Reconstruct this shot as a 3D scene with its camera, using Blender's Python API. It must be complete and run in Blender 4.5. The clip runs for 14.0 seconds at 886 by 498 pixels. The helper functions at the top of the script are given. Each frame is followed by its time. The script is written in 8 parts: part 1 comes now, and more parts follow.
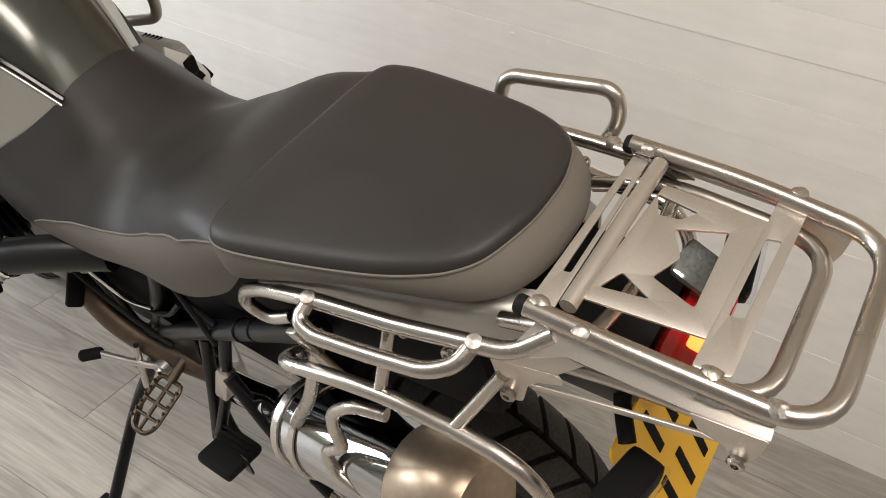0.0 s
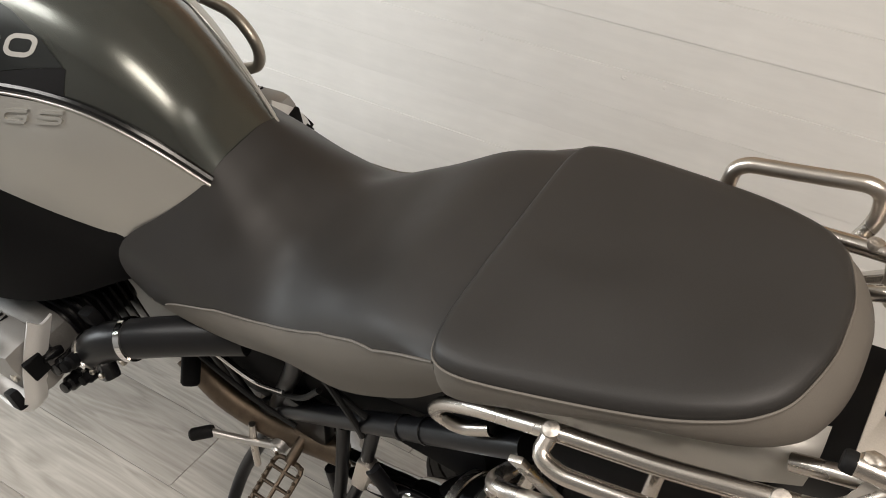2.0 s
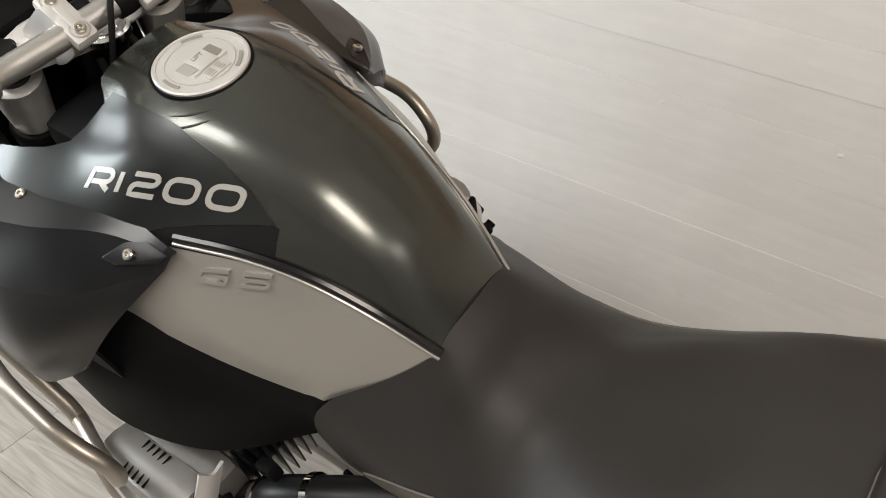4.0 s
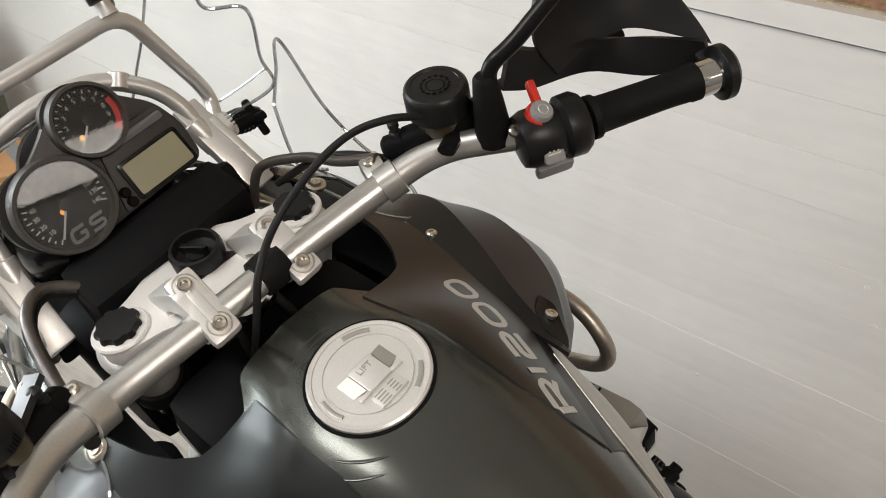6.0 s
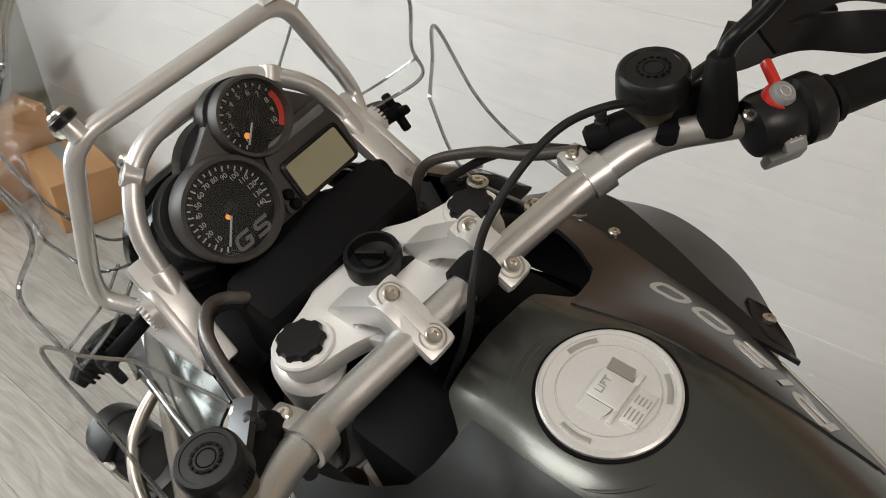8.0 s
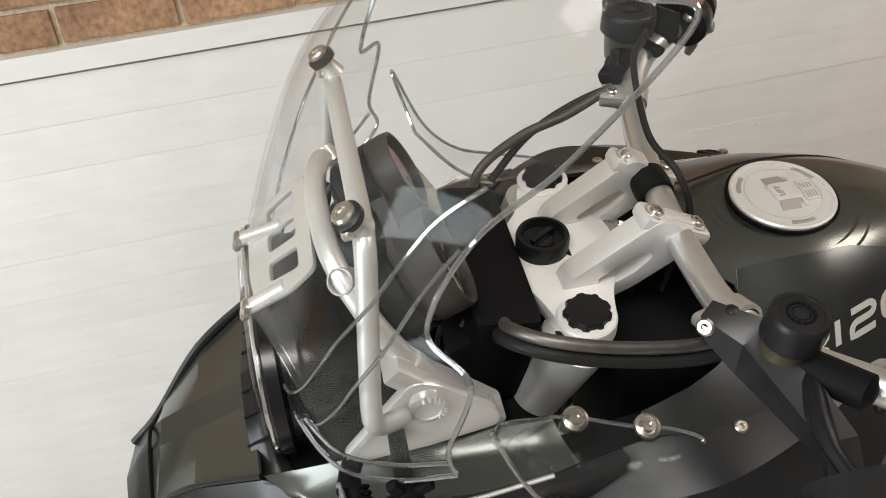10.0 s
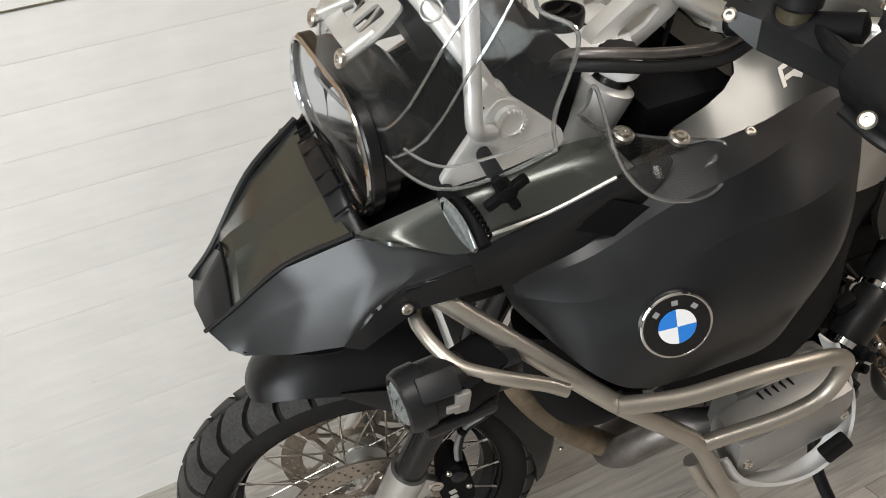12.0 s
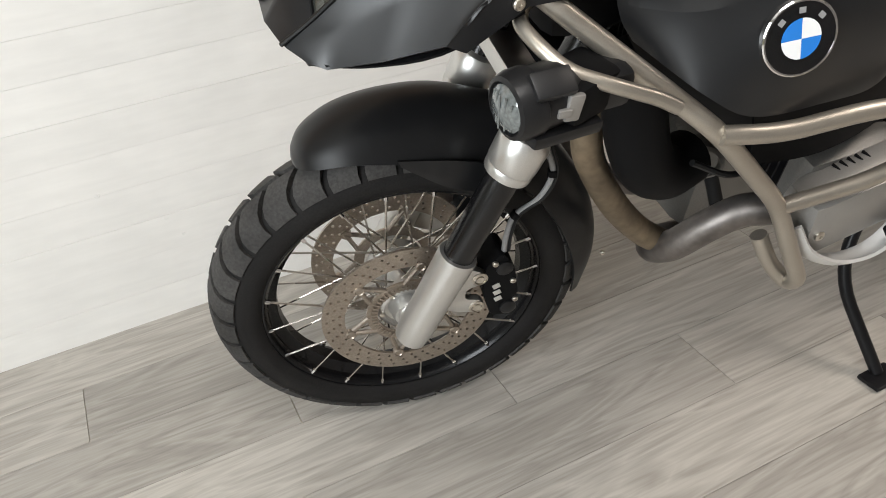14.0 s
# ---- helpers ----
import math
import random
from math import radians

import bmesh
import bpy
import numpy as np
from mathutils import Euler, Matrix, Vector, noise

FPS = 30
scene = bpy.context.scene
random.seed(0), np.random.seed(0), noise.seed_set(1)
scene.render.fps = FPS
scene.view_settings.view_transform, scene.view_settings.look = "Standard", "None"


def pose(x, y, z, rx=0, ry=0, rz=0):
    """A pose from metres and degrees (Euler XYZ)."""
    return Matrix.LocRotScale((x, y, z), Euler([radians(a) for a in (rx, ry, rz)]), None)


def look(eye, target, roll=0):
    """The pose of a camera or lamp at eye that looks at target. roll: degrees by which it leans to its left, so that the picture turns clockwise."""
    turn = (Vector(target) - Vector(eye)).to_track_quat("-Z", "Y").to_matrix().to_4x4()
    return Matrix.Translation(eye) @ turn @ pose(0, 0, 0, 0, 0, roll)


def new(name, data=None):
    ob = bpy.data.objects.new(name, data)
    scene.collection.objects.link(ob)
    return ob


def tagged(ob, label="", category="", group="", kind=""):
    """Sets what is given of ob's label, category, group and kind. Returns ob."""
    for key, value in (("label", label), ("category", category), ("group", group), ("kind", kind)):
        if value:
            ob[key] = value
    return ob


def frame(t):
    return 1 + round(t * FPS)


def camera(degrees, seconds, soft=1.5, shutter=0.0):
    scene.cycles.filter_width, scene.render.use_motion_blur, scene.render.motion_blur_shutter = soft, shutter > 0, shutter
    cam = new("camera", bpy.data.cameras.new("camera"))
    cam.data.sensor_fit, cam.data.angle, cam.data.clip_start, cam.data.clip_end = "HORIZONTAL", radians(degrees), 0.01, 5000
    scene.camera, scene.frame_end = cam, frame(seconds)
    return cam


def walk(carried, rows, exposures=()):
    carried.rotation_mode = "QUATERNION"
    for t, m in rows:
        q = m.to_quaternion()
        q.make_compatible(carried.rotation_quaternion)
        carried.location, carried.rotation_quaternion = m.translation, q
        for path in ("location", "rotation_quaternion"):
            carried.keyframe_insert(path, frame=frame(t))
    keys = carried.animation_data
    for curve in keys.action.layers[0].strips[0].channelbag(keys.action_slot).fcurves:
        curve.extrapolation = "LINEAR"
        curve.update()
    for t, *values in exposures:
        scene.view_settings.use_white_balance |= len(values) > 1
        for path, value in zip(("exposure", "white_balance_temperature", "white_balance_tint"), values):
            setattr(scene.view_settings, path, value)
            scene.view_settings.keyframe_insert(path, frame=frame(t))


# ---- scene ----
cam = camera(59.1, 14.0, 0.95)

PATH = [
    (0, (1.874, -0.827, 1.494), (1.169, 0.596, 0.278), 5.7),
    (0.5, (1.854, -0.83, 1.498), (1.144, 0.593, 0.285), 5.7),
    (1, (1.791, -0.838, 1.504), (1.086, 0.584, 0.287), 5.8),
    (1.5, (1.691, -0.834, 1.502), (0.975, 0.589, 0.293), 5.6),
    (2, (1.593, -0.823, 1.504), (0.888, 0.61, 0.301), 5.4),
    (2.2, (1.56, -0.808, 1.502), (0.807, 0.61, 0.31), 4.0),
    (4.3, (1.187, -0.697, 1.565), (0.372, 0.633, 0.313), 3.3),
    (4.5, (1.142, -0.695, 1.575), (0.347, 0.653, 0.33), 3.6),
    (5, (1.05, -0.668, 1.598), (0.257, 0.685, 0.357), 3.4),
    (5.5, (1.009, -0.605, 1.614), (0.113, 0.715, 0.407), 1.7),
    (6, (0.961, -0.511, 1.631), (-0.066, 0.754, 0.471), 0.4),
    (6.5, (0.926, -0.438, 1.639), (-0.17, 0.795, 0.509), 0.2),
    (7, (0.901, -0.436, 1.628), (-0.292, 0.746, 0.543), 0.3),
    (7.5, (0.861, -0.49, 1.612), (-0.364, 0.619, 0.486), -0.4),
    (7.7, (0.843, -0.525, 1.606), (-0.336, 0.597, 0.444), -1.3),
    (9.8, (0.226, -0.805, 1.518), (0.493, 0.955, 0.606), -5.1),
    (10, (0.163, -0.837, 1.563), (0.43, 0.886, 0.583), -7.6),
    (10.2, (0.086, -0.896, 1.539), (0.46, 0.843, 0.626), -8.2),
    (10.5, (0.006, -0.917, 1.513), (0.416, 0.803, 0.579), -9.3),
    (11, (-0.084, -1.005, 1.49), (0.422, 0.678, 0.535), -9.8),
    (11.5, (-0.12, -1.024, 1.438), (0.444, 0.655, 0.51), -10.0),
    (12, (-0.118, -0.992, 1.388), (0.47, 0.672, 0.447), -9.7),
    (12.5, (-0.18, -0.994, 1.326), (0.451, 0.638, 0.357), -7.7),
    (13, (-0.253, -0.998, 1.285), (0.357, 0.601, 0.25), -7.0),
    (13.5, (-0.288, -0.986, 1.231), (0.333, 0.569, 0.135), -6.6),
    (14, (-0.312, -0.975, 1.184), (0.314, 0.556, 0.059), -6.5),
]
walk(cam, [(t, look(eye, target, roll)) for t, eye, target, roll in PATH],
     [(0.0, 0.16), (1.0, 0.18), (2.0, 0.12), (4.5, 0.05), (5.5, 0.0), (6.5, -0.3), (7.0, -0.38), (7.7, -0.35), (9.8, -0.12), (11.0, -0.15), (12.0, -0.15), (13.0, 0.03), (14.0, 0.06)])

# ---- world and light ----
world = bpy.data.worlds.new("world")
scene.world = world
world.use_nodes = True
world.node_tree.nodes["Background"].inputs[0].default_value = (0.75, 0.86, 1.0, 1)
world.node_tree.nodes["Background"].inputs[1].default_value = 1.2


def area_lamp(name, eye, target, sx, sy, watts, colour):
    d = bpy.data.lights.new(name, "AREA")
    d.shape, d.size, d.size_y, d.energy, d.color = "RECTANGLE", sx, sy, watts, colour
    ob = new(name, d)
    ob.matrix_world = look(eye, target)
    return ob


area_lamp("ceiling_lamp", (2.3, -1.0, 2.66), (2.3, -1.0, 0), 1.2, 0.6, 41, (1.0, 0.89, 0.80))
area_lamp("ceiling_lamp", (3.85, -0.25, 2.66), (3.85, -0.25, 0), 0.6, 0.9, 8, (1.0, 0.92, 0.84))
area_lamp("ceiling_lamp", (-0.3, -1.3, 2.66), (-0.3, -1.3, 0), 1.2, 0.6, 32, (1.0, 0.965, 0.93))
area_lamp("window_light", (-2.55, -1.5, 1.5), (0.5, -0.6, 0.6), 1.5, 1.5, 92, (0.93, 0.975, 1.0))


# ---- materials ----
def mat(name, colour, rough=0.5, metal=0.0, grain=0.0, scale=200.0, bump=0.0, stretch=None, vary=0.0, coat=0.0, spec=0.5, blotch=0.0, rvary=0.0):
    """A principled surface with fine grain, larger blotches and a change of tint from piece to piece."""
    m = bpy.data.materials.new(name)
    m.use_nodes = True
    nt = m.node_tree
    p = nt.nodes["Principled BSDF"]
    p.inputs["Base Color"].default_value = (*colour, 1)
    p.inputs["Roughness"].default_value = rough
    p.inputs["Metallic"].default_value = metal
    p.inputs["Coat Weight"].default_value = coat
    p.inputs["Coat Roughness"].default_value = 0.08
    p.inputs["Specular IOR Level"].default_value = spec
    tc = nt.nodes.new("ShaderNodeTexCoord")
    vec = tc.outputs["Object"]
    if stretch:
        mp = nt.nodes.new("ShaderNodeMapping")
        mp.inputs["Scale"].default_value = stretch
        nt.links.new(vec, mp.inputs[0])
        vec = mp.outputs[0]
    fine = nt.nodes.new("ShaderNodeTexNoise")
    fine.inputs["Scale"].default_value = scale
    fine.inputs["Detail"].default_value = 4
    nt.links.new(vec, fine.inputs["Vector"])
    big = nt.nodes.new("ShaderNodeTexNoise")
    big.inputs["Scale"].default_value = 9
    big.inputs["Detail"].default_value = 5
    nt.links.new(tc.outputs["Object"], big.inputs["Vector"])
    if grain or blotch or vary:
        def mul(src, fac, low):
            r = nt.nodes.new("ShaderNodeMapRange")
            r.inputs[1].default_value, r.inputs[2].default_value = low
            r.inputs[3].default_value, r.inputs[4].default_value = 1 - fac, 1 + fac
            nt.links.new(src, r.inputs[0])
            return r.outputs[0]
        out = None
        for src, fac, low in ((fine.outputs[0], grain, (0.3, 0.7)), (big.outputs[0], blotch, (0.3, 0.7))):
            if fac:
                o = mul(src, fac, low)
                if out is None:
                    out = o
                else:
                    k = nt.nodes.new("ShaderNodeMath")
                    k.operation = "MULTIPLY"
                    nt.links.new(out, k.inputs[0])
                    nt.links.new(o, k.inputs[1])
                    out = k.outputs[0]
        if vary:
            oi = nt.nodes.new("ShaderNodeObjectInfo")
            o = mul(oi.outputs["Random"], vary, (0, 1))
            if out is None:
                out = o
            else:
                k = nt.nodes.new("ShaderNodeMath")
                k.operation = "MULTIPLY"
                nt.links.new(out, k.inputs[0])
                nt.links.new(o, k.inputs[1])
                out = k.outputs[0]
        vm = nt.nodes.new("ShaderNodeVectorMath")
        vm.operation = "SCALE"
        vm.inputs[0].default_value = colour
        nt.links.new(out, vm.inputs["Scale"])
        nt.links.new(vm.outputs[0], p.inputs["Base Color"])
    if rvary:
        r = nt.nodes.new("ShaderNodeMapRange")
        r.inputs[1].default_value, r.inputs[2].default_value = 0.3, 0.7
        r.inputs[3].default_value, r.inputs[4].default_value = max(0.02, rough - rvary), rough + rvary
        nt.links.new(big.outputs[0], r.inputs[0])
        nt.links.new(r.outputs[0], p.inputs["Roughness"])
    if bump:
        b = nt.nodes.new("ShaderNodeBump")
        b.inputs["Strength"].default_value = min(1, bump)
        b.inputs["Distance"].default_value = 0.001 if scale < 200 else 0.0003
        nt.links.new(fine.outputs[0], b.inputs["Height"])
        nt.links.new(b.outputs[0], p.inputs["Normal"])
    return m


def clear(name, tint=(1, 1, 1), rough=0.02, base=0.011, haze_share=0.0, graze=0.45):
    """Thin clear plastic: it lets light straight through and mirrors by the angle."""
    m = bpy.data.materials.new(name)
    m.use_nodes = True
    nt = m.node_tree
    nt.nodes.remove(nt.nodes["Principled BSDF"])
    thru = nt.nodes.new("ShaderNodeBsdfTransparent")
    thru.inputs[0].default_value = (*tint, 1)
    gloss = nt.nodes.new("ShaderNodeBsdfGlossy")
    gloss.inputs["Roughness"].default_value = rough
    lw = nt.nodes.new("ShaderNodeLayerWeight")
    lw.inputs["Blend"].default_value = 0.5
    pw = nt.nodes.new("ShaderNodeMath")
    pw.operation = "POWER"
    pw.inputs[1].default_value = 3.5
    fr = nt.nodes.new("ShaderNodeMapRange")
    fr.inputs[3].default_value, fr.inputs[4].default_value = base, graze
    nt.links.new(lw.outputs["Facing"], pw.inputs[0])
    nt.links.new(pw.outputs[0], fr.inputs[0])
    # a small share of white diffuse paints a pale haze into the plastic
    haze = nt.nodes.new("ShaderNodeBsdfDiffuse")
    haze.inputs[0].default_value = (0.8, 0.8, 0.8, 1)
    veil = nt.nodes.new("ShaderNodeMixShader")
    veil.inputs[0].default_value = haze_share
    nt.links.new(thru.outputs[0], veil.inputs[1])
    nt.links.new(haze.outputs[0], veil.inputs[2])
    mix = nt.nodes.new("ShaderNodeMixShader")
    nt.links.new(fr.outputs[0], mix.inputs[0])
    nt.links.new(veil.outputs[0], mix.inputs[1])
    nt.links.new(gloss.outputs[0], mix.inputs[2])
    nt.links.new(mix.outputs[0], nt.nodes["Material Output"].inputs[0])
    return m


def glow(name, colour, power):
    m = bpy.data.materials.new(name)
    m.use_nodes = True
    p = m.node_tree.nodes["Principled BSDF"]
    p.inputs["Base Color"].default_value = (*colour, 1)
    p.inputs["Emission Color"].default_value = (*colour, 1)
    p.inputs["Emission Strength"].default_value = power
    return m


OLIVE = mat("olive_paint", (0.089, 0.094, 0.085), 0.25, 0.75, grain=0.05, scale=900, coat=0.25, blotch=0.04)
DARKPAINT = mat("dark_satin_paint", (0.062, 0.066, 0.065), 0.28, 0.85, grain=0.05, scale=900, coat=0.15, blotch=0.05)
BLACKPL = mat("black_plastic", (0.0105, 0.0105, 0.0112), 0.36, grain=0.10, scale=700, bump=0.10, blotch=0.10, rvary=0.06, spec=0.28)
BLACKMAT = mat("black_textured_plastic", (0.006, 0.006, 0.0065), 0.55, grain=0.12, scale=500, bump=0.12, spec=0.07)
BLACKGLOSS = mat("black_gloss", (0.005, 0.005, 0.0055), 0.22, grain=0.05, blotch=0.1, spec=0.45)
SILVERP = mat("silver_panel_paint", (0.44, 0.43, 0.40), 0.36, 0.6, grain=0.03, scale=1200, blotch=0.03)
SEATTOP = mat("black_vinyl", (0.025, 0.0235, 0.0222), 0.50, grain=0.10, scale=900, bump=0.35, blotch=0.10, rvary=0.05, spec=0.33)
SEATSIDE = mat("grey_vinyl", (0.135, 0.122, 0.105), 0.58, grain=0.06, scale=900, bump=0.3, blotch=0.06, spec=0.35)
STEEL = mat("brushed_steel", (0.56, 0.52, 0.475), 0.27, 1.0, grain=0.10, scale=120, stretch=(1, 30, 30), bump=0.05, blotch=0.05, rvary=0.05)
PLATE = mat("bead_blasted_steel", (0.60, 0.56, 0.51), 0.40, 0.9, grain=0.06, scale=900, bump=0.1, blotch=0.05)
WELD = mat("weld_bead", (0.50, 0.47, 0.43), 0.45, 1.0, grain=0.2, scale=300, bump=1.0)
CRASH = mat("titanium_paint", (0.40, 0.365, 0.315), 0.36, 0.8, grain=0.05, scale=700, blotch=0.08, rvary=0.06)
ALU = mat("anodised_aluminium", (0.62, 0.61, 0.59), 0.34, 0.85, grain=0.05, scale=600, blotch=0.05, rvary=0.05)
ALUWHITE = mat("silver_coated_casting", (0.68, 0.67, 0.65), 0.40, 0.40, grain=0.04, scale=700, bump=0.15, blotch=0.04)
HOOPS = mat("matt_silver_coating", (0.66, 0.65, 0.63), 0.36, 0.55, grain=0.04, scale=700, bump=0.1, blotch=0.05, rvary=0.05)
CHROME = mat("chrome", (0.72, 0.71, 0.70), 0.10, 1.0, blotch=0.06, rvary=0.04)
SCREW = mat("screw_steel", (0.62, 0.58, 0.52), 0.28, 1.0, grain=0.1)
RUBBER = mat("rubber", (0.009, 0.009, 0.009), 0.62, grain=0.15, scale=400, bump=0.3, blotch=0.1, spec=0.12)
TYRE = mat("tyre_rubber", (0.013, 0.0122, 0.012), 0.72, grain=0.2, scale=300, bump=0.6, blotch=0.25, spec=0.2)
RIM = mat("black_rim", (0.010, 0.010, 0.011), 0.25, 0.3, blotch=0.1, spec=0.35)
DISC = mat("brake_disc_steel", (0.38, 0.33, 0.28), 0.38, 0.9, grain=0.15, scale=260, blotch=0.12)
HEADER = mat("heat_stained_steel", (0.115, 0.088, 0.064), 0.42, 0.85, grain=0.15, scale=60, blotch=0.45, rvary=0.1)
MUFFLER = mat("muffler_steel", (0.40, 0.315, 0.235), 0.36, 0.75, grain=0.08, scale=80, blotch=0.2, rvary=0.06)
ENGINE = mat("engine_casting", (0.17, 0.165, 0.155), 0.5, 0.5, grain=0.1, scale=400, bump=0.3, blotch=0.15)
DARKCHROME = mat("polished_pipe", (0.46, 0.46, 0.47), 0.07, 1.0, blotch=0.15, rvary=0.04)
PIPETAN = mat("tan_stained_pipe", (0.19, 0.148, 0.10), 0.52, 0.6, grain=0.2, scale=60, blotch=0.5, rvary=0.1)
PIPEGREY = mat("grey_exhaust_steel", (0.17, 0.155, 0.145), 0.42, 0.8, grain=0.15, scale=60, blotch=0.4, rvary=0.1)
LENSW = mat("pale_ribbed_glass", (0.17, 0.185, 0.185), 0.10, 0.3, grain=0.25, scale=220, blotch=0.1, coat=0.4)
WHITECAST = mat("white_silver_casting", (0.80, 0.79, 0.77), 0.38, 0.15, grain=0.04, scale=700, bump=0.12, blotch=0.04)
# dark grey holds down bounced light from the closing walls out of view
GREYWALL = mat("dim_closing_wall", (0.24, 0.235, 0.23), 0.9, grain=0.05, blotch=0.08)
DASHPL = mat("dash_plastic", (0.042, 0.038, 0.034), 0.48, grain=0.12, scale=700, bump=0.1, blotch=0.1, spec=0.35)
CASTGREY = mat("grey_cast_cover", (0.30, 0.29, 0.275), 0.45, 0.5, grain=0.05, scale=700, bump=0.2, blotch=0.08)
SATIN = mat("blue_black_satin_plastic", (0.0085, 0.0090, 0.0100), 0.35, grain=0.08, scale=800, bump=0.08, blotch=0.10, rvary=0.06, spec=0.45)
TREAD = mat("grey_tread_rubber", (0.050, 0.048, 0.046), 0.75, grain=0.25, scale=200, bump=0.6, blotch=0.35, spec=0.25)
DIALGREY = mat("dial_lettering", (0.13, 0.128, 0.12), 0.5)
# black paint of frame and levers; also the painted shade on the cylinder fins
FRAME = mat("black_paint_and_fin_shade", (0.007, 0.007, 0.008), 0.33, grain=0.1, blotch=0.15, rvary=0.05, spec=0.22)
CLEAR = clear("clear_acrylic", (0.975, 0.98, 0.98), 0.01, 0.008, 0.006, 0.32)
# strong mirror share and white veil put edge highlights into the material
EDGE = clear("polished_acrylic_edge", (0.62, 0.64, 0.65), 0.05, 0.34, 0.08)
LENS = clear("clear_lens", (0.95, 0.97, 1.0), 0.05)
GLASSY = clear("instrument_glass", (0.97, 0.97, 0.97), 0.02, 0.040)
REDLENS = mat("red_lens", (0.55, 0.012, 0.008), 0.12, coat=0.6, grain=0.1)
AMBER = glow("lit_amber_bulb", (1.0, 0.26, 0.05), 2.2)
REDPL = mat("red_plastic", (0.62, 0.035, 0.025), 0.35, blotch=0.06)
GREYPL = mat("grey_switch_plastic", (0.26, 0.26, 0.26), 0.5, grain=0.06)
DECAL = mat("light_grey_decal", (0.52, 0.51, 0.48), 0.38, 0.35, grain=0.03)
DIAL = mat("dial_face", (0.006, 0.006, 0.006), 0.5, spec=0.2)
DIALMARK = mat("dial_marking", (0.42, 0.41, 0.38), 0.5)
LCD = mat("lcd_glass", (0.30, 0.28, 0.185), 0.25, blotch=0.04)
WHITEP = mat("white_enamel", (0.80, 0.80, 0.80), 0.25)
BLUEP = mat("blue_enamel", (0.02, 0.19, 0.62), 0.25)
YELLOW = mat("yellow_plate", (0.75, 0.42, 0.015), 0.35, blotch=0.05)
SMOKED = mat("smoked_plastic", (0.06, 0.05, 0.03), 0.3, grain=0.05)
CABLE = mat("cable_sheath", (0.015, 0.015, 0.015), 0.45, spec=0.15)
HOSE = mat("braided_hose", (0.075, 0.066, 0.056), 0.45, 0.4, grain=0.3, scale=900, bump=0.6)
WALLP = mat("white_painted_board", (0.80, 0.785, 0.755), 0.50, grain=0.025, scale=60, bump=0.10, stretch=(0.15, 1, 1), blotch=0.025, vary=0.02)
PLASTER = mat("plaster", (0.72, 0.70, 0.66), 0.85, grain=0.03, blotch=0.04)
MORTAR = mat("mortar", (0.50, 0.42, 0.30), 0.95, grain=0.2, scale=120, bump=1.0, blotch=0.15)
BRICK = mat("old_brick", (0.37, 0.215, 0.125), 0.9, grain=0.30, scale=90, bump=1.0, blotch=0.30, vary=0.30)
CARD = mat("cardboard", (0.50, 0.27, 0.12), 0.8, grain=0.1, blotch=0.1)
FABRIC = mat("grey_fabric", (0.20, 0.22, 0.25), 0.9, grain=0.2, scale=300, bump=0.6, blotch=0.2)
GREEN = mat("sage_paint", (0.30, 0.31, 0.24), 0.7, grain=0.04, blotch=0.05)


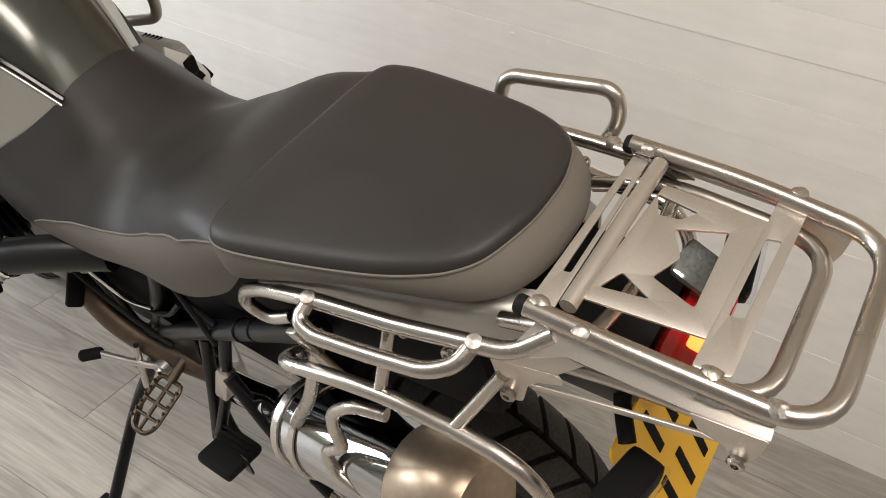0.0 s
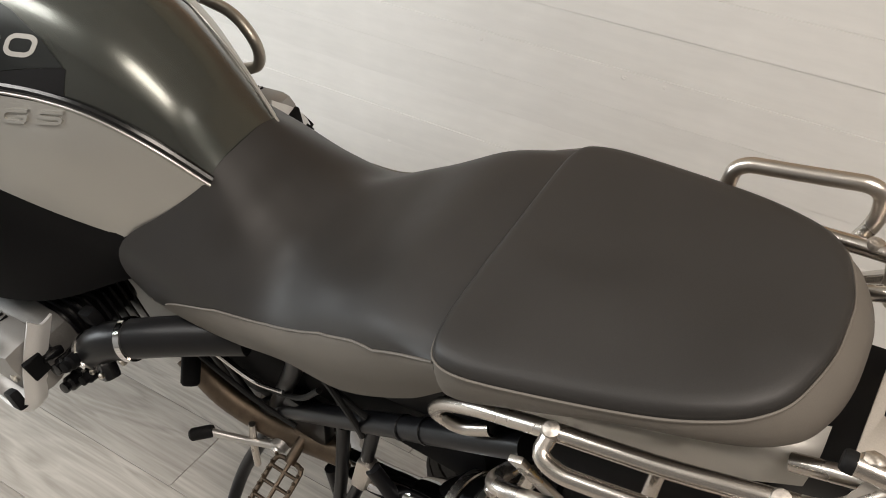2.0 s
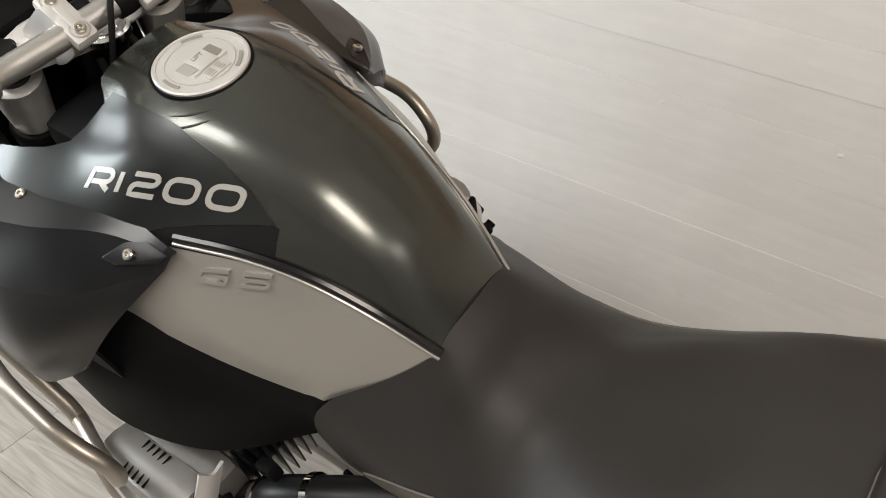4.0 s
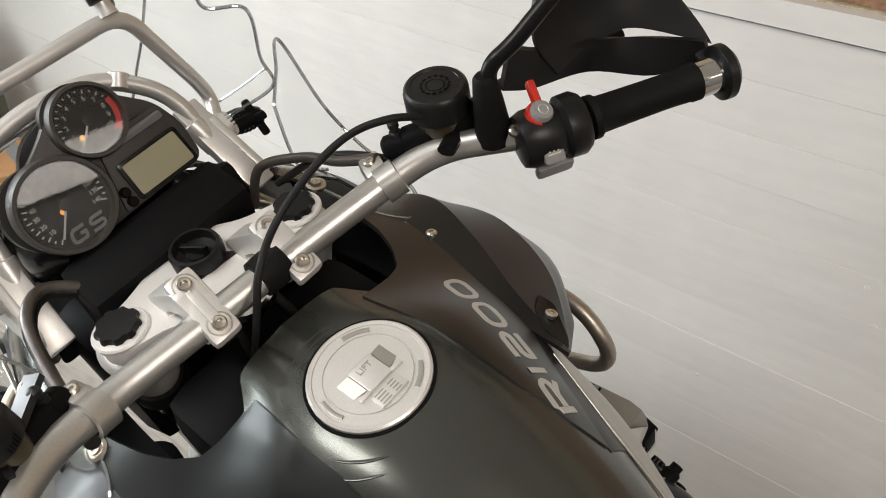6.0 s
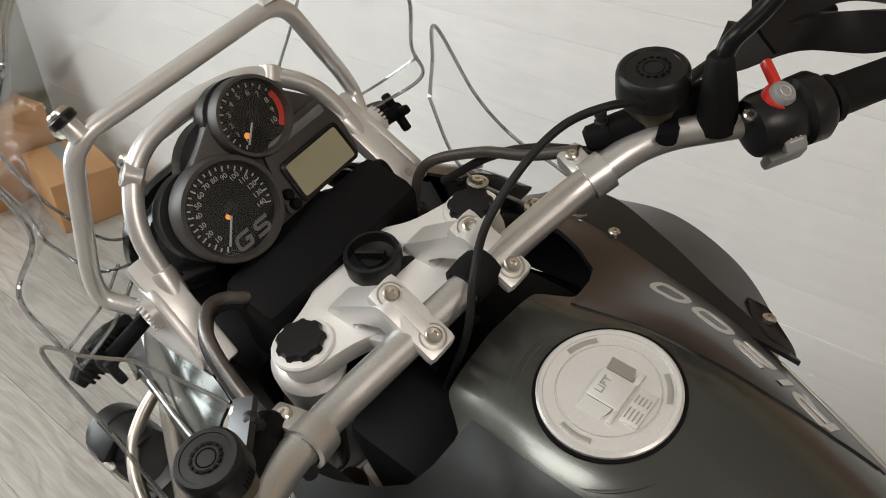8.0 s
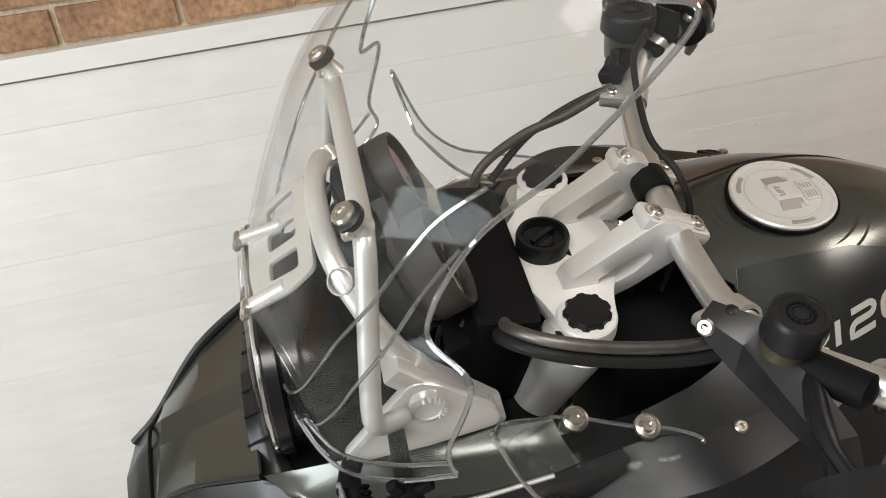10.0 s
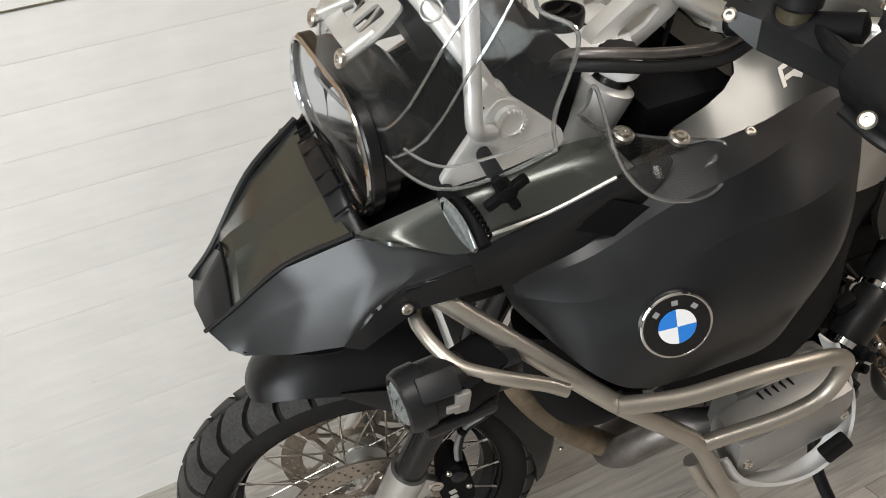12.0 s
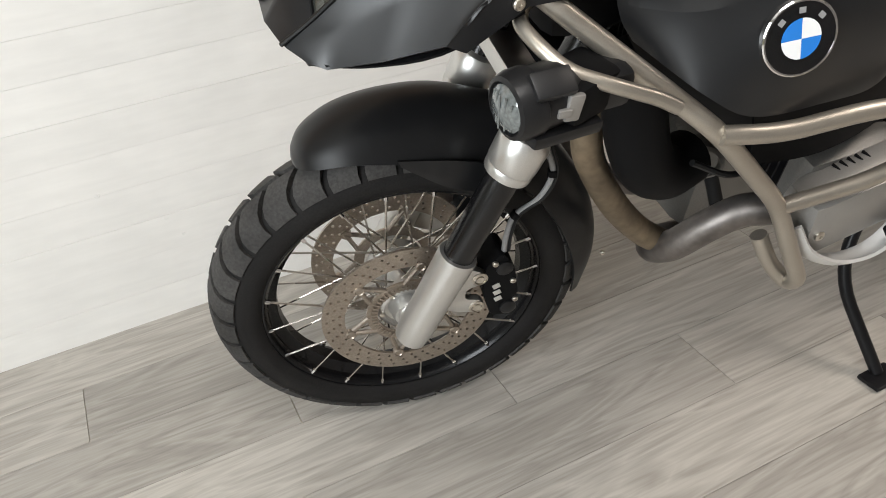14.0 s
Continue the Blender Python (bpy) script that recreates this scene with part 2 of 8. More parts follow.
def wood_floor():
    m = bpy.data.materials.new("grey_oak_vinyl")
    m.use_nodes = True
    nt = m.node_tree
    p = nt.nodes["Principled BSDF"]
    tc = nt.nodes.new("ShaderNodeTexCoord")
    oi = nt.nodes.new("ShaderNodeObjectInfo")
    off = nt.nodes.new("ShaderNodeVectorMath")
    off.operation = "SCALE"
    off.inputs[0].default_value = (37.0, 19.0, 5.0)
    nt.links.new(oi.outputs["Random"], off.inputs["Scale"])
    add = nt.nodes.new("ShaderNodeVectorMath")
    nt.links.new(tc.outputs["Object"], add.inputs[0])
    nt.links.new(off.outputs[0], add.inputs[1])
    mp = nt.nodes.new("ShaderNodeMapping")
    mp.inputs["Scale"].default_value = (1.2, 9.0, 1.0)
    nt.links.new(add.outputs[0], mp.inputs[0])
    warp = nt.nodes.new("ShaderNodeTexNoise")
    warp.inputs["Scale"].default_value = 1.6
    warp.inputs["Detail"].default_value = 3
    warp.inputs["Distortion"].default_value = 1.2
    nt.links.new(mp.outputs[0], warp.inputs["Vector"])
    wave = nt.nodes.new("ShaderNodeMath")
    wave.operation = "MULTIPLY"
    wave.inputs[1].default_value = 9.0
    nt.links.new(warp.outputs[0], wave.inputs[0])
    fr = nt.nodes.new("ShaderNodeMath")
    fr.operation = "PINGPONG"
    fr.inputs[1].default_value = 1.0
    nt.links.new(wave.outputs[0], fr.inputs[0])
    mp2 = nt.nodes.new("ShaderNodeMapping")
    mp2.inputs["Scale"].default_value = (3.2, 62.0, 1.0)
    nt.links.new(add.outputs[0], mp2.inputs[0])
    fib = nt.nodes.new("ShaderNodeTexNoise")
    fib.inputs["Scale"].default_value = 2.5
    fib.inputs["Detail"].default_value = 6
    nt.links.new(mp2.outputs[0], fib.inputs["Vector"])
    cr = nt.nodes.new("ShaderNodeValToRGB")
    e = cr.color_ramp.elements
    e[0].position, e[0].color = 0.0, (0.25, 0.228, 0.202, 1)
    e[1].position, e[1].color = 0.85, (0.485, 0.457, 0.415, 1)
    mx = nt.nodes.new("ShaderNodeMath")
    mx.operation = "MULTIPLY_ADD"
    mx.inputs[1].default_value = 0.38
    nt.links.new(fr.outputs[0], mx.inputs[0])
    f2 = nt.nodes.new("ShaderNodeMapRange")
    f2.inputs[1].default_value, f2.inputs[2].default_value, f2.inputs[3].default_value, f2.inputs[4].default_value = 0.28, 0.74, 0.14, 0.50
    nt.links.new(fib.outputs[0], f2.inputs[0])
    nt.links.new(f2.outputs[0], mx.inputs[2])
    nt.links.new(mx.outputs[0], cr.inputs[0])
    tint = nt.nodes.new("ShaderNodeMapRange")
    tint.inputs[3].default_value, tint.inputs[4].default_value = 0.84, 1.12
    nt.links.new(oi.outputs["Random"], tint.inputs[0])
    vm = nt.nodes.new("ShaderNodeVectorMath")
    vm.operation = "SCALE"
    nt.links.new(cr.outputs[0], vm.inputs[0])
    nt.links.new(tint.outputs[0], vm.inputs["Scale"])
    nt.links.new(vm.outputs[0], p.inputs["Base Color"])
    p.inputs["Roughness"].default_value = 0.42
    b = nt.nodes.new("ShaderNodeBump")
    b.inputs["Strength"].default_value, b.inputs["Distance"].default_value = 0.12, 0.001
    nt.links.new(fib.outputs[0], b.inputs["Height"])
    nt.links.new(b.outputs[0], p.inputs["Normal"])
    return m


OAK = wood_floor()


# ---- mesh helpers ----
def part(name, bm, material, parent=None, label="", angle=38):
    """Links a bmesh as one mesh object, smooth but for its sharp edges."""
    me = bpy.data.meshes.new(name)
    bmesh.ops.recalc_face_normals(bm, faces=bm.faces)
    lim = radians(angle)
    for f in bm.faces:
        f.smooth = True
    for e in bm.edges:
        e.smooth = not (len(e.link_faces) == 2 and e.calc_face_angle() > lim)
    bm.to_mesh(me)
    bm.free()
    for m in material if isinstance(material, (list, tuple)) else [material]:
        me.materials.append(m)
    ob = new(name, me)
    if parent is not None:
        ob.parent = parent
    if label:
        ob["label"] = label
    return ob


def V(*a):
    return Vector(a)


def fillet(pts, radius, steps=6, closed=False):
    """The polyline with its corners rounded."""
    pts = [Vector(p) for p in pts]
    out, n = [], len(pts)
    for i, p in enumerate(pts):
        if not closed and i in (0, n - 1):
            out.append(p)
            continue
        a, b = pts[i - 1], pts[(i + 1) % n]
        da, db = a - p, b - p
        r = min(radius, da.length * 0.48, db.length * 0.48)
        s, e = p + da.normalized() * r, p + db.normalized() * r
        for k in range(steps + 1):
            t = k / steps
            out.append(s * (1 - t) ** 2 + p * (2 * t * (1 - t)) + e * t ** 2)
    return out


def smooth_line(pts, per=8):
    """A Catmull-Rom line through the points."""
    pts = [Vector(p) for p in pts]
    q = [pts[0] * 2 - pts[1]] + pts + [pts[-1] * 2 - pts[-2]]
    out = []
    for i in range(1, len(q) - 2):
        for k in range(per):
            t = k / per
            a, b, c, d = q[i - 1], q[i], q[i + 1], q[i + 2]
            out.append(0.5 * (2 * b + (c - a) * t + (2 * a - 5 * b + 4 * c - d) * t * t + (3 * b - a - 3 * c + d) * t ** 3))
    return out + [pts[-1]]


def sweep(bm, pts, radius, n=12, closed=False, caps=True, flat=1.0):
    """A tube along a line; radius may be a list."""
    pts = [Vector(p) for p in pts]
    m = len(pts)
    rings, up = [], None
    for i, p in enumerate(pts):
        if closed:
            d = pts[(i + 1) % m] - pts[i - 1]
        else:
            d = pts[min(i + 1, m - 1)] - pts[max(i - 1, 0)]
        d.normalize()
        if up is None:
            up = d.orthogonal().normalized() if abs(d.z) > 0.9 else (V(0, 0, 1) - d * d.z).normalized()
        else:
            up = (up - d * up.dot(d)).normalized()
        side = d.cross(up)
        r = radius[i] if isinstance(radius, (list, tuple)) else radius
        rings.append([bm.verts.new(p + (up * math.cos(a) * flat + side * math.sin(a)) * r) for a in (2 * math.pi * k / n for k in range(n))])
    for i in range(m if closed else m - 1):
        a, b = rings[i], rings[(i + 1) % m]
        for k in range(n):
            bm.faces.new((a[k], a[(k + 1) % n], b[(k + 1) % n], b[k]))
    if caps and not closed:
        bm.faces.new(rings[0])
        bm.faces.new(rings[-1])
    return bm


def tube(pts, radius, n=12, bend=0.03, closed=False, steps=6):
    return sweep(bmesh.new(), fillet(pts, bend, steps, closed), radius, n, closed)


def hose(pts, radius, n=8, per=8):
    return sweep(bmesh.new(), smooth_line(pts, per), radius, n)


def frame_of(axis):
    z = Vector(axis).normalized()
    x = z.orthogonal().normalized()
    return x, z.cross(x), z


def lathe(bm, origin, axis, profile, n=24, closed=False):
    """Turns a profile of (radius, height) about an axis; both ends are capped unless closed."""
    o = Vector(origin)
    x, y, z = frame_of(axis)
    rings = []
    for r, h in profile:
        rings.append([bm.verts.new(o + z * h + (x * math.cos(a) + y * math.sin(a)) * max(r, 1e-5)) for a in (2 * math.pi * k / n for k in range(n))])
    m = len(rings)
    for i in range(m if closed else m - 1):
        a, b = rings[i], rings[(i + 1) % m]
        for k in range(n):
            bm.faces.new((a[k], a[(k + 1) % n], b[(k + 1) % n], b[k]))
    if not closed:
        bm.faces.new(rings[0])
        bm.faces.new(rings[-1])
    return bm


def rod(bm, a, b, r, n=12, r2=None):
    a, b = Vector(a), Vector(b)
    return lathe(bm, a, b - a, [(r, 0), (r if r2 is None else r2, (b - a).length)], n)


def block(bm, centre, size, turn=None, bevel=0.0):
    """A box with bevelled edges; turn is a 3x3 or 4x4 rotation."""
    tmp = bmesh.new()
    bmesh.ops.create_cube(tmp, size=1)
    for v in tmp.verts:
        v.co = Vector([v.co[i] * size[i] for i in range(3)])
    if bevel:
        bmesh.ops.bevel(tmp, geom=list(tmp.edges), offset=bevel, segments=2, affect="EDGES", profile=0.6)
    r = turn.to_3x3() if turn is not None else Matrix.Identity(3)
    c = Vector(centre)
    new_v = {v: bm.verts.new(c + r @ v.co) for v in tmp.verts}
    for f in tmp.faces:
        bm.faces.new([new_v[v] for v in f.verts])
    tmp.free()
    return bm


def plate(outline, normal, thick, holes=(), bevel=0.0):
    """A flat sheet with holes, from outlines in space; thick goes along the normal."""
    bm = bmesh.new()
    edges = []
    for loop in (outline, *holes):
        vs = [bm.verts.new(p) for p in loop]
        edges += [bm.edges.new((vs[i - 1], vs[i])) for i in range(len(vs))]
    if holes:
        bmesh.ops.triangle_fill(bm, edges=edges, use_beauty=True)
    else:
        bm.faces.new(bm.verts[:])
    ext = bmesh.ops.extrude_face_region(bm, geom=bm.faces[:])
    d = Vector(normal).normalized() * thick
    bmesh.ops.translate(bm, verts=[g for g in ext["geom"] if isinstance(g, bmesh.types.BMVert)], vec=d)
    if bevel:
        es = [e for e in bm.edges if len(e.link_faces) == 2 and e.calc_face_angle() > 0.6]
        bmesh.ops.bevel(bm, geom=es, offset=bevel, segments=2, affect="EDGES", profile=0.6)
    return bm


def catmull(p, t):
    """Points p (n, ...) at t in 0..n-1."""
    n = len(p)
    i = int(min(max(math.floor(t), 0), n - 2))
    f = t - i
    a = p[i - 1] if i > 0 else 2 * p[0] - p[1]
    b, c = p[i], p[i + 1]
    d = p[i + 2] if i + 2 < n else 2 * p[n - 1] - p[n - 2]
    return 0.5 * (2 * b + (c - a) * f + (2 * a - 5 * b + 4 * c - d) * f * f + (3 * b - a - 3 * c + d) * f ** 3)


class Surf:
    """A smooth surface through rows of points."""

    def __init__(self, rows):
        self.p = np.array(rows, float)

    def at(self, u, s):
        return Vector(catmull(np.array([catmull(r, s) for r in self.p]), u))

    def normal(self, u, s, e=0.02):
        a = self.at(u + e, s) - self.at(u - e, s)
        b = self.at(u, s + e) - self.at(u, s - e)
        return a.cross(b).normalized()


class Facet(Surf):
    """The same with flat facets and slightly softened folds."""

    def at(self, u, s):
        def lin(p, t):
            n = len(p)
            i = int(min(max(math.floor(t), 0), n - 2))
            f = t - i
            g = 0.85 * f + 0.15 * (f * f * (3 - 2 * f))
            return p[i] * (1 - g) + p[i + 1] * g
        return Vector(lin(np.array([lin(r, s) for r in self.p]), u))


def sheet(bm, grid, thick, out=None):
    """A sheet through a grid of points, made solid inwards (away from out, a point or direction test)."""
    nu, ns = len(grid), len(grid[0])
    nor = [[None] * ns for _ in range(nu)]
    for i in range(nu):
        for j in range(ns):
            a = grid[min(i + 1, nu - 1)][j] - grid[max(i - 1, 0)][j]
            b = grid[i][min(j + 1, ns - 1)] - grid[i][max(j - 1, 0)]
            c = a.cross(b)
            nor[i][j] = c.normalized() if c.length > 1e-12 else V(0, 0, 1)
    mid = nor[nu // 2][ns // 2]
    sign = -1 if (out is None or mid.dot(Vector(out)) > 0) else 1
    top = [[bm.verts.new(p) for p in row] for row in grid]
    low = [[bm.verts.new(grid[i][j] + nor[i][j] * (thick * sign)) for j in range(ns)] for i in range(nu)]
    for g in (top, low):
        for i in range(nu - 1):
            for j in range(ns - 1):
                bm.faces.new((g[i][j], g[i + 1][j], g[i + 1][j + 1], g[i][j + 1]))
    rim = [(i, 0) for i in range(nu)] + [(nu - 1, j) for j in range(1, ns)] + [(i, ns - 1) for i in range(nu - 2, -1, -1)] + [(0, j) for j in range(ns - 2, 0, -1)]
    for k in range(len(rim)):
        (a, b), (c, d) = rim[k - 1], rim[k]
        bm.faces.new((top[a][b], top[c][d], low[c][d], low[a][b]))
    return bm


def skin(surf, u0, u1, nu, s0, s1, ns, thick, out, side=1, lift=0.0):
    """A solid panel cut from a surface; s0 and s1 may follow u; side -1 mirrors it to the other side."""
    grid = []
    for i in range(nu + 1):
        u = u0 + (u1 - u0) * i / nu
        a = s0(u) if callable(s0) else s0
        b = s1(u) if callable(s1) else s1
        row = [surf.at(u, a + (b - a) * j / ns) for j in range(ns + 1)]
        if lift:
            nor = [surf.normal(u, a + (b - a) * j / ns) for j in range(ns + 1)]
            row = [p + n * (lift if n.z > 0 else -lift) for p, n in zip(row, nor)]
        grid.append([V(p.x, p.y * side, p.z) for p in row])
    o = Vector(out)
    return sheet(bmesh.new(), grid, thick, V(o.x, o.y * side, o.z))


def control(rows, nu, ns, thick, out, side=1, sharp=False):
    """A solid panel through rows of points; sharp keeps flat facets between them."""
    s = Facet(rows) if sharp else Surf(rows)
    return skin(s, 0, len(rows) - 1, nu, 0, len(rows[0]) - 1, ns, thick, out, side)


def lerp_table(table):
    """A function through (x, y) pairs, straight between them."""
    def f(x):
        if x <= table[0][0]:
            return table[0][1]
        for (a, b), (c, d) in zip(table, table[1:]):
            if x <= c:
                return b + (d - b) * (x - a) / (c - a)
        return table[-1][1]
    return f


def screw(parent, at, axis, r=0.006, name="screw", material=None, h=0.003):
    """A round-headed screw with a socket."""
    bm = bmesh.new()
    lathe(bm, at, axis, [(r * 0.9, -0.003), (r, 0), (r, h * 0.5), (r * 0.75, h), (r * 0.42, h), (r * 0.38, h * 0.2), (r * 0.05, h * 0.15)], 14)
    return part(name, bm, material or SCREW, parent)


# ---- the room ----
WALL_Y = 0.758


def structure(name, bm, material, label):
    return tagged(part(name, bm, material), label=label, kind="structure")


def slab(name, a, b, material, label):
    bm = bmesh.new()
    c = [(p + q) / 2 for p, q in zip(a, b)]
    block(bm, c, [abs(q - p) for p, q in zip(a, b)])
    return structure(name, bm, material, label)


wall_north = slab("wall_north", (-2.72, WALL_Y + 0.016, -0.1), (4.4, WALL_Y + 0.2, 2.7), MORTAR, "old brick wall behind white board panelling")
# closing walls out of view, added and kept dark to deepen the blacks
slab("wall_south", (-2.72, -3.0, -0.1), (4.4, -2.85, 2.7), GREYWALL, "added unseen closing wall behind the camera, dark grey to limit bounced light")
slab("wall_east", (4.2, -2.85, -0.1), (4.35, WALL_Y + 0.016, 2.7), GREYWALL, "added unseen closing end wall, dark grey to limit bounced light")
# the front wall has a window opening
slab("wall_west_low", (-2.72, -2.85, -0.1), (-2.6, WALL_Y + 0.016, 0.75), GREEN, "sage painted wall under the window")
slab("wall_west_high", (-2.72, -2.85, 2.25), (-2.6, WALL_Y + 0.016, 2.7), GREEN, "sage painted wall over the window")
slab("wall_west_side", (-2.72, -0.75, 0.75), (-2.6, WALL_Y + 0.016, 2.25), GREEN, "sage painted wall beside the window")
slab("wall_west_corner", (-2.72, -2.85, 0.75), (-2.6, -2.25, 2.25), GREEN, "sage painted wall beside the window")
slab("ceiling", (-2.72, -3.0, 2.7), (4.4, WALL_Y + 0.2, 2.8), PLASTER, "plain white ceiling")
floor = slab("floor", (-2.72, -3.0, -0.1), (4.4, WALL_Y + 0.2, -0.004), MORTAR, "grey oak effect plank floor")

# ---- the motorcycle ----
M_BIKE = Matrix.Translation((0, 0.18, 0)) @ Euler((0, 0, radians(-2.75))).to_matrix().to_4x4() @ Euler((radians(16.25), 0, 0)).to_matrix().to_4x4()
M_INV = M_BIKE.inverted()
# in the bike's own frame x runs to the rear, y to its right side, z up
bike = new("motorcycle")
bike.matrix_world = M_BIKE
tagged(bike, label="large dark olive and black adventure motorcycle leaning on its side stand", category="motorcycle")


# ---- tank ----
TANK = Surf([
    [(0.43, 0, 1.206), (0.43, 0.05, 1.204), (0.43, 0.09, 1.192), (0.43, 0.13, 1.174), (0.43, 0.16, 1.158), (0.43, 0.19, 1.143)],
    [(0.485, 0, 1.210), (0.485, 0.048, 1.207), (0.485, 0.085, 1.194), (0.485, 0.125, 1.177), (0.485, 0.16, 1.160), (0.485, 0.195, 1.141)],
    [(0.55, 0, 1.213), (0.55, 0.046, 1.210), (0.55, 0.078, 1.195), (0.55, 0.12, 1.175), (0.55, 0.158, 1.155), (0.55, 0.192, 1.136)],
    [(0.64, 0, 1.222), (0.64, 0.052, 1.219), (0.64, 0.09, 1.203), (0.64, 0.125, 1.178), (0.64, 0.153, 1.152), (0.64, 0.178, 1.128)],
    [(0.72, 0, 1.217), (0.72, 0.05, 1.212), (0.72, 0.085, 1.193), (0.72, 0.112, 1.168), (0.72, 0.132, 1.144), (0.72, 0.15, 1.121)],
    [(0.80, 0, 1.192), (0.80, 0.042, 1.187), (0.80, 0.071, 1.171), (0.80, 0.092, 1.151), (0.80, 0.107, 1.131), (0.80, 0.119, 1.109)],
    [(0.86, 0, 1.157), (0.86, 0.036, 1.153), (0.86, 0.061, 1.141), (0.86, 0.079, 1.125), (0.86, 0.091, 1.106), (0.86, 0.100, 1.087)],
    [(0.92, 0, 1.098), (0.92, 0.030, 1.096), (0.92, 0.051, 1.088), (0.92, 0.066, 1.076), (0.92, 0.076, 1.062), (0.92, 0.083, 1.048)],
    [(0.970, 0, 1.020), (0.970, 0.025, 1.020), (0.970, 0.043, 1.018), (0.970, 0.055, 1.014), (0.970, 0.062, 1.010), (0.970, 0.066, 1.004)],
])
TANK_X = [0.43, 0.485, 0.55, 0.64, 0.72, 0.80, 0.86, 0.92, 0.97]
tank_u = lerp_table([(x, i) for i, x in enumerate(TANK_X)])
# where the dark side panel meets the olive shell, and where it ends below
seam_s = lerp_table([(0, 4.3), (0.92, 3.95), (1.46, 3.61), (1.86, 3.18), (2.05, 2.5), (2.10, 1.62), (2.6, 1.52), (3.4, 1.47), (4.16, 1.72), (4.7, 2.21), (5.13, 2.93)])
foot_s = lerp_table([(0, 5), (3.3, 5), (3.66, 4.4), (4.4, 3.72), (5.13, 2.98)])
# the shell's front edge leaves room for the fork
front_u = lerp_table([(0, 1.66), (1.4, 1.72), (1.62, 1.84), (2.0, 2.06), (5, 2.10)])


def tank_shell():
    grid = []
    for i in range(61):
        row = []
        for j in range(61):
            s = -5 + 10 * j / 60
            u0 = front_u(abs(s))
            p = TANK.at(u0 + (8 - u0) * i / 60, abs(s))
            row.append(V(p.x, p.y if s > 0 else -p.y, p.z))
        grid.append(row)
    return sheet(bmesh.new(), grid, 0.004, (0, 0, 1))


tank = part("fuel_tank", tank_shell(), OLIVE, bike, "dark olive metallic fuel tank")
for side in (-1, 1):
    pan = part("tank_side_panel", skin(TANK, 0.0, 5.13, 72, seam_s, foot_s, 24, 0.005, (0, 0, 1), side, 0.0016), DARKPAINT, tank, "dark grey satin side panel with model lettering")
    part("tank_lower_strip", skin(TANK, 3.0, 5.2, 30, lambda u: foot_s(u) + 0.03, 5.0, 8, 0.004, (0, 0, 1), side, 0.0008), BLACKPL, tank)
    if side < 0:
        panel_left = pan
    else:
        panel_right = pan

# filler cap
cap_o, cap_n = V(0.640, 0.003, 1.2215), V(0.03, 0.0, 1).normalized()
bm = bmesh.new()
lathe(bm, cap_o, cap_n, [(0.0535, -0.004), (0.0535, 0.003), (0.0515, 0.0045), (0.0485, 0.0042), (0.048, 0.003), (0.0395, 0.003), (0.039, 0.0018), (0.038, 0.0018), (0.0375, 0.0035), (0.002, 0.0040)], 48)
filler = part("filler_cap", bm, ALUWHITE, tank, "round satin silver locking filler cap")
cap_m = Matrix.Translation(cap_o) @ Euler((0, radians(1.7), radians(0))).to_matrix().to_4x4()
bm = bmesh.new()
wide = fillet([V(-0.012, -0.0130, 0.0036), V(-0.012, 0.0130, 0.0036), V(0.016, 0.0130, 0.0036), V(0.016, -0.0130, 0.0036)], 0.003, 3, True)
bm.free()
part("lift_flap", plate([cap_m @ p for p in wide], cap_m.to_3x3() @ V(0, 0, 1), 0.0034, (), 0.0010), ALUWHITE, filler)
for sgn in (-1, 1):
    bm = bmesh.new()
    quad = [V(-0.010, 0.0135 * sgn, 0.0064), V(0.012, 0.0135 * sgn, 0.0064), V(0.007, 0.0275 * sgn, 0.0032), V(-0.013, 0.0275 * sgn, 0.0032)]
    part("finger_recess", plate([cap_m @ p for p in quad], cap_m.to_3x3() @ V(0, 0, -1), 0.0016), SILVERP, filler)
    bm.free()
    bm = bmesh.new()
    block(bm, cap_m @ V(0.0145, 0.018 * sgn, 0.0046), (0.004, 0.012, 0.0034), cap_m, 0.0008)
    part("hinge_bar", bm, ALUWHITE, filler)


def raised_word(body, size, place, depth=0.0004):
    """Letters in the built-in font as a thin mesh."""
    c = bpy.data.curves.new("word", "FONT")
    c.body, c.size, c.align_x, c.align_y, c.extrude = body, size, "CENTER", "CENTER", depth
    ob = bpy.data.objects.new("word", c)
    me = bpy.data.meshes.new_from_object(ob)
    bpy.data.objects.remove(ob)
    bm = bmesh.new()
    bm.from_mesh(me)
    bpy.data.meshes.remove(me)
    bmesh.ops.transform(bm, matrix=place, verts=bm.verts)
    return bm


part("lift_word", raised_word("LIFT", 0.0085, cap_m @ Matrix.Translation((-0.004, 0, 0.0074)) @ Euler((0, 0, radians(90))).to_matrix().to_4x4()), SILVERP, filler, "raised word LIFT")
bm = bmesh.new()
block(bm, cap_m @ V(0.0265, -0.002, 0.0046), (0.014, 0.030, 0.0022), cap_m, 0.0006)
part("cap_label", bm, ALUWHITE, filler, "small raised warning label")
bm = bmesh.new()
for k in range(4):
    for j in (0, 1):
        block(bm, cap_m @ V(0.0215 + k * 0.0033, -0.009 + j * 0.013, 0.0059), (0.0011, 0.010 - 0.003 * j, 0.0005), cap_m)
part("label_print", bm, SILVERP, filler)
for a in (35, 150, 270):
    pts = [cap_m @ V(0.0437 * math.cos(radians(a + d)), 0.0437 * math.sin(radians(a + d)), 0.0036) for d in range(-16, 17, 4)]
    part("cap_recess", sweep(bmesh.new(), pts, 0.0024, 6, flat=0.35), SILVERP, filler)
bm = bmesh.new()
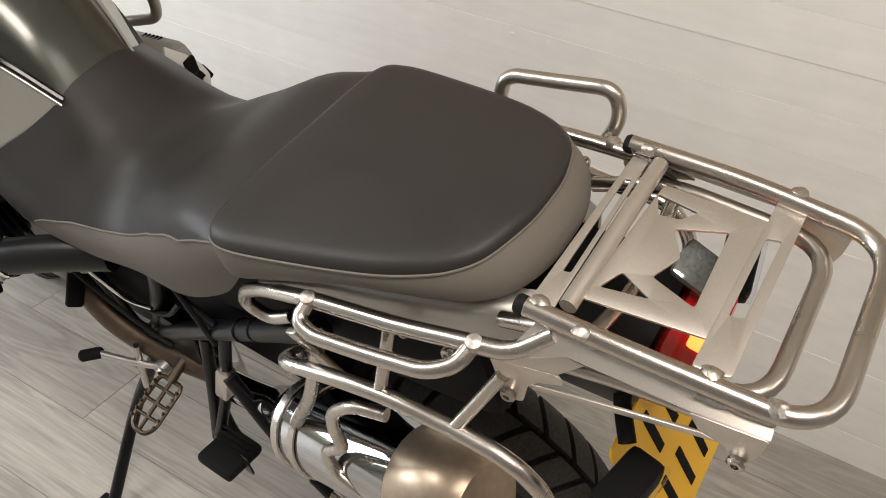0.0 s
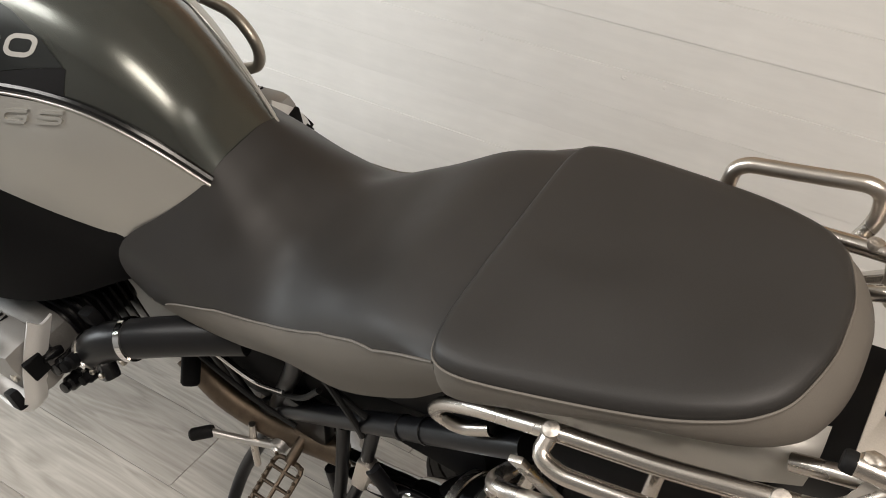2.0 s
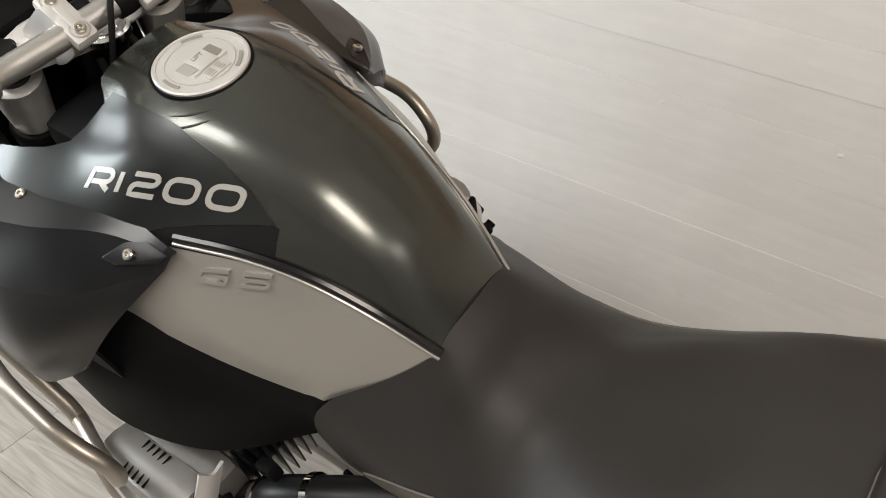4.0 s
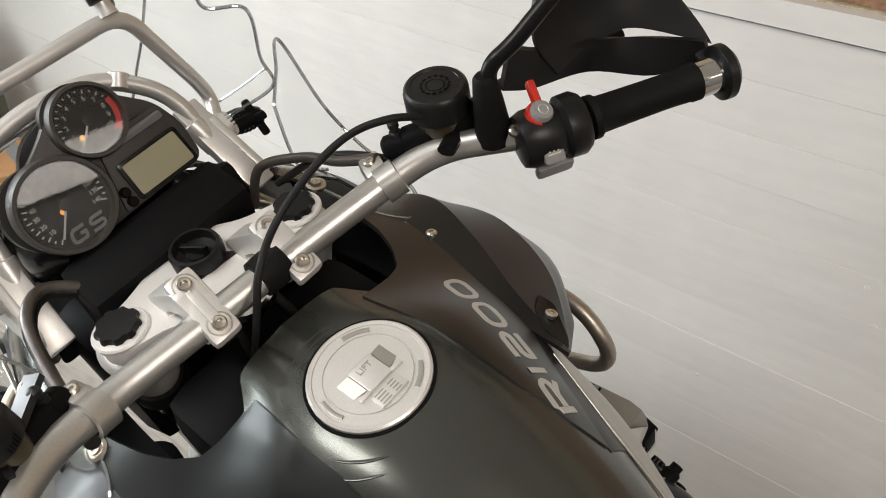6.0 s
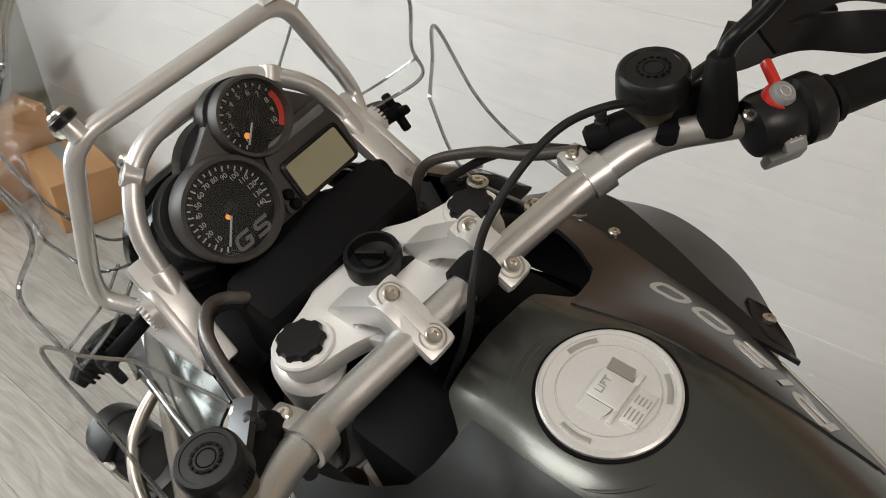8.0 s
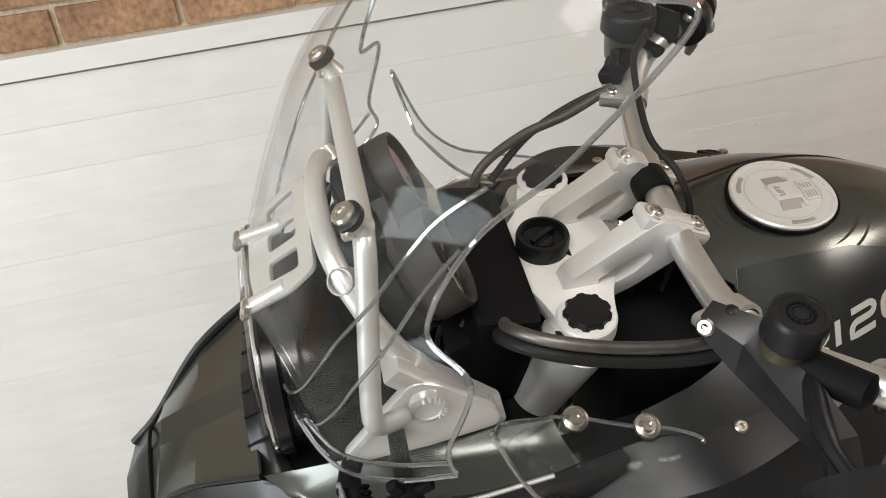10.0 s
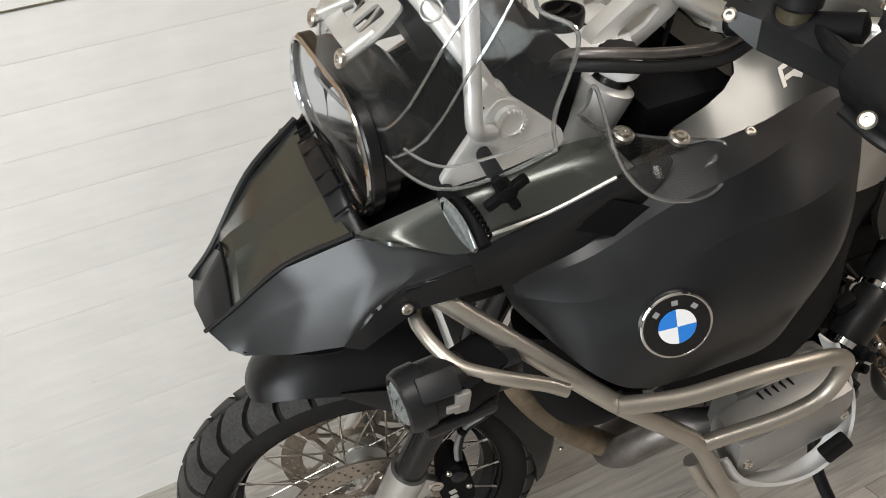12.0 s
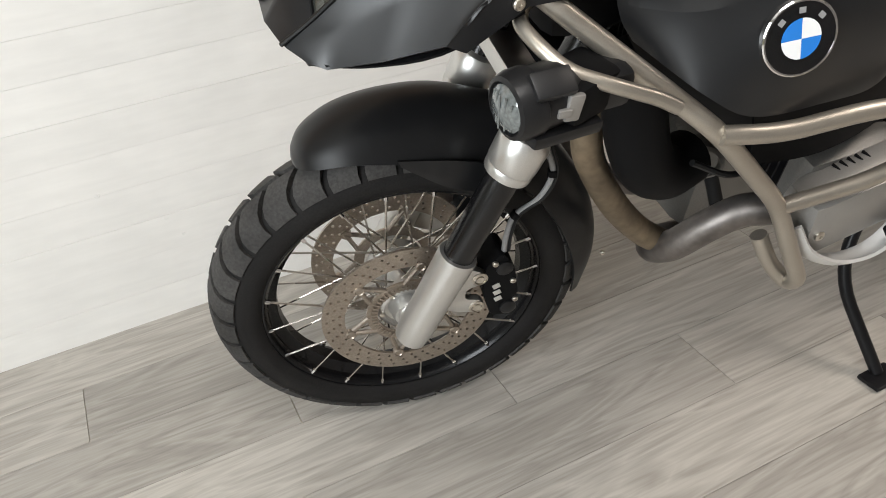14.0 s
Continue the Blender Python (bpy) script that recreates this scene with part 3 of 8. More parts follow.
lathe(bm, cap_o, cap_n, [(0.054, -0.003), (0.0565, -0.003), (0.0565, 0.0010), (0.054, 0.0010)], 48, closed=True)
part("cap_gasket", bm, BLACKMAT, filler)

# ridges pressed into the tank round the cap
from mathutils.bvhtree import BVHTree
shell = BVHTree.FromPolygons([v.co.copy() for v in tank.data.vertices], [tuple(p.vertices) for p in tank.data.polygons])
for rad, a0, a1, r in ((0.070, 158, 214, 0.0016), (0.077, 160, 212, 0.0016), (0.074, 286, 330, 0.0018), (0.086, 290, 324, 0.0018)):
    pts = []
    for k in range(19):
        a = radians(a0 + (a1 - a0) * k / 18)
        hit = shell.ray_cast(V(0.640 + rad * math.cos(a), 0.003 + rad * math.sin(a), 1.4), V(0, 0, -1))[0]
        if hit is not None:
            pts.append(hit - V(0, 0, 0.0004))
    part("tank_ridge", sweep(bmesh.new(), pts, [r * max(0.15, math.sin(math.pi * k / (len(pts) - 1))) ** 0.5 for k in range(len(pts))], 8, flat=0.6), OLIVE, tank)

# lettering on the side panels: rounded strokes laid on the surface


def arc(cx, cy, rx, ry, a0, a1, n=6):
    return [(cx + rx * math.cos(radians(a0 + (a1 - a0) * k / n)), cy + ry * math.sin(radians(a0 + (a1 - a0) * k / n))) for k in range(n + 1)]


def round_box(x0, x1, y0, y1, r):
    p = arc(x1 - r, y1 - r, r, r, 0, 90) + arc(x0 + r, y1 - r, r, r, 90, 180) + arc(x0 + r, y0 + r, r, r, 180, 270) + arc(x1 - r, y0 + r, r, r, 270, 360)
    return p + [p[0]]


GLYPHS = {
    "R": (1.25, [[(0.0, 0.0), (0.0, 1.0), (0.8, 1.0)] + arc(0.8, 0.70, 0.30, 0.30, 90, -90) + [(0.12, 0.40)], [(0.62, 0.38), (1.08, 0.0)]]),
    "1": (0.30, [[(0.0, 0.0), (0.0, 1.0)]]),
    "2": (1.20, [[(0.0, 1.0), (0.78, 1.0)] + arc(0.8, 0.76, 0.26, 0.24, 90, -90) + arc(0.28, 0.26, 0.26, 0.26, 90, 180) + [(0.02, 0.0), (1.08, 0.0)]]),
    "0": (1.40, [round_box(0, 1.2, 0, 1, 0.38)]),
    "G": (1.40, [[(1.15, 1.0)] + [(0.45, 1.0)] + arc(0.35, 0.65, 0.35, 0.35, 90, 180) + arc(0.35, 0.35, 0.35, 0.35, 180, 270) + [(1.10, 0.0), (1.15, 0.50), (0.70, 0.50)]]),
    "S": (1.30, [[(1.18, 1.0), (0.28, 1.0)] + arc(0.28, 0.76, 0.25, 0.24, 90, 270) + [(0.88, 0.5)] + arc(0.88, 0.26, 0.25, 0.25, 90, -90) + [(0.0, 0.0)]]),
}


def letters(bm, text, origin, along, up, height, width, tree, down, gap=0.28, lift=0.0008, x_scale=1.0):
    """Lays the strokes of a word on a surface found along the direction down."""
    o, ax, ay, dn = Vector(origin), Vector(along).normalized(), Vector(up).normalized(), Vector(down).normalized()
    pen = 0.0
    for ch in text:
        wide, strokes = GLYPHS[ch]
        for st in strokes:
            fine = []
            for a, b in zip(st, st[1:]):
                n = max(1, int(math.hypot(b[0] - a[0], b[1] - a[1]) / 0.16))
                fine += [(a[0] + (b[0] - a[0]) * k / n, a[1] + (b[1] - a[1]) * k / n) for k in range(n)]
            fine.append(st[-1])
            flat = [Vector(((pen + x) * x_scale * height, y * height)) for x, y in fine]
            ring = []
            for i, p in enumerate(flat):
                d = flat[min(i + 1, len(flat) - 1)] - flat[max(i - 1, 0)]
                if (flat[0] - flat[-1]).length < 1e-9 and i in (0, len(flat) - 1):
                    d = flat[1] - flat[-2]
                d.normalize()
                nn = Vector((-d.y, d.x)) * width / 2
                pair = []
                for q in (p + nn, p - nn):
                    w = o + ax * q.x + ay * q.y
                    hit, nor, _, _ = tree.ray_cast(w - dn * 0.05, dn)
                    if hit is None:
                        hit, nor = w, -dn
                    if nor.dot(dn) > 0:
                        nor = -nor
                    pair.append((bm.verts.new(hit + nor * lift), bm.verts.new(hit - nor * 0.0005)))
                ring.append(pair)
            for (a, b), (c, d) in zip(ring, ring[1:]):
                bm.faces.new((a[0], b[0], d[0], c[0]))
                bm.faces.new((a[1], c[1], d[1], b[1]))
                bm.faces.new((a[0], c[0], c[1], a[1]))
                bm.faces.new((b[0], b[1], d[1], d[0]))
        pen += wide + gap
    return bm


def tree_of(ob):
    me = ob.data
    return BVHTree.FromPolygons([v.co.copy() for v in me.vertices], [tuple(p.vertices) for p in me.polygons])


for pan, side in ((panel_left, -1), (panel_right, 1)):
    t3 = tree_of(pan)
    if side < 0:
        o, along, up = V(0.5925, -0.1575, 1.1530), V(0.186, 0.061, 0.0055), V(0.004, 0.022, 0.017)
    else:
        o, along, up = V(0.7725, 0.0970, 1.1585), V(-0.186, 0.061, -0.0055), V(-0.004, -0.022, 0.017)
    part("model_number", letters(bmesh.new(), "R1200", o, along, up, 0.0235, 0.0062, t3, (0, -0.55 * side, -0.85), x_scale=1.235), DECAL, pan, "pale grey model number R1200")

# silver lower panels under the tank
SILVER = [
    [(0.600, 0.186, 1.133), (0.60, 0.200, 1.09), (0.60, 0.210, 1.045), (0.60, 0.214, 1.00)],
    [(0.709, 0.152, 1.124), (0.71, 0.176, 1.08), (0.71, 0.190, 1.03), (0.71, 0.195, 0.975)],
    [(0.78, 0.126, 1.115), (0.775, 0.158, 1.07), (0.770, 0.176, 1.015), (0.765, 0.180, 0.953)],
    [(0.845, 0.106, 1.097), (0.83, 0.138, 1.05), (0.815, 0.160, 0.99), (0.81, 0.165, 0.935)],
    [(0.91, 0.088, 1.060), (0.885, 0.115, 1.02), (0.86, 0.14, 0.975), (0.835, 0.156, 0.925)],
    [(0.972, 0.068, 1.003), (0.935, 0.098, 0.98), (0.895, 0.125, 0.95), (0.850, 0.152, 0.918)],
]
for side in (-1, 1):
    sil = part("knee_panel", control(SILVER, 40, 16, 0.004, (0, 1, 0.3), side), SILVERP, bike, "silver painted knee panel")
    edge = smooth_line([V(p[0][0], p[0][1] * side, p[0][2] + 0.001) for p in SILVER[1:]], 8)
    part("bright_edge", sweep(bmesh.new(), edge, 0.0022, 8), SILVERP, sil)
    seam = smooth_line([V(p[0][0] + 0.001, (p[0][1] - 0.005) * side, p[0][2] + 0.0075) for p in SILVER[1:]], 8)
    if side < 0:
        part("dark_seam", sweep(bmesh.new(), seam, 0.0055, 8), BLACKGLOSS, sil)
    if side < 0:
        knee_left = sil
        t3 = tree_of(sil)
        part("embossed_mark", letters(bmesh.new(), "GS", V(0.7410, -0.1595, 1.0925), V(0.0765, 0.0347, -0.002), V(0.002, 0.011, 0.0152), 0.0145, 0.0045, t3, (0, 0.85, -0.5), lift=0.0034, x_scale=1.9), SILVERP, sil, "raised lettering in the panel's own silver")

# black frame cover under the knee panel
UNDER = [
    [(0.36, 0.215, 1.05), (0.36, 0.245, 0.98), (0.38, 0.272, 0.90), (0.42, 0.278, 0.775)],
    [(0.47, 0.225, 1.06), (0.47, 0.252, 0.98), (0.49, 0.286, 0.90), (0.52, 0.292, 0.775)],
    [(0.60, 0.206, 1.040), (0.60, 0.228, 0.965), (0.61, 0.264, 0.89), (0.63, 0.276, 0.780)],
    [(0.71, 0.190, 0.985), (0.71, 0.204, 0.935), (0.72, 0.224, 0.88), (0.73, 0.236, 0.795)],
    [(0.81, 0.162, 0.940), (0.815, 0.168, 0.905), (0.82, 0.165, 0.870), (0.83, 0.155, 0.82)],
    [(0.855, 0.150, 0.919), (0.862, 0.155, 0.895), (0.872, 0.155, 0.870), (0.885, 0.15, 0.83)],
]
for side in (-1, 1):
    part("side_cover", control(UNDER, 24, 12, 0.004, (0, 1, 0), side), BLACKMAT, bike, "matt black side cover")

# ---- seats ----
FSEAT = Surf([
    [(0.972, 0, 1.024), (0.970, 0.04, 1.021), (0.964, 0.072, 1.006), (0.918, 0.112, 0.968), (0.858, 0.154, 0.924), (0.842, 0.171, 0.872), (0.872, 0.172, 0.812)],
    [(1.00, 0, 1.000), (0.998, 0.045, 0.997), (0.992, 0.082, 0.980), (0.960, 0.122, 0.945), (0.925, 0.158, 0.903), (0.918, 0.170, 0.855), (0.930, 0.170, 0.802)],
    [(1.04, 0, 0.962), (1.04, 0.055, 0.958), (1.035, 0.100, 0.940), (1.02, 0.135, 0.912), (1.01, 0.157, 0.880), (1.01, 0.166, 0.84), (1.01, 0.160, 0.788)],
    [(1.10, 0, 0.946), (1.10, 0.062, 0.944), (1.10, 0.108, 0.924), (1.10, 0.140, 0.902), (1.10, 0.158, 0.882), (1.10, 0.164, 0.855), (1.10, 0.152, 0.800)],
    [(1.20, 0, 0.988), (1.20, 0.092, 0.986), (1.20, 0.127, 0.972), (1.20, 0.149, 0.950), (1.20, 0.160, 0.926), (1.20, 0.164, 0.885), (1.20, 0.150, 0.805)],
    [(1.29, 0, 1.042), (1.29, 0.08, 1.041), (1.29, 0.125, 1.034), (1.292, 0.150, 1.022), (1.296, 0.164, 0.998), (1.30, 0.166, 0.950), (1.31, 0.150, 0.885)],
    [(1.374, 0, 1.064), (1.374, 0.08, 1.063), (1.374, 0.130, 1.058), (1.375, 0.154, 1.052), (1.380, 0.169, 1.046), (1.384, 0.168, 1.020), (1.386, 0.158, 0.985)],
])
seat_split = lerp_table([(0, 6), (0.5, 5.9), (1, 5.4), (2, 4.3), (3, 3.6), (4, 3.2), (4.6, 3.55), (5, 3.95), (6, 3.75)])


def seat_shell(lo, hi, sides, nu=48, ns=30):
    bm = bmesh.new()
    for side in sides:
        grid = []
        for i in range(nu + 1):
            u = 6 * i / nu
            a, b = lo(u), hi(u)
            row = []
            for j in range(ns + 1):
                s = a + (b - a) * j / ns
                p = FSEAT.at(u, abs(s))
                row.append(V(p.x, side * (p.y if s > 0 else -p.y), p.z))
            grid.append(row)
        sheet(bm, grid, 0.012, (0, side * 0.6 if len(sides) > 1 else 0, 1))
    return bm


rider_seat = part("rider_seat", seat_shell(lambda u: -seat_split(u), lambda u: seat_split(u), (1,), 48, 44), SEATTOP, bike, "black vinyl rider seat with grey lower sides")
part("seat_side", seat_shell(lambda u: seat_split(u), lambda u: 6.0, (-1, 1), 48, 10), SEATSIDE, rider_seat, "grey vinyl side of the seat")
for side in (-1, 1):
    line = [FSEAT.at(6 * i / 48, seat_split(6 * i / 48)) for i in range(6, 49)]
    part("piping", sweep(bmesh.new(), [V(p.x, p.y * side * 1.004, p.z) for p in line], 0.0018, 6), SEATSIDE, rider_seat)
# the seam across the seat behind the rider
bm = bmesh.new()
block(bm, (1.16, 0, 0.86), (0.30, 0.22, 0.10), None, 0.02)
part("seat_base", bm, BLACKMAT, rider_seat)


def pillion_plan():
    """The outline of the pillion seat seen from above."""
    half = [(1.372, 0.0), (1.372, 0.08), (1.373, 0.13), (1.377, 0.158), (1.386, 0.173), (1.405, 0.180), (1.436, 0.179), (1.49, 0.170), (1.55, 0.158), (1.60, 0.145), (1.64, 0.128), (1.662, 0.113), (1.679, 0.092), (1.690, 0.06), (1.696, 0.03), (1.697, 0.0)]
    h = smooth_line([V(x, y, 0) for x, y in half], 5)
    return [V(p.x, -p.y, 0) for p in h] + [V(p.x, p.y, 0) for p in reversed(h[1:-1])]


PLAN = pillion_plan()
P_MID = V(1.54, 0, 0)
seat_foot = lerp_table([(1.37, 0.985), (1.45, 1.028), (1.55, 1.066), (1.60, 1.074), (1.75, 1.074)])


def piping_z(x, y):
    return 1.091 + 0.19 * (x - 1.5) - 0.07 * max(0, y + 0.05)


def seat_ring(inset, lift=0.0, down=0.0, rear=0.0):
    out = []
    for p in PLAN:
        d = P_MID - p
        d = V(d.x * 0.9, d.y * 1.1, 0)
        front = max(0.0, min(1.0, (p.x - 1.372) / 0.03))
        k = min(inset / max(d.length, 1e-6), 0.98)
        if inset < 0.05:
            k *= 0.35 + 0.65 * front
        x, y = p.x + d.x * k, p.y + d.y * k
        back = max(0.0, min(1.0, (p.x - 1.58) / 0.11))
        y *= 0.92 if y > 0 else 1.0
        z0 = piping_z(x, y)
        out.append(V(x + rear * back, y, z0 + lift + (seat_foot(x) - z0) * down))
    return out


def rings_mesh(rings, close_last=True):
    bm = bmesh.new()
    vs = [[bm.verts.new(p) for p in r] for r in rings]
    n = len(vs[0])
    for a, b in zip(vs, vs[1:]):
        for k in range(n):
            bm.faces.new((a[k], a[(k + 1) % n], b[(k + 1) % n], b[k]))
    if close_last:
        c = bm.verts.new(sum((v.co for v in vs[-1]), Vector()) / n)
        for k in range(n):
            bm.faces.new((vs[-1][k], vs[-1][(k + 1) % n], c))
    return bm


top_profile = [(0.000, 0.0), (0.0012, 0.005), (0.004, 0.010), (0.010, 0.0135), (0.020, 0.0155), (0.036, 0.0165), (0.06, 0.017), (0.09, 0.017), (0.12, 0.017)]
pillion = part("pillion_seat", rings_mesh([seat_ring(i, z) for i, z in top_profile]), SEATTOP, bike, "black vinyl pillion seat with grey sides")
side_profile = [(0.0005, 0.0, 0.0), (-0.0015, 0.12, 0.005), (-0.002, 0.35, 0.016), (0.0, 0.60, 0.026), (0.004, 0.82, 0.031), (0.012, 0.95, 0.028), (0.03, 1.05, 0.012)]
part("seat_side", rings_mesh([seat_ring(i, 0.0, d, r) for i, d, r in side_profile]), SEATSIDE, pillion, "grey vinyl side of the seat")
part("piping", sweep(bmesh.new(), seat_ring(-0.001), 0.0016, 6, closed=True), SEATSIDE, pillion)

def mirror(pts, side):
    return [(x, y * side, z) for x, y, z in pts]


# ---- rear carrier and grab rails ----
carrier = part("luggage_rack", tube([(1.731, -0.115, 1.118), (1.85, -0.113, 1.119), (1.992, -0.105, 1.117), (1.990, 0.108, 1.117), (1.85, 0.119, 1.119), (1.731, 0.115, 1.119)], 0.0095, 16, 0.05, steps=8), STEEL, bike, "brushed stainless steel luggage rack with a cut-out plate")
for y in (-0.115, 0.115):
    bm = bmesh.new()
    lathe(bm, (1.734, y, 1.118), (-1, 0, 0), [(0.0085, -0.004), (0.0098, 0.0), (0.0098, 0.006), (0.008, 0.009), (0.002, 0.0095)], 16)
    part("end_plug", bm, RUBBER, carrier, "black rubber end plug")
part("lower_hoop", tube([(1.70, -0.098, 1.050), (1.78, -0.10, 1.088), (1.945, -0.092, 1.092), (1.945, 0.100, 1.092), (1.78, 0.108, 1.090), (1.70, 0.105, 1.052)], 0.0088, 14, 0.045), STEEL, carrier)
part("cross_tube", tube([(1.79, -0.10, 1.086), (1.80, 0.0, 1.062), (1.79, 0.105, 1.088)], 0.0075, 12, 0.05), STEEL, carrier)
ZP = 1.114


def flat(pts, z=ZP):
    return [V(x, y, z) for x, y in pts]


def rounded(pts, r=0.004, z=ZP):
    return fillet(flat(pts, z), r, 3, True)


rack_plate = part("rack_plate", plate(
    rounded([(1.770, -0.080), (1.782, 0.082), (1.884, 0.084), (1.884, -0.066)], 0.004), (0, 0, -1), 0.003,
    [rounded([(1.781, 0.068), (1.824, 0.063), (1.812, 0.047), (1.792, 0.043)], 0.003),
     rounded([(1.812, 0.034), (1.858, 0.054), (1.861, -0.042), (1.816, -0.028), (1.830, 0.004)], 0.004),
     rounded([(1.780, -0.061), (1.791, -0.036), (1.824, -0.052)], 0.003)], 0.0006), PLATE, carrier, "matt steel plate with cut-outs")
part("rear_strip", plate(rounded([(1.880, -0.098), (1.884, 0.122), (1.912, 0.128), (1.912, -0.093)], 0.004, ZP + 0.001), (0, 0, -1), 0.003, [rounded([(1.889, -0.036), (1.889, 0.062), (1.902, 0.066), (1.902, -0.032)], 0.003, ZP + 0.001)], 0.0006), PLATE, carrier)
bm = plate(rounded([(1.733, -0.104), (1.739, 0.104), (1.756, 0.104), (1.756, -0.104)], 0.003, ZP + 0.001), (0, 0, -1), 0.003, [rounded([(1.744, -0.062), (1.745, 0.070), (1.751, 0.072), (1.751, -0.060)], 0.002, ZP + 0.001)], 0.0006)
part("front_strip", bm, PLATE, carrier)
part("front_roll", tube([(1.766, -0.096, 1.116), (1.768, 0.104, 1.117)], 0.0085, 14, 0.01), PLATE, carrier)
for x, y in ((1.752, 0.112), (1.898, 0.120), (1.745, -0.110), (1.897, -0.105), (1.79, -0.118), (1.952, -0.108)):
    bm = bmesh.new()
    lathe(bm, (x, y, 1.118), (0, 0.25, 1), [(0.009, 0.002), (0.0095, 0.006), (0.0075, 0.0095), (0.003, 0.0108), (0.0005, 0.011)], 12)
    for v in bm.verts:
        v.co.x += 0.004 * noise.noise(v.co * 160)
        v.co.z += 0.002 * noise.noise(v.co * 220)
    part("weld_bead", bm, WELD, carrier)
# folded side plates
for side in (-1, 1):
    flange = [[(1.748, 0.117, 1.108), (1.804, 0.115, 1.108), (1.888, 0.115, 1.108), (1.956, 0.106, 1.108)],
              [(1.736, 0.137, 1.090), (1.792, 0.121, 1.103), (1.888, 0.121, 1.103), (1.956, 0.114, 1.104)],
              [(1.727, 0.152, 1.072), (1.783, 0.130, 1.094), (1.890, 0.128, 1.098), (1.957, 0.122, 1.100)]]
    sp = part("side_plate", control(flange, 10, 30, 0.003, (0, 0.6, 1), side, True), PLATE, carrier, "folded matt steel bracket plate", 20)
    lobe = [V(1.727, 0.151 * side, 1.072), V(1.752, 0.142 * side, 1.0835), V(1.783, 0.130 * side, 1.094), V(1.800, 0.128 * side, 1.090), V(1.779, 0.139 * side, 1.072)]
    part("plate_lobe", plate(lobe, (0, -0.6 * side, -1), 0.003, (), 0.0006), PLATE, sp)
    lug = [V(1.713, 0.148 * side, 1.070), V(1.727, 0.151 * side, 1.071), V(1.779, 0.139 * side, 1.071), V(1.788, 0.141 * side, 1.063), V(1.764, 0.144 * side, 1.052), V(1.754, 0.146 * side, 1.040), V(1.750, 0.147 * side, 1.008), V(1.736, 0.147 * side, 0.999), V(1.722, 0.147 * side, 1.018), V(1.720, 0.148 * side, 1.044)]
    part("bolt_lug", plate(fillet(lug, 0.003, 2, True), (0, -side, 0), 0.003, (), 0.0006), PLATE, sp, "vertical steel lug with a bolt")
    tab = [V(1.893, 0.129 * side, 1.097), V(1.957, 0.123 * side, 1.099), V(1.955, 0.122 * side, 1.068), V(1.947, 0.122 * side, 1.040), V(1.936, 0.122 * side, 1.040), V(1.928, 0.122 * side, 1.060), V(1.905, 0.124 * side, 1.068)]
    part("tail_tab", plate(fillet(tab, 0.004, 2, True), (0, -side, 0), 0.003, (), 0.0006), PLATE, sp, "bent steel tab with a bolt")
    bar = [V(1.757, 0.1455 * side, 1.046), V(1.908, 0.1245 * side, 1.067), V(1.922, 0.1225 * side, 1.061), V(1.760, 0.1455 * side, 1.037)]
    part("lower_bar", plate(bar, (0, -side, 0), 0.003, (), 0.0006), PLATE, sp)
    part("inner_bar", tube(mirror([(1.760, 0.128, 1.070), (1.830, 0.116, 1.072), (1.900, 0.112, 1.078)], side), 0.0075, 12, 0.02), STEEL, sp)
    screw(sp, (1.736, 0.150 * side, 1.015), (0, side, 0.1), 0.0085, "bolt", STEEL, 0.005)
    screw(sp, (1.942, 0.125 * side, 1.048), (0, side, 0.1), 0.0085, "bolt", STEEL, 0.005)
    for x0, x1 in ((1.752, 1.806), (1.892, 1.954)):
        bm = bmesh.new()
        run = [V(x0 + (x1 - x0) * k / 9, (0.1175 - 0.006 * (k / 9 if x0 > 1.85 else 0)) * side, 1.1095) for k in range(10)]
        sweep(bm, run, 0.0036, 8)
        for v in bm.verts:
            v.co += V(0.0016 * noise.noise(v.co * 190), 0.0022 * noise.noise(v.co * 150), 0.0022 * noise.noise(v.co * 230))
        part("weld_seam", bm, WELD, sp, "bright weld seam")


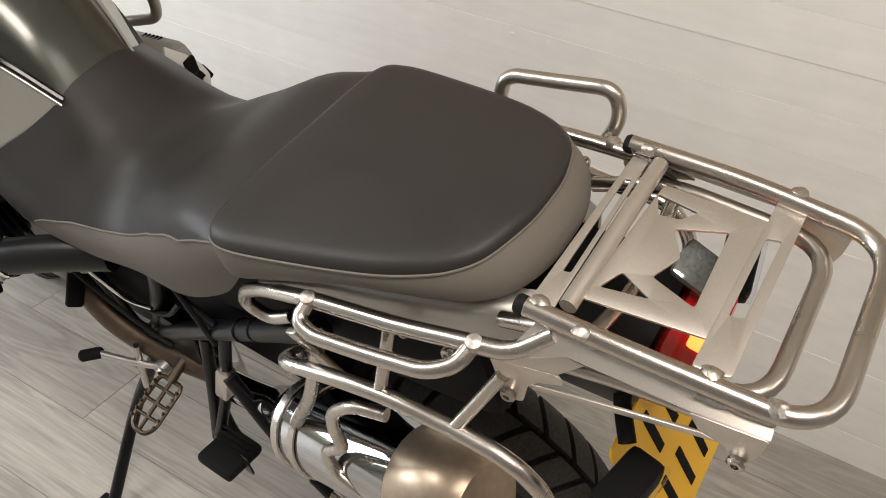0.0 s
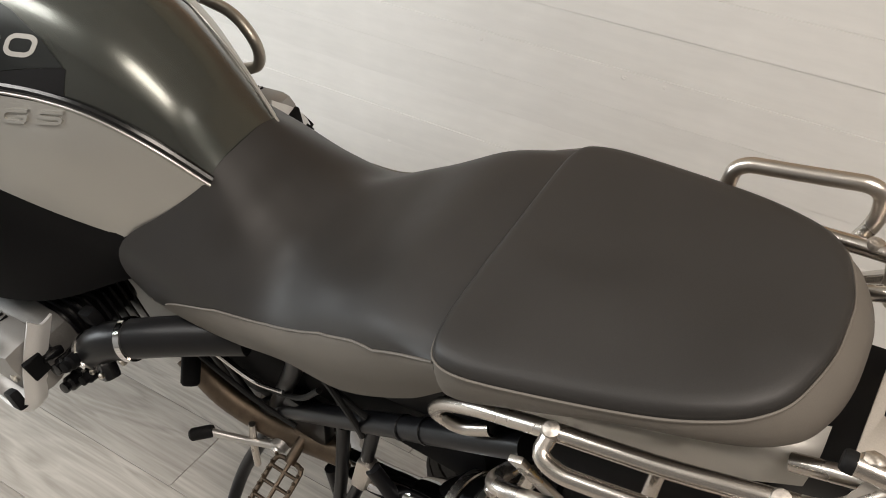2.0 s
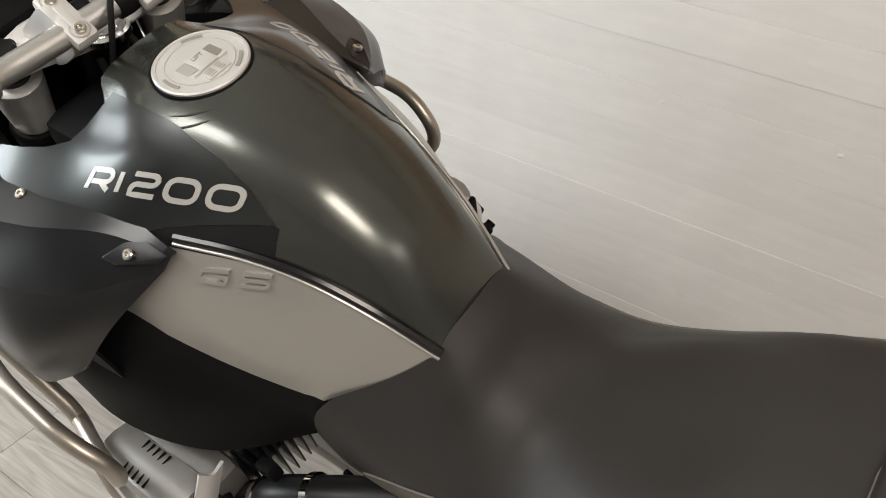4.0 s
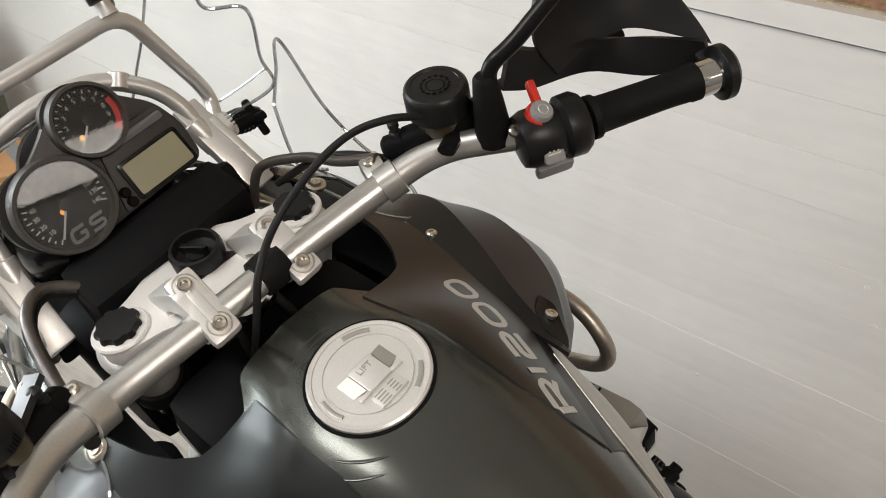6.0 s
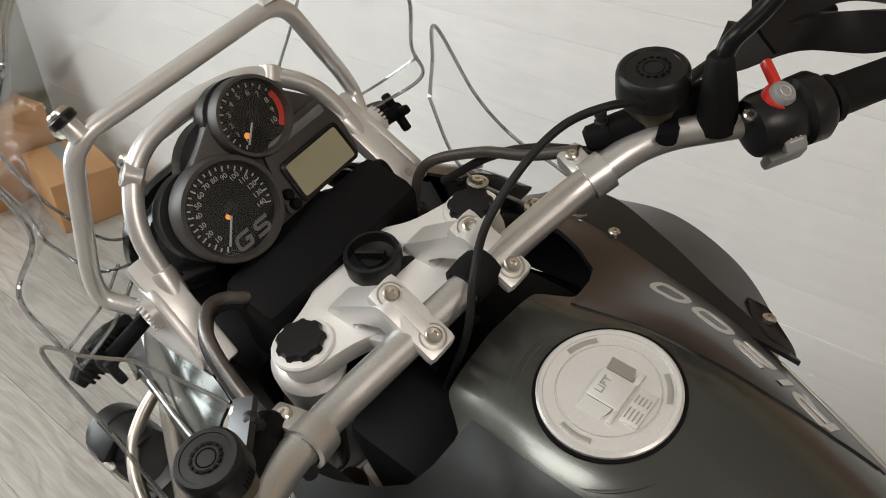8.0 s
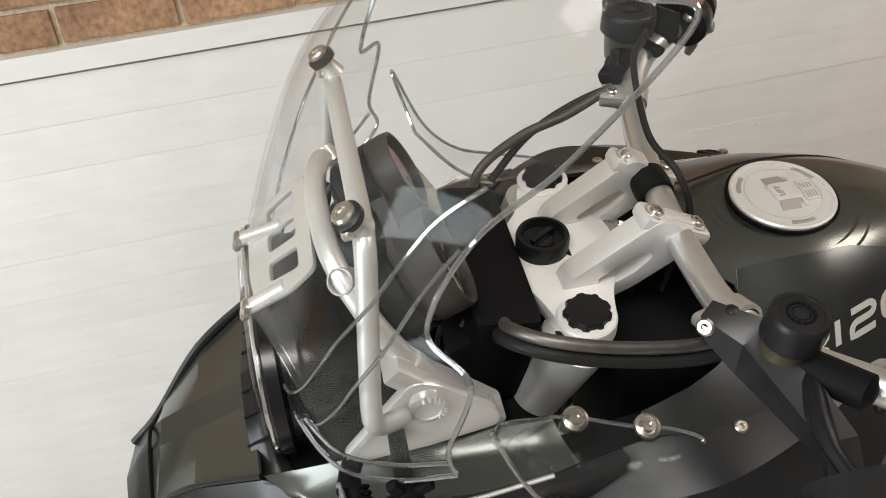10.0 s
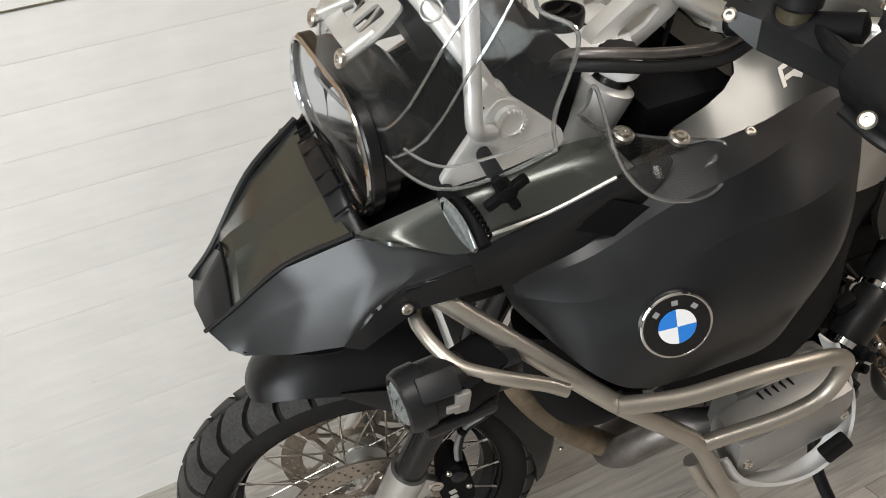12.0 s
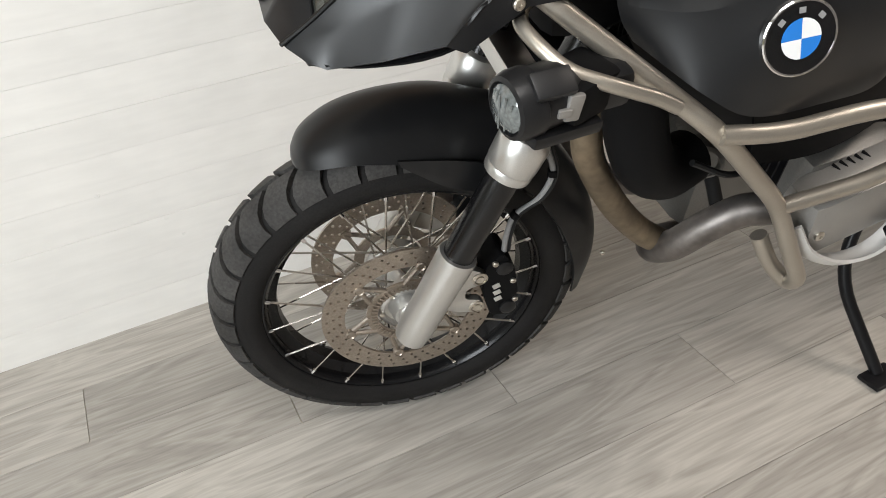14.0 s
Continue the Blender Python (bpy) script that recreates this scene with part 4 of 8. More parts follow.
for side in (-1, 1):
    rail = part("grab_rail", tube(mirror([(1.425, 0.140, 0.905), (1.385, 0.146, 0.878), (1.352, 0.150, 0.896), (1.374, 0.155, 0.944), (1.425, 0.160, 0.986), (1.503, 0.166, 1.030), (1.615, 0.158, 1.053), (1.70, 0.147, 1.072), (1.735, 0.142, 1.078), (1.765, 0.118, 1.100)], side), 0.0092, 14, 0.025), STEEL, bike, "polished stainless steel grab rail")
    part("hand_loop", tube(mirror([(1.508, 0.168, 1.032), (1.506, 0.190, 1.022), (1.53, 0.196, 1.020), (1.60, 0.192, 1.036), (1.668, 0.186, 1.052), (1.693, 0.170, 1.062), (1.698, 0.148, 1.072)], side) if side < 0 else mirror([(1.545, 0.160, 1.055), (1.548, 0.172, 1.092), (1.56, 0.176, 1.100), (1.62, 0.177, 1.112), (1.685, 0.178, 1.126), (1.695, 0.178, 1.085), (1.680, 0.160, 1.050)], side), 0.0088, 14, 0.022), STEEL, rail)
    part("pannier_frame", tube(mirror([(1.468, 0.150, 0.885), (1.452, 0.190, 0.900), (1.470, 0.200, 0.918), (1.55, 0.198, 0.952), (1.62, 0.194, 0.968), (1.70, 0.190, 0.968), (1.762, 0.192, 0.972), (1.80, 0.190, 0.930), (1.81, 0.185, 0.82)], side), 0.0095, 14, 0.03), STEEL, rail)
    part("pannier_stay", tube(mirror([(1.492, 0.170, 0.925), (1.475, 0.190, 0.830), (1.40, 0.190, 0.665), (1.352, 0.190, 0.560), (1.345, 0.188, 0.480), (1.37, 0.186, 0.420), (1.48, 0.186, 0.36)], side), 0.0095, 12, 0.04), STEEL, rail)
    part("rail_strut", tube(mirror([(1.607, 0.160, 1.045), (1.605, 0.192, 0.965)], side), 0.0075, 10), STEEL, rail)
    part("rail_strut", tube(mirror([(1.730, 0.150, 1.045), (1.695, 0.190, 0.968)], side), 0.0075, 10), STEEL, rail)
    for x, z in ((1.615, 1.030), (1.668, 1.032)):
        screw(rail, (x, 0.148 * side, z), (0, side, 0.1), 0.0075, "bolt", STEEL, 0.006)
    for p in ((1.520, 0.176, 0.985), (1.456, 0.192, 0.885)):
        screw(rail, (p[0], p[1] * side, p[2]), (-0.3, side, 0.0), 0.009, "bolt", STEEL, 0.008)
    for p in ((1.605, 0.192, 0.966), (1.695, 0.190, 0.969), (1.508, 0.167, 1.036), (1.700, 0.148, 1.076)):
        bm = bmesh.new()
        lathe(bm, (p[0], p[1] * side, p[2] - 0.004), (0, 0.2 * side, 1), [(0.0095, 0), (0.0098, 0.005), (0.0080, 0.0095), (0.002, 0.011)], 12)
        part("weld_bead", bm, WELD, rail)
    bm = bmesh.new()
    block(bm, (1.50, 0.178 * side, 0.935), (0.018, 0.008, 0.09), Euler((radians(-8 * side), radians(-28), 0)).to_matrix(), 0.002)
    part("rail_bracket", bm, STEEL, rail)

# rear subframe covers under the pillion seat
for side in (-1, 1):
    sub = part("subframe_cover", control([
        [(1.40, 0.118 * side, 1.000), (1.40, 0.146 * side, 0.990), (1.40, 0.150 * side, 0.950)],
        [(1.52, 0.110 * side, 1.044), (1.52, 0.142 * side, 1.032), (1.52, 0.144 * side, 0.985)],
        [(1.64, 0.085 * side, 1.060), (1.64, 0.116 * side, 1.046), (1.64, 0.120 * side, 1.000)],
        [(1.72, 0.050 * side, 1.052), (1.72, 0.082 * side, 1.042), (1.72, 0.088 * side, 1.000)]], 16, 8, 0.004, (0, side, 0.6)), SILVERP, bike, "silver grey cover under the pillion seat")
# tail unit, light and number plate
bm = bmesh.new()
block(bm, (1.74, 0, 0.985), (0.20, 0.17, 0.07), Euler((0, radians(-6), 0)).to_matrix(), 0.02)
tail = part("tail_fairing", bm, BLACKPL, bike, "black plastic tail")
bm = bmesh.new()
block(bm, (1.858, 0, 1.005), (0.05, 0.12, 0.07), Euler((0, radians(12), 0)).to_matrix(), 0.014)
lamp = part("tail_light", bm, REDLENS, bike, "red tail light, lit")
bm = bmesh.new()
block(bm, (1.872, -0.018, 1.036), (0.022, 0.030, 0.012), Euler((0, radians(12), 0)).to_matrix(), 0.004)
part("lit_bulb", bm, AMBER, lamp, "glowing orange bulb")
bm = bmesh.new()
block(bm, (1.846, 0.040, 1.062), (0.055, 0.045, 0.012), Euler((radians(10), radians(25), 0)).to_matrix(), 0.005)
part("tail_reflector", bm, LENSW, lamp, "clear top of the tail light")
for side in (-1, 1):
    ind = part("rear_indicator", sweep(bmesh.new(), smooth_line([(1.81, 0.05 * side, 0.985), (1.83, 0.09 * side, 0.985), (1.85, 0.12 * side, 0.975)], 6), 0.009, 10), BLACKMAT, bike, "black rear turn signal with clear lens")
    bm = bmesh.new()
    block(bm, (1.865, 0.155 * side, 0.955), (0.040, 0.085, 0.034), Euler((radians(15 * side), 0, radians(10 * side))).to_matrix(), 0.009)
    part("lamp_body", bm, BLACKMAT, ind)
    bm = bmesh.new()
    block(bm, (1.884, 0.155 * side, 0.957), (0.012, 0.078, 0.030), Euler((radians(15 * side), 0, radians(10 * side))).to_matrix(), 0.005)
    part("lens", bm, LENS, ind, "clear ribbed lens")
plate_m = Matrix.Translation((1.878, -0.015, 0.852)) @ Euler((0, radians(62), 0)).to_matrix().to_4x4()
bm = bmesh.new()
out = fillet([plate_m @ V(a, b, 0) for a, b in ((-0.095, -0.108), (-0.095, 0.108), (0.095, 0.108), (0.095, -0.108))], 0.012, 4, True)
number = part("number_plate", plate(out, plate_m.to_3x3() @ V(0, 0, 1), 0.003), YELLOW, bike, "yellow number plate with dark illegible bars")
for r, cols in ((-0.045, 3), (0.045, 4)):
    for k in range(cols):
        y = (k - (cols - 1) / 2) * 0.040
        bm = bmesh.new()
        block(bm, plate_m @ V(r, y, 0.0038), (0.060, 0.012, 0.0012), plate_m, 0.0)
        part("plate_bar", bm, BLACKMAT, number, "dark bars where characters stand")
bm = bmesh.new()
block(bm, (1.84, 0, 0.87), (0.02, 0.10, 0.24), Euler((0, radians(-20), 0)).to_matrix(), 0.008)
part("plate_holder", bm, BLACKMAT, number)

# ---- frame, engine and exhaust ----
engine = new("engine")
engine.parent = bike
engine["label"] = "silver grey flat twin engine"
bm = bmesh.new()
block(bm, (0.72, 0, 0.56), (0.36, 0.20, 0.32), None, 0.04)
part("crankcase", bm, ENGINE, engine)
bm = bmesh.new()
block(bm, (0.93, 0, 0.56), (0.26, 0.22, 0.26), None, 0.04)
part("gearbox", bm, BLACKMAT, engine)
# black block added to darken the engine space below the seat
bm = bmesh.new()
block(bm, (0.955, 0, 0.705), (0.23, 0.20, 0.14), Euler((0, radians(-6), 0)).to_matrix(), 0.03)
part("starter_cover", bm, BLACKMAT, engine, "added black block that fills the dark space above the gearbox")
bm = bmesh.new()
lathe(bm, (0.545, 0, 0.60), (-1, 0, 0), [(0.115, -0.02), (0.112, 0.02), (0.095, 0.034), (0.06, 0.040), (0.055, 0.052), (0.03, 0.056), (0.001, 0.057)], 32)
nose_cover = part("front_engine_cover", bm, ENGINE, engine)
for k in range(10):
    a = 2 * math.pi * k / 10
    bm = bmesh.new()
    rod(bm, (0.508, 0.058 * math.cos(a), 0.60 + 0.058 * math.sin(a)), (0.522, 0.108 * math.cos(a), 0.60 + 0.108 * math.sin(a)), 0.005, 8)
    part("cover_rib", bm, ENGINE, nose_cover)
    screw(nose_cover, (0.525, 0.104 * math.cos(a + 0.3), 0.60 + 0.104 * math.sin(a + 0.3)), (-1, 0, 0), 0.007, "bolt")
for side in (-1, 1):
    duct = part("cooling_duct", sweep(bmesh.new(), smooth_line([(0.285, 0.165 * side, 0.91), (0.30, 0.175 * side, 0.81), (0.335, 0.175 * side, 0.725), (0.385, 0.165 * side, 0.68), (0.44, 0.15 * side, 0.675)], 6), 0.043, 20), BLACKMAT, engine, "black plastic cooling duct")
    part("duct_wire", hose([(0.40, 0.20 * side, 0.72), (0.47, 0.21 * side, 0.68), (0.53, 0.20 * side, 0.67), (0.57, 0.19 * side, 0.70)], 0.005, 8), CABLE, duct)
    bm = bmesh.new()
    lathe(bm, (0.50, 0.13 * side, 0.64), (-0.6, 0.7 * side, 0.1), [(0.030, -0.02), (0.030, 0.02), (0.024, 0.024), (0.020, 0.014), (0.001, 0.012)], 20)
    part("side_port", bm, ENGINE, engine)
for side in (-1, 1):
    # cylinder and fins are coloured black for the shade they sit in
    bm = bmesh.new()
    lathe(bm, (0.640, 0.12 * side, 0.665), (0, side, 0), [(0.058, 0), (0.058, 0.13)], 28)
    cyl = part("cylinder", bm, FRAME, engine)
    for k in range(8):
        bm = bmesh.new()
        block(bm, (0.640, (0.135 + 0.0135 * k) * side, 0.668), (0.165, 0.0035, 0.128), None, 0.001)
        part("cooling_fin", bm, FRAME, cyl)
    bm = bmesh.new()
    block(bm, (0.625, 0.262 * side, 0.672), (0.178, 0.05, 0.130), None, 0.02)
    part("cylinder_head", bm, ENGINE, engine)
    bm = bmesh.new()
    block(bm, (0.605, 0.312 * side, 0.678), (0.205, 0.075, 0.118), Euler((0, radians(-8), 0)).to_matrix(), 0.030)
    cover = part("valve_cover", bm, CASTGREY, engine, "silver grey valve cover")
    # black bars paint in the shade of five grooves
    for k in range(5):
        bm = bmesh.new()
        block(bm, (0.572 + k * 0.0125, 0.312 * side, 0.7290 + k * 0.0018), (0.0030, 0.054, 0.005), None, 0.001)
        part("cover_groove", bm, BLACKMAT, cover)
    for x, z in ((0.525, 0.665), (0.685, 0.690)):
        screw(cover, (x, 0.348 * side, z), (0, side, 0.1), 0.008, "cover_bolt")
    lip = [(0.702, 0.285, 0.775), (0.708, 0.335, 0.715), (0.697, 0.366, 0.645), (0.650, 0.375, 0.603), (0.580, 0.372, 0.606), (0.515, 0.360, 0.645), (0.488, 0.340, 0.690)]
    mid = [(x + (x - 0.60) * 0.06, y - 0.012, z - 0.016) for x, y, z in lip]
    inner = [(x + (x - 0.60) * 0.03, y - 0.034, z - 0.018) for x, y, z in lip]
    guard = part("cylinder_guard", control([lip, mid, inner], 10, 32, 0.005, (0, 1, -1), side), ALUWHITE, engine, "pale silver plastic cylinder guard")
    bm = bmesh.new()
    block(bm, (0.672, 0.366 * side, 0.640), (0.045, 0.016, 0.034), Euler((radians(10 * side), radians(-35), 0)).to_matrix(), 0.005)
    part("guard_clip", bm, BLACKMAT, guard)
    # solid black block in place of the dark hollow of the guard's opening
    bm = bmesh.new()
    block(bm, (0.712, 0.318 * side, 0.705), (0.010, 0.030, 0.044), None, 0.003)
    part("guard_opening", bm, BLACKMAT, guard)
    # intake
    intake = part("intake_pipe", sweep(bmesh.new(), smooth_line([(0.755, 0.255 * side, 0.69), (0.80, 0.238 * side, 0.732), (0.86, 0.21 * side, 0.752), (0.93, 0.17 * side, 0.758), (1.00, 0.13 * side, 0.758)], 6), 0.031, 18), BLACKPL, engine, "black plastic intake pipe")
    for at, axis in (((0.842, 0.2185 * side, 0.747), (0.86, -0.42 * side, 0.26)), ((0.768, 0.250 * side, 0.703), (0.70, -0.28 * side, 0.62))):
        bm = bmesh.new()
        lathe(bm, at, axis, [(0.0305, -0.006), (0.0345, -0.005), (0.0345, 0.005), (0.0305, 0.006)], 24, closed=True)
        clamp = part("hose_clamp", bm, CHROME, intake, "bright steel hose clamp")
        bm = bmesh.new()
        block(bm, V(*at) + V(0, 0.030 * side, -0.020), (0.012, 0.010, 0.014), None, 0.003)
        part("clamp_screw", bm, SCREW, clamp)
    bm = bmesh.new()
    block(bm, (0.800, 0.262 * side, 0.690), (0.040, 0.028, 0.034), Euler((radians(20 * side), radians(-30), 0)).to_matrix(), 0.008)
    servo = part("throttle_sensor", bm, BLACKGLOSS, engine, "black throttle sensor with two screws")
    for dx in (-0.014, 0.014):
        screw(servo, (0.800 + dx, 0.278 * side, 0.697 + dx * 0.4), (0, side, 0.5), 0.005)
    bm = bmesh.new()
    block(bm, (0.770, 0.225 * side, 0.765), (0.034, 0.020, 0.026), Euler((0, radians(-20), 0)).to_matrix(), 0.006)
    part("injector_plug", bm, BLACKMAT, engine)
    bm = bmesh.new()
    lathe(bm, (0.725, 0.262 * side, 0.655), (0.65, -0.15 * side, 0.75), [(0.030, 0), (0.033, 0.01), (0.030, 0.02), (0.032, 0.05), (0.030, 0.06)], 18)
    part("throttle_body", bm, BLACKGLOSS, engine)
    for k, (x, y, z, r) in enumerate(((0.735, 0.285, 0.690, 0.014), (0.765, 0.280, 0.715, 0.012), (0.742, 0.295, 0.655, 0.013), (0.775, 0.275, 0.675, 0.011), (0.710, 0.285, 0.700, 0.010))):
        bm = bmesh.new()
        lathe(bm, (x, y * side, z), (0.2, side, 0.4), [(r, -0.01), (r, 0.012), (r * 0.7, 0.016), (r * 0.7, 0.024), (r * 0.2, 0.025)], 12)
        part("injector_fitting", bm, BLACKMAT if k % 2 else BLACKGLOSS, engine)
    # header pipe
    part("exhaust_header", sweep(bmesh.new(), smooth_line([(0.60, 0.26 * side, 0.625), (0.55, 0.245 * side, 0.612), (0.513, 0.222 * side, 0.598), (0.475, 0.205 * side, 0.562), (0.445, 0.18 * side, 0.505), (0.445, 0.14 * side, 0.455), (0.50, 0.09 * side, 0.40), (0.62, 0.07 * side, 0.36), (0.85, 0.07 * side, 0.34)], 7), 0.026, 18), PIPEGREY, engine, "heat-stained steel exhaust header")
part("front_pipe", sweep(bmesh.new(), smooth_line([(0.30, -0.10, 0.83), (0.268, -0.122, 0.79), (0.266, -0.13, 0.745), (0.288, -0.13, 0.687), (0.341, -0.135, 0.595), (0.400, -0.14, 0.52), (0.445, -0.155, 0.485)], 6), 0.0225, 18), PIPETAN, engine)
for a, b in (((0.45, 0, 0.80), (0.56, 0.15, 0.50)), ((0.45, 0, 0.80), (0.56, -0.15, 0.50))):
    part("front_hose", hose([a, tuple((p + q) / 2 + 0.02 for p, q in zip(a, b)), b], 0.012, 10), CABLE, engine)

mainframe = new("rear_frame")
mainframe.parent = bike
mainframe["label"] = "black painted tubular rear frame"
for side in (-1, 1):
    for pts, r in (
        ([(0.95, 0.128, 0.490), (1.20, 0.135, 0.692), (1.47, 0.140, 0.906)], 0.0165),
        ([(1.105, 0.120, 0.82), (1.075, 0.122, 0.72), (0.978, 0.126, 0.515)], 0.0145),
        ([(0.855, 0.130, 0.66), (0.890, 0.130, 0.52), (0.935, 0.130, 0.37)], 0.0085),
        ([(0.890, 0.132, 0.67), (0.915, 0.134, 0.54), (0.950, 0.134, 0.41)], 0.0060),
        ([(1.157, 0.136, 0.640), (1.145, 0.165, 0.50), (1.122, 0.196, 0.345)], 0.0110),
        ([(1.226, 0.138, 0.700), (1.192, 0.165, 0.535), (1.138, 0.200, 0.365)], 0.0105),
        ([(1.225, 0.163, 0.610), (1.321, 0.180, 0.480), (1.40, 0.186, 0.40)], 0.0120),
    ):
        part("frame_tube", tube(mirror(pts, side), r, 14, 0.04), FRAME, mainframe)
    for x, z in ((1.285, 0.760), (1.325, 0.792)):
        bm = bmesh.new()
        lathe(bm, (x, 0.1370 * side, z), (0.78, 0.014 * side, 0.62), [(0.0168, -0.004), (0.0185, -0.003), (0.0185, 0.003), (0.0168, 0.004)], 16, closed=True)
        part("tube_band", bm, FRAME, mainframe)
    bm = bmesh.new()
    block(bm, (1.04, 0.12 * side, 0.52), (0.10, 0.03, 0.16), Euler((0, radians(12), 0)).to_matrix(), 0.012)
    part("peg_carrier", bm, FRAME, mainframe)
    bm = bmesh.new()
    block(bm, (1.203, 0.164 * side, 0.575), (0.026, 0.024, 0.075), Euler((radians(12 * side), radians(12), 0)).to_matrix(), 0.005)
    part("stay_bracket", bm, STEEL, mainframe)
bm = bmesh.new()
block(bm, (1.21, 0, 0.70), (0.36, 0.21, 0.24), None, 0.03)
part("airbox", bm, BLACKMAT, mainframe)
bm = bmesh.new()
block(bm, (1.45, 0, 0.88), (0.52, 0.25, 0.13), Euler((0, radians(-13), 0)).to_matrix(), 0.03)
part("rear_mudguard", bm, BLACKMAT, mainframe)
for pts in ([(0.83, -0.16, 0.70), (0.90, -0.155, 0.62), (0.97, -0.15, 0.56), (1.04, -0.145, 0.53)], [(0.86, -0.14, 0.74), (0.93, -0.145, 0.66), (1.0, -0.14, 0.62), (1.07, -0.135, 0.64), (1.12, -0.13, 0.70)], [(1.16, -0.14, 0.78), (1.20, -0.15, 0.73), (1.21, -0.15, 0.68)], [(1.12, -0.13, 0.79), (1.17, -0.14, 0.76), (1.22, -0.14, 0.73)]):
    part("wire_loom", hose(pts, 0.005, 8), CABLE, mainframe)
part("clutch_line", hose([(0.86, -0.152, 0.72), (0.93, -0.150, 0.665), (0.99, -0.150, 0.645), (1.05, -0.145, 0.655)], 0.0035, 8), CHROME, mainframe)
part("heat_shield_pipe", sweep(bmesh.new(), smooth_line([(0.80, -0.14, 0.56), (0.88, -0.15, 0.50), (0.98, -0.14, 0.46), (1.10, -0.12, 0.45)], 6), 0.026, 14), HEADER, engine)
bm = bmesh.new()
lathe(bm, (0.855, -0.165, 0.615), (0.3, -0.6, -0.5), [(0.016, -0.02), (0.016, 0.035), (0.012, 0.04), (0.002, 0.04)], 14)
part("sensor_body", bm, BLACKMAT, engine)

# footrests
for side in (-1, 1):
    peg = part("rider_footrest", tube(mirror([(1.035, 0.14, 0.47), (1.035, 0.185, 0.455)], side), 0.010, 10), HEADER, bike, "serrated steel rider footrest")
    loop = [(1.005, 0.180, 0.452), (1.005, 0.262, 0.428), (1.020, 0.280, 0.424), (1.050, 0.280, 0.424), (1.062, 0.262, 0.428), (1.062, 0.180, 0.452)]
    part("peg_loop", tube(mirror(loop, side), 0.0045, 8, 0.015, closed=True), HEADER, peg)
    part("peg_rib", tube(mirror([(1.034, 0.18, 0.452), (1.034, 0.28, 0.424)], side), 0.004, 8), HEADER, peg)
    for k in range(3):
        y = 0.20 + k * 0.026
        part("peg_rib", tube(mirror([(1.005, y, 0.447 - k * 0.0075), (1.062, y, 0.447 - k * 0.0075)], side), 0.0035, 8), HEADER, peg)
    for k in range(7):
        for x in (1.005, 1.062):
            bm = bmesh.new()
            lathe(bm, (x, (0.182 + k * 0.0135) * side, 0.4555 - k * 0.0040), (0, 0, 1), [(0.0036, 0), (0.002, 0.006), (0.0003, 0.0065)], 6)
            part("peg_tooth", bm, HEADER, peg)
    pas = part("pillion_footrest", tube(mirror([(1.125, 0.19, 0.37), (1.165, 0.205, 0.392)], side), 0.012, 10), FRAME, bike, "black rubber pillion footrest")
    bm = bmesh.new()
    block(bm, (1.200, 0.222 * side, 0.404), (0.078, 0.085, 0.024), Euler((radians(18 * side), radians(4), 0)).to_matrix(), 0.008)
    part("rubber_pad", bm, RUBBER, pas)
    for k in range(7):
        bm = bmesh.new()
        block(bm, (1.200, (0.193 + k * 0.0095) * side, 0.426 - 0.0031 * k), (0.066, 0.004, 0.005), Euler((radians(18 * side), radians(4), 0)).to_matrix(), 0.001)
        part("pad_rib", bm, RUBBER, pas)
for side in (-1, 1):
    wing = [V(1.150, 0.205 * side, 0.372), V(1.245, 0.222 * side, 0.425), V(1.262, 0.230 * side, 0.395), V(1.225, 0.222 * side, 0.352), V(1.150, 0.208 * side, 0.330), V(1.125, 0.200 * side, 0.345)]
    part("heel_plate", plate(fillet(wing, 0.010, 3, True), (0, -side, 0.3), 0.004, (), 0.001), FRAME, mainframe, "black steel heel plate")
shift = part("gear_lever", tube([(0.998, -0.168, 0.452), (0.945, -0.190, 0.458), (0.888, -0.215, 0.478)], 0.007, 10, 0.02), ALU, bike, "aluminium gear lever with black rubber tip")
bm = bmesh.new()
lathe(bm, (0.888, -0.213, 0.478), (-0.75, -0.65, -0.05), [(0.010, -0.004), (0.0115, 0), (0.0115, 0.034), (0.008, 0.038), (0.001, 0.039)], 12)
part("lever_tip", bm, RUBBER, shift)
bm = bmesh.new()
lathe(bm, (0.998, -0.158, 0.452), (0, -1, 0), [(0.016, 0), (0.016, 0.016), (0.009, 0.018), (0.008, 0.024), (0.001, 0.025)], 14)
part("lever_pivot", bm, ALU, shift)
stand_top, stand_foot = V(0.955, -0.150, 0.44), M_INV @ V(0.885, -0.268, 0.012)
stand = part("side_stand", tube([stand_top, V(0.878, -0.216, 0.272), stand_foot], 0.0125, 12, 0.08), FRAME, bike, "black side stand folded out to the floor")
bm = bmesh.new()
block(bm, stand_foot + (M_INV.to_3x3() @ V(0, -0.01, -0.004)), (0.075, 0.05, 0.010), M_INV.to_3x3(), 0.004)
part("stand_foot", bm, FRAME, stand)
part("stand_spring", hose([(0.955, -0.172, 0.50), (0.95, -0.185, 0.44), (0.955, -0.20, 0.39)], 0.0065, 8), STEEL, stand)
cs = part("centre_stand", tube([(1.08, -0.14, 0.40), (1.10, -0.16, 0.30), (1.13, -0.17, 0.26)], 0.013, 10), FRAME, bike, "black folded centre stand")

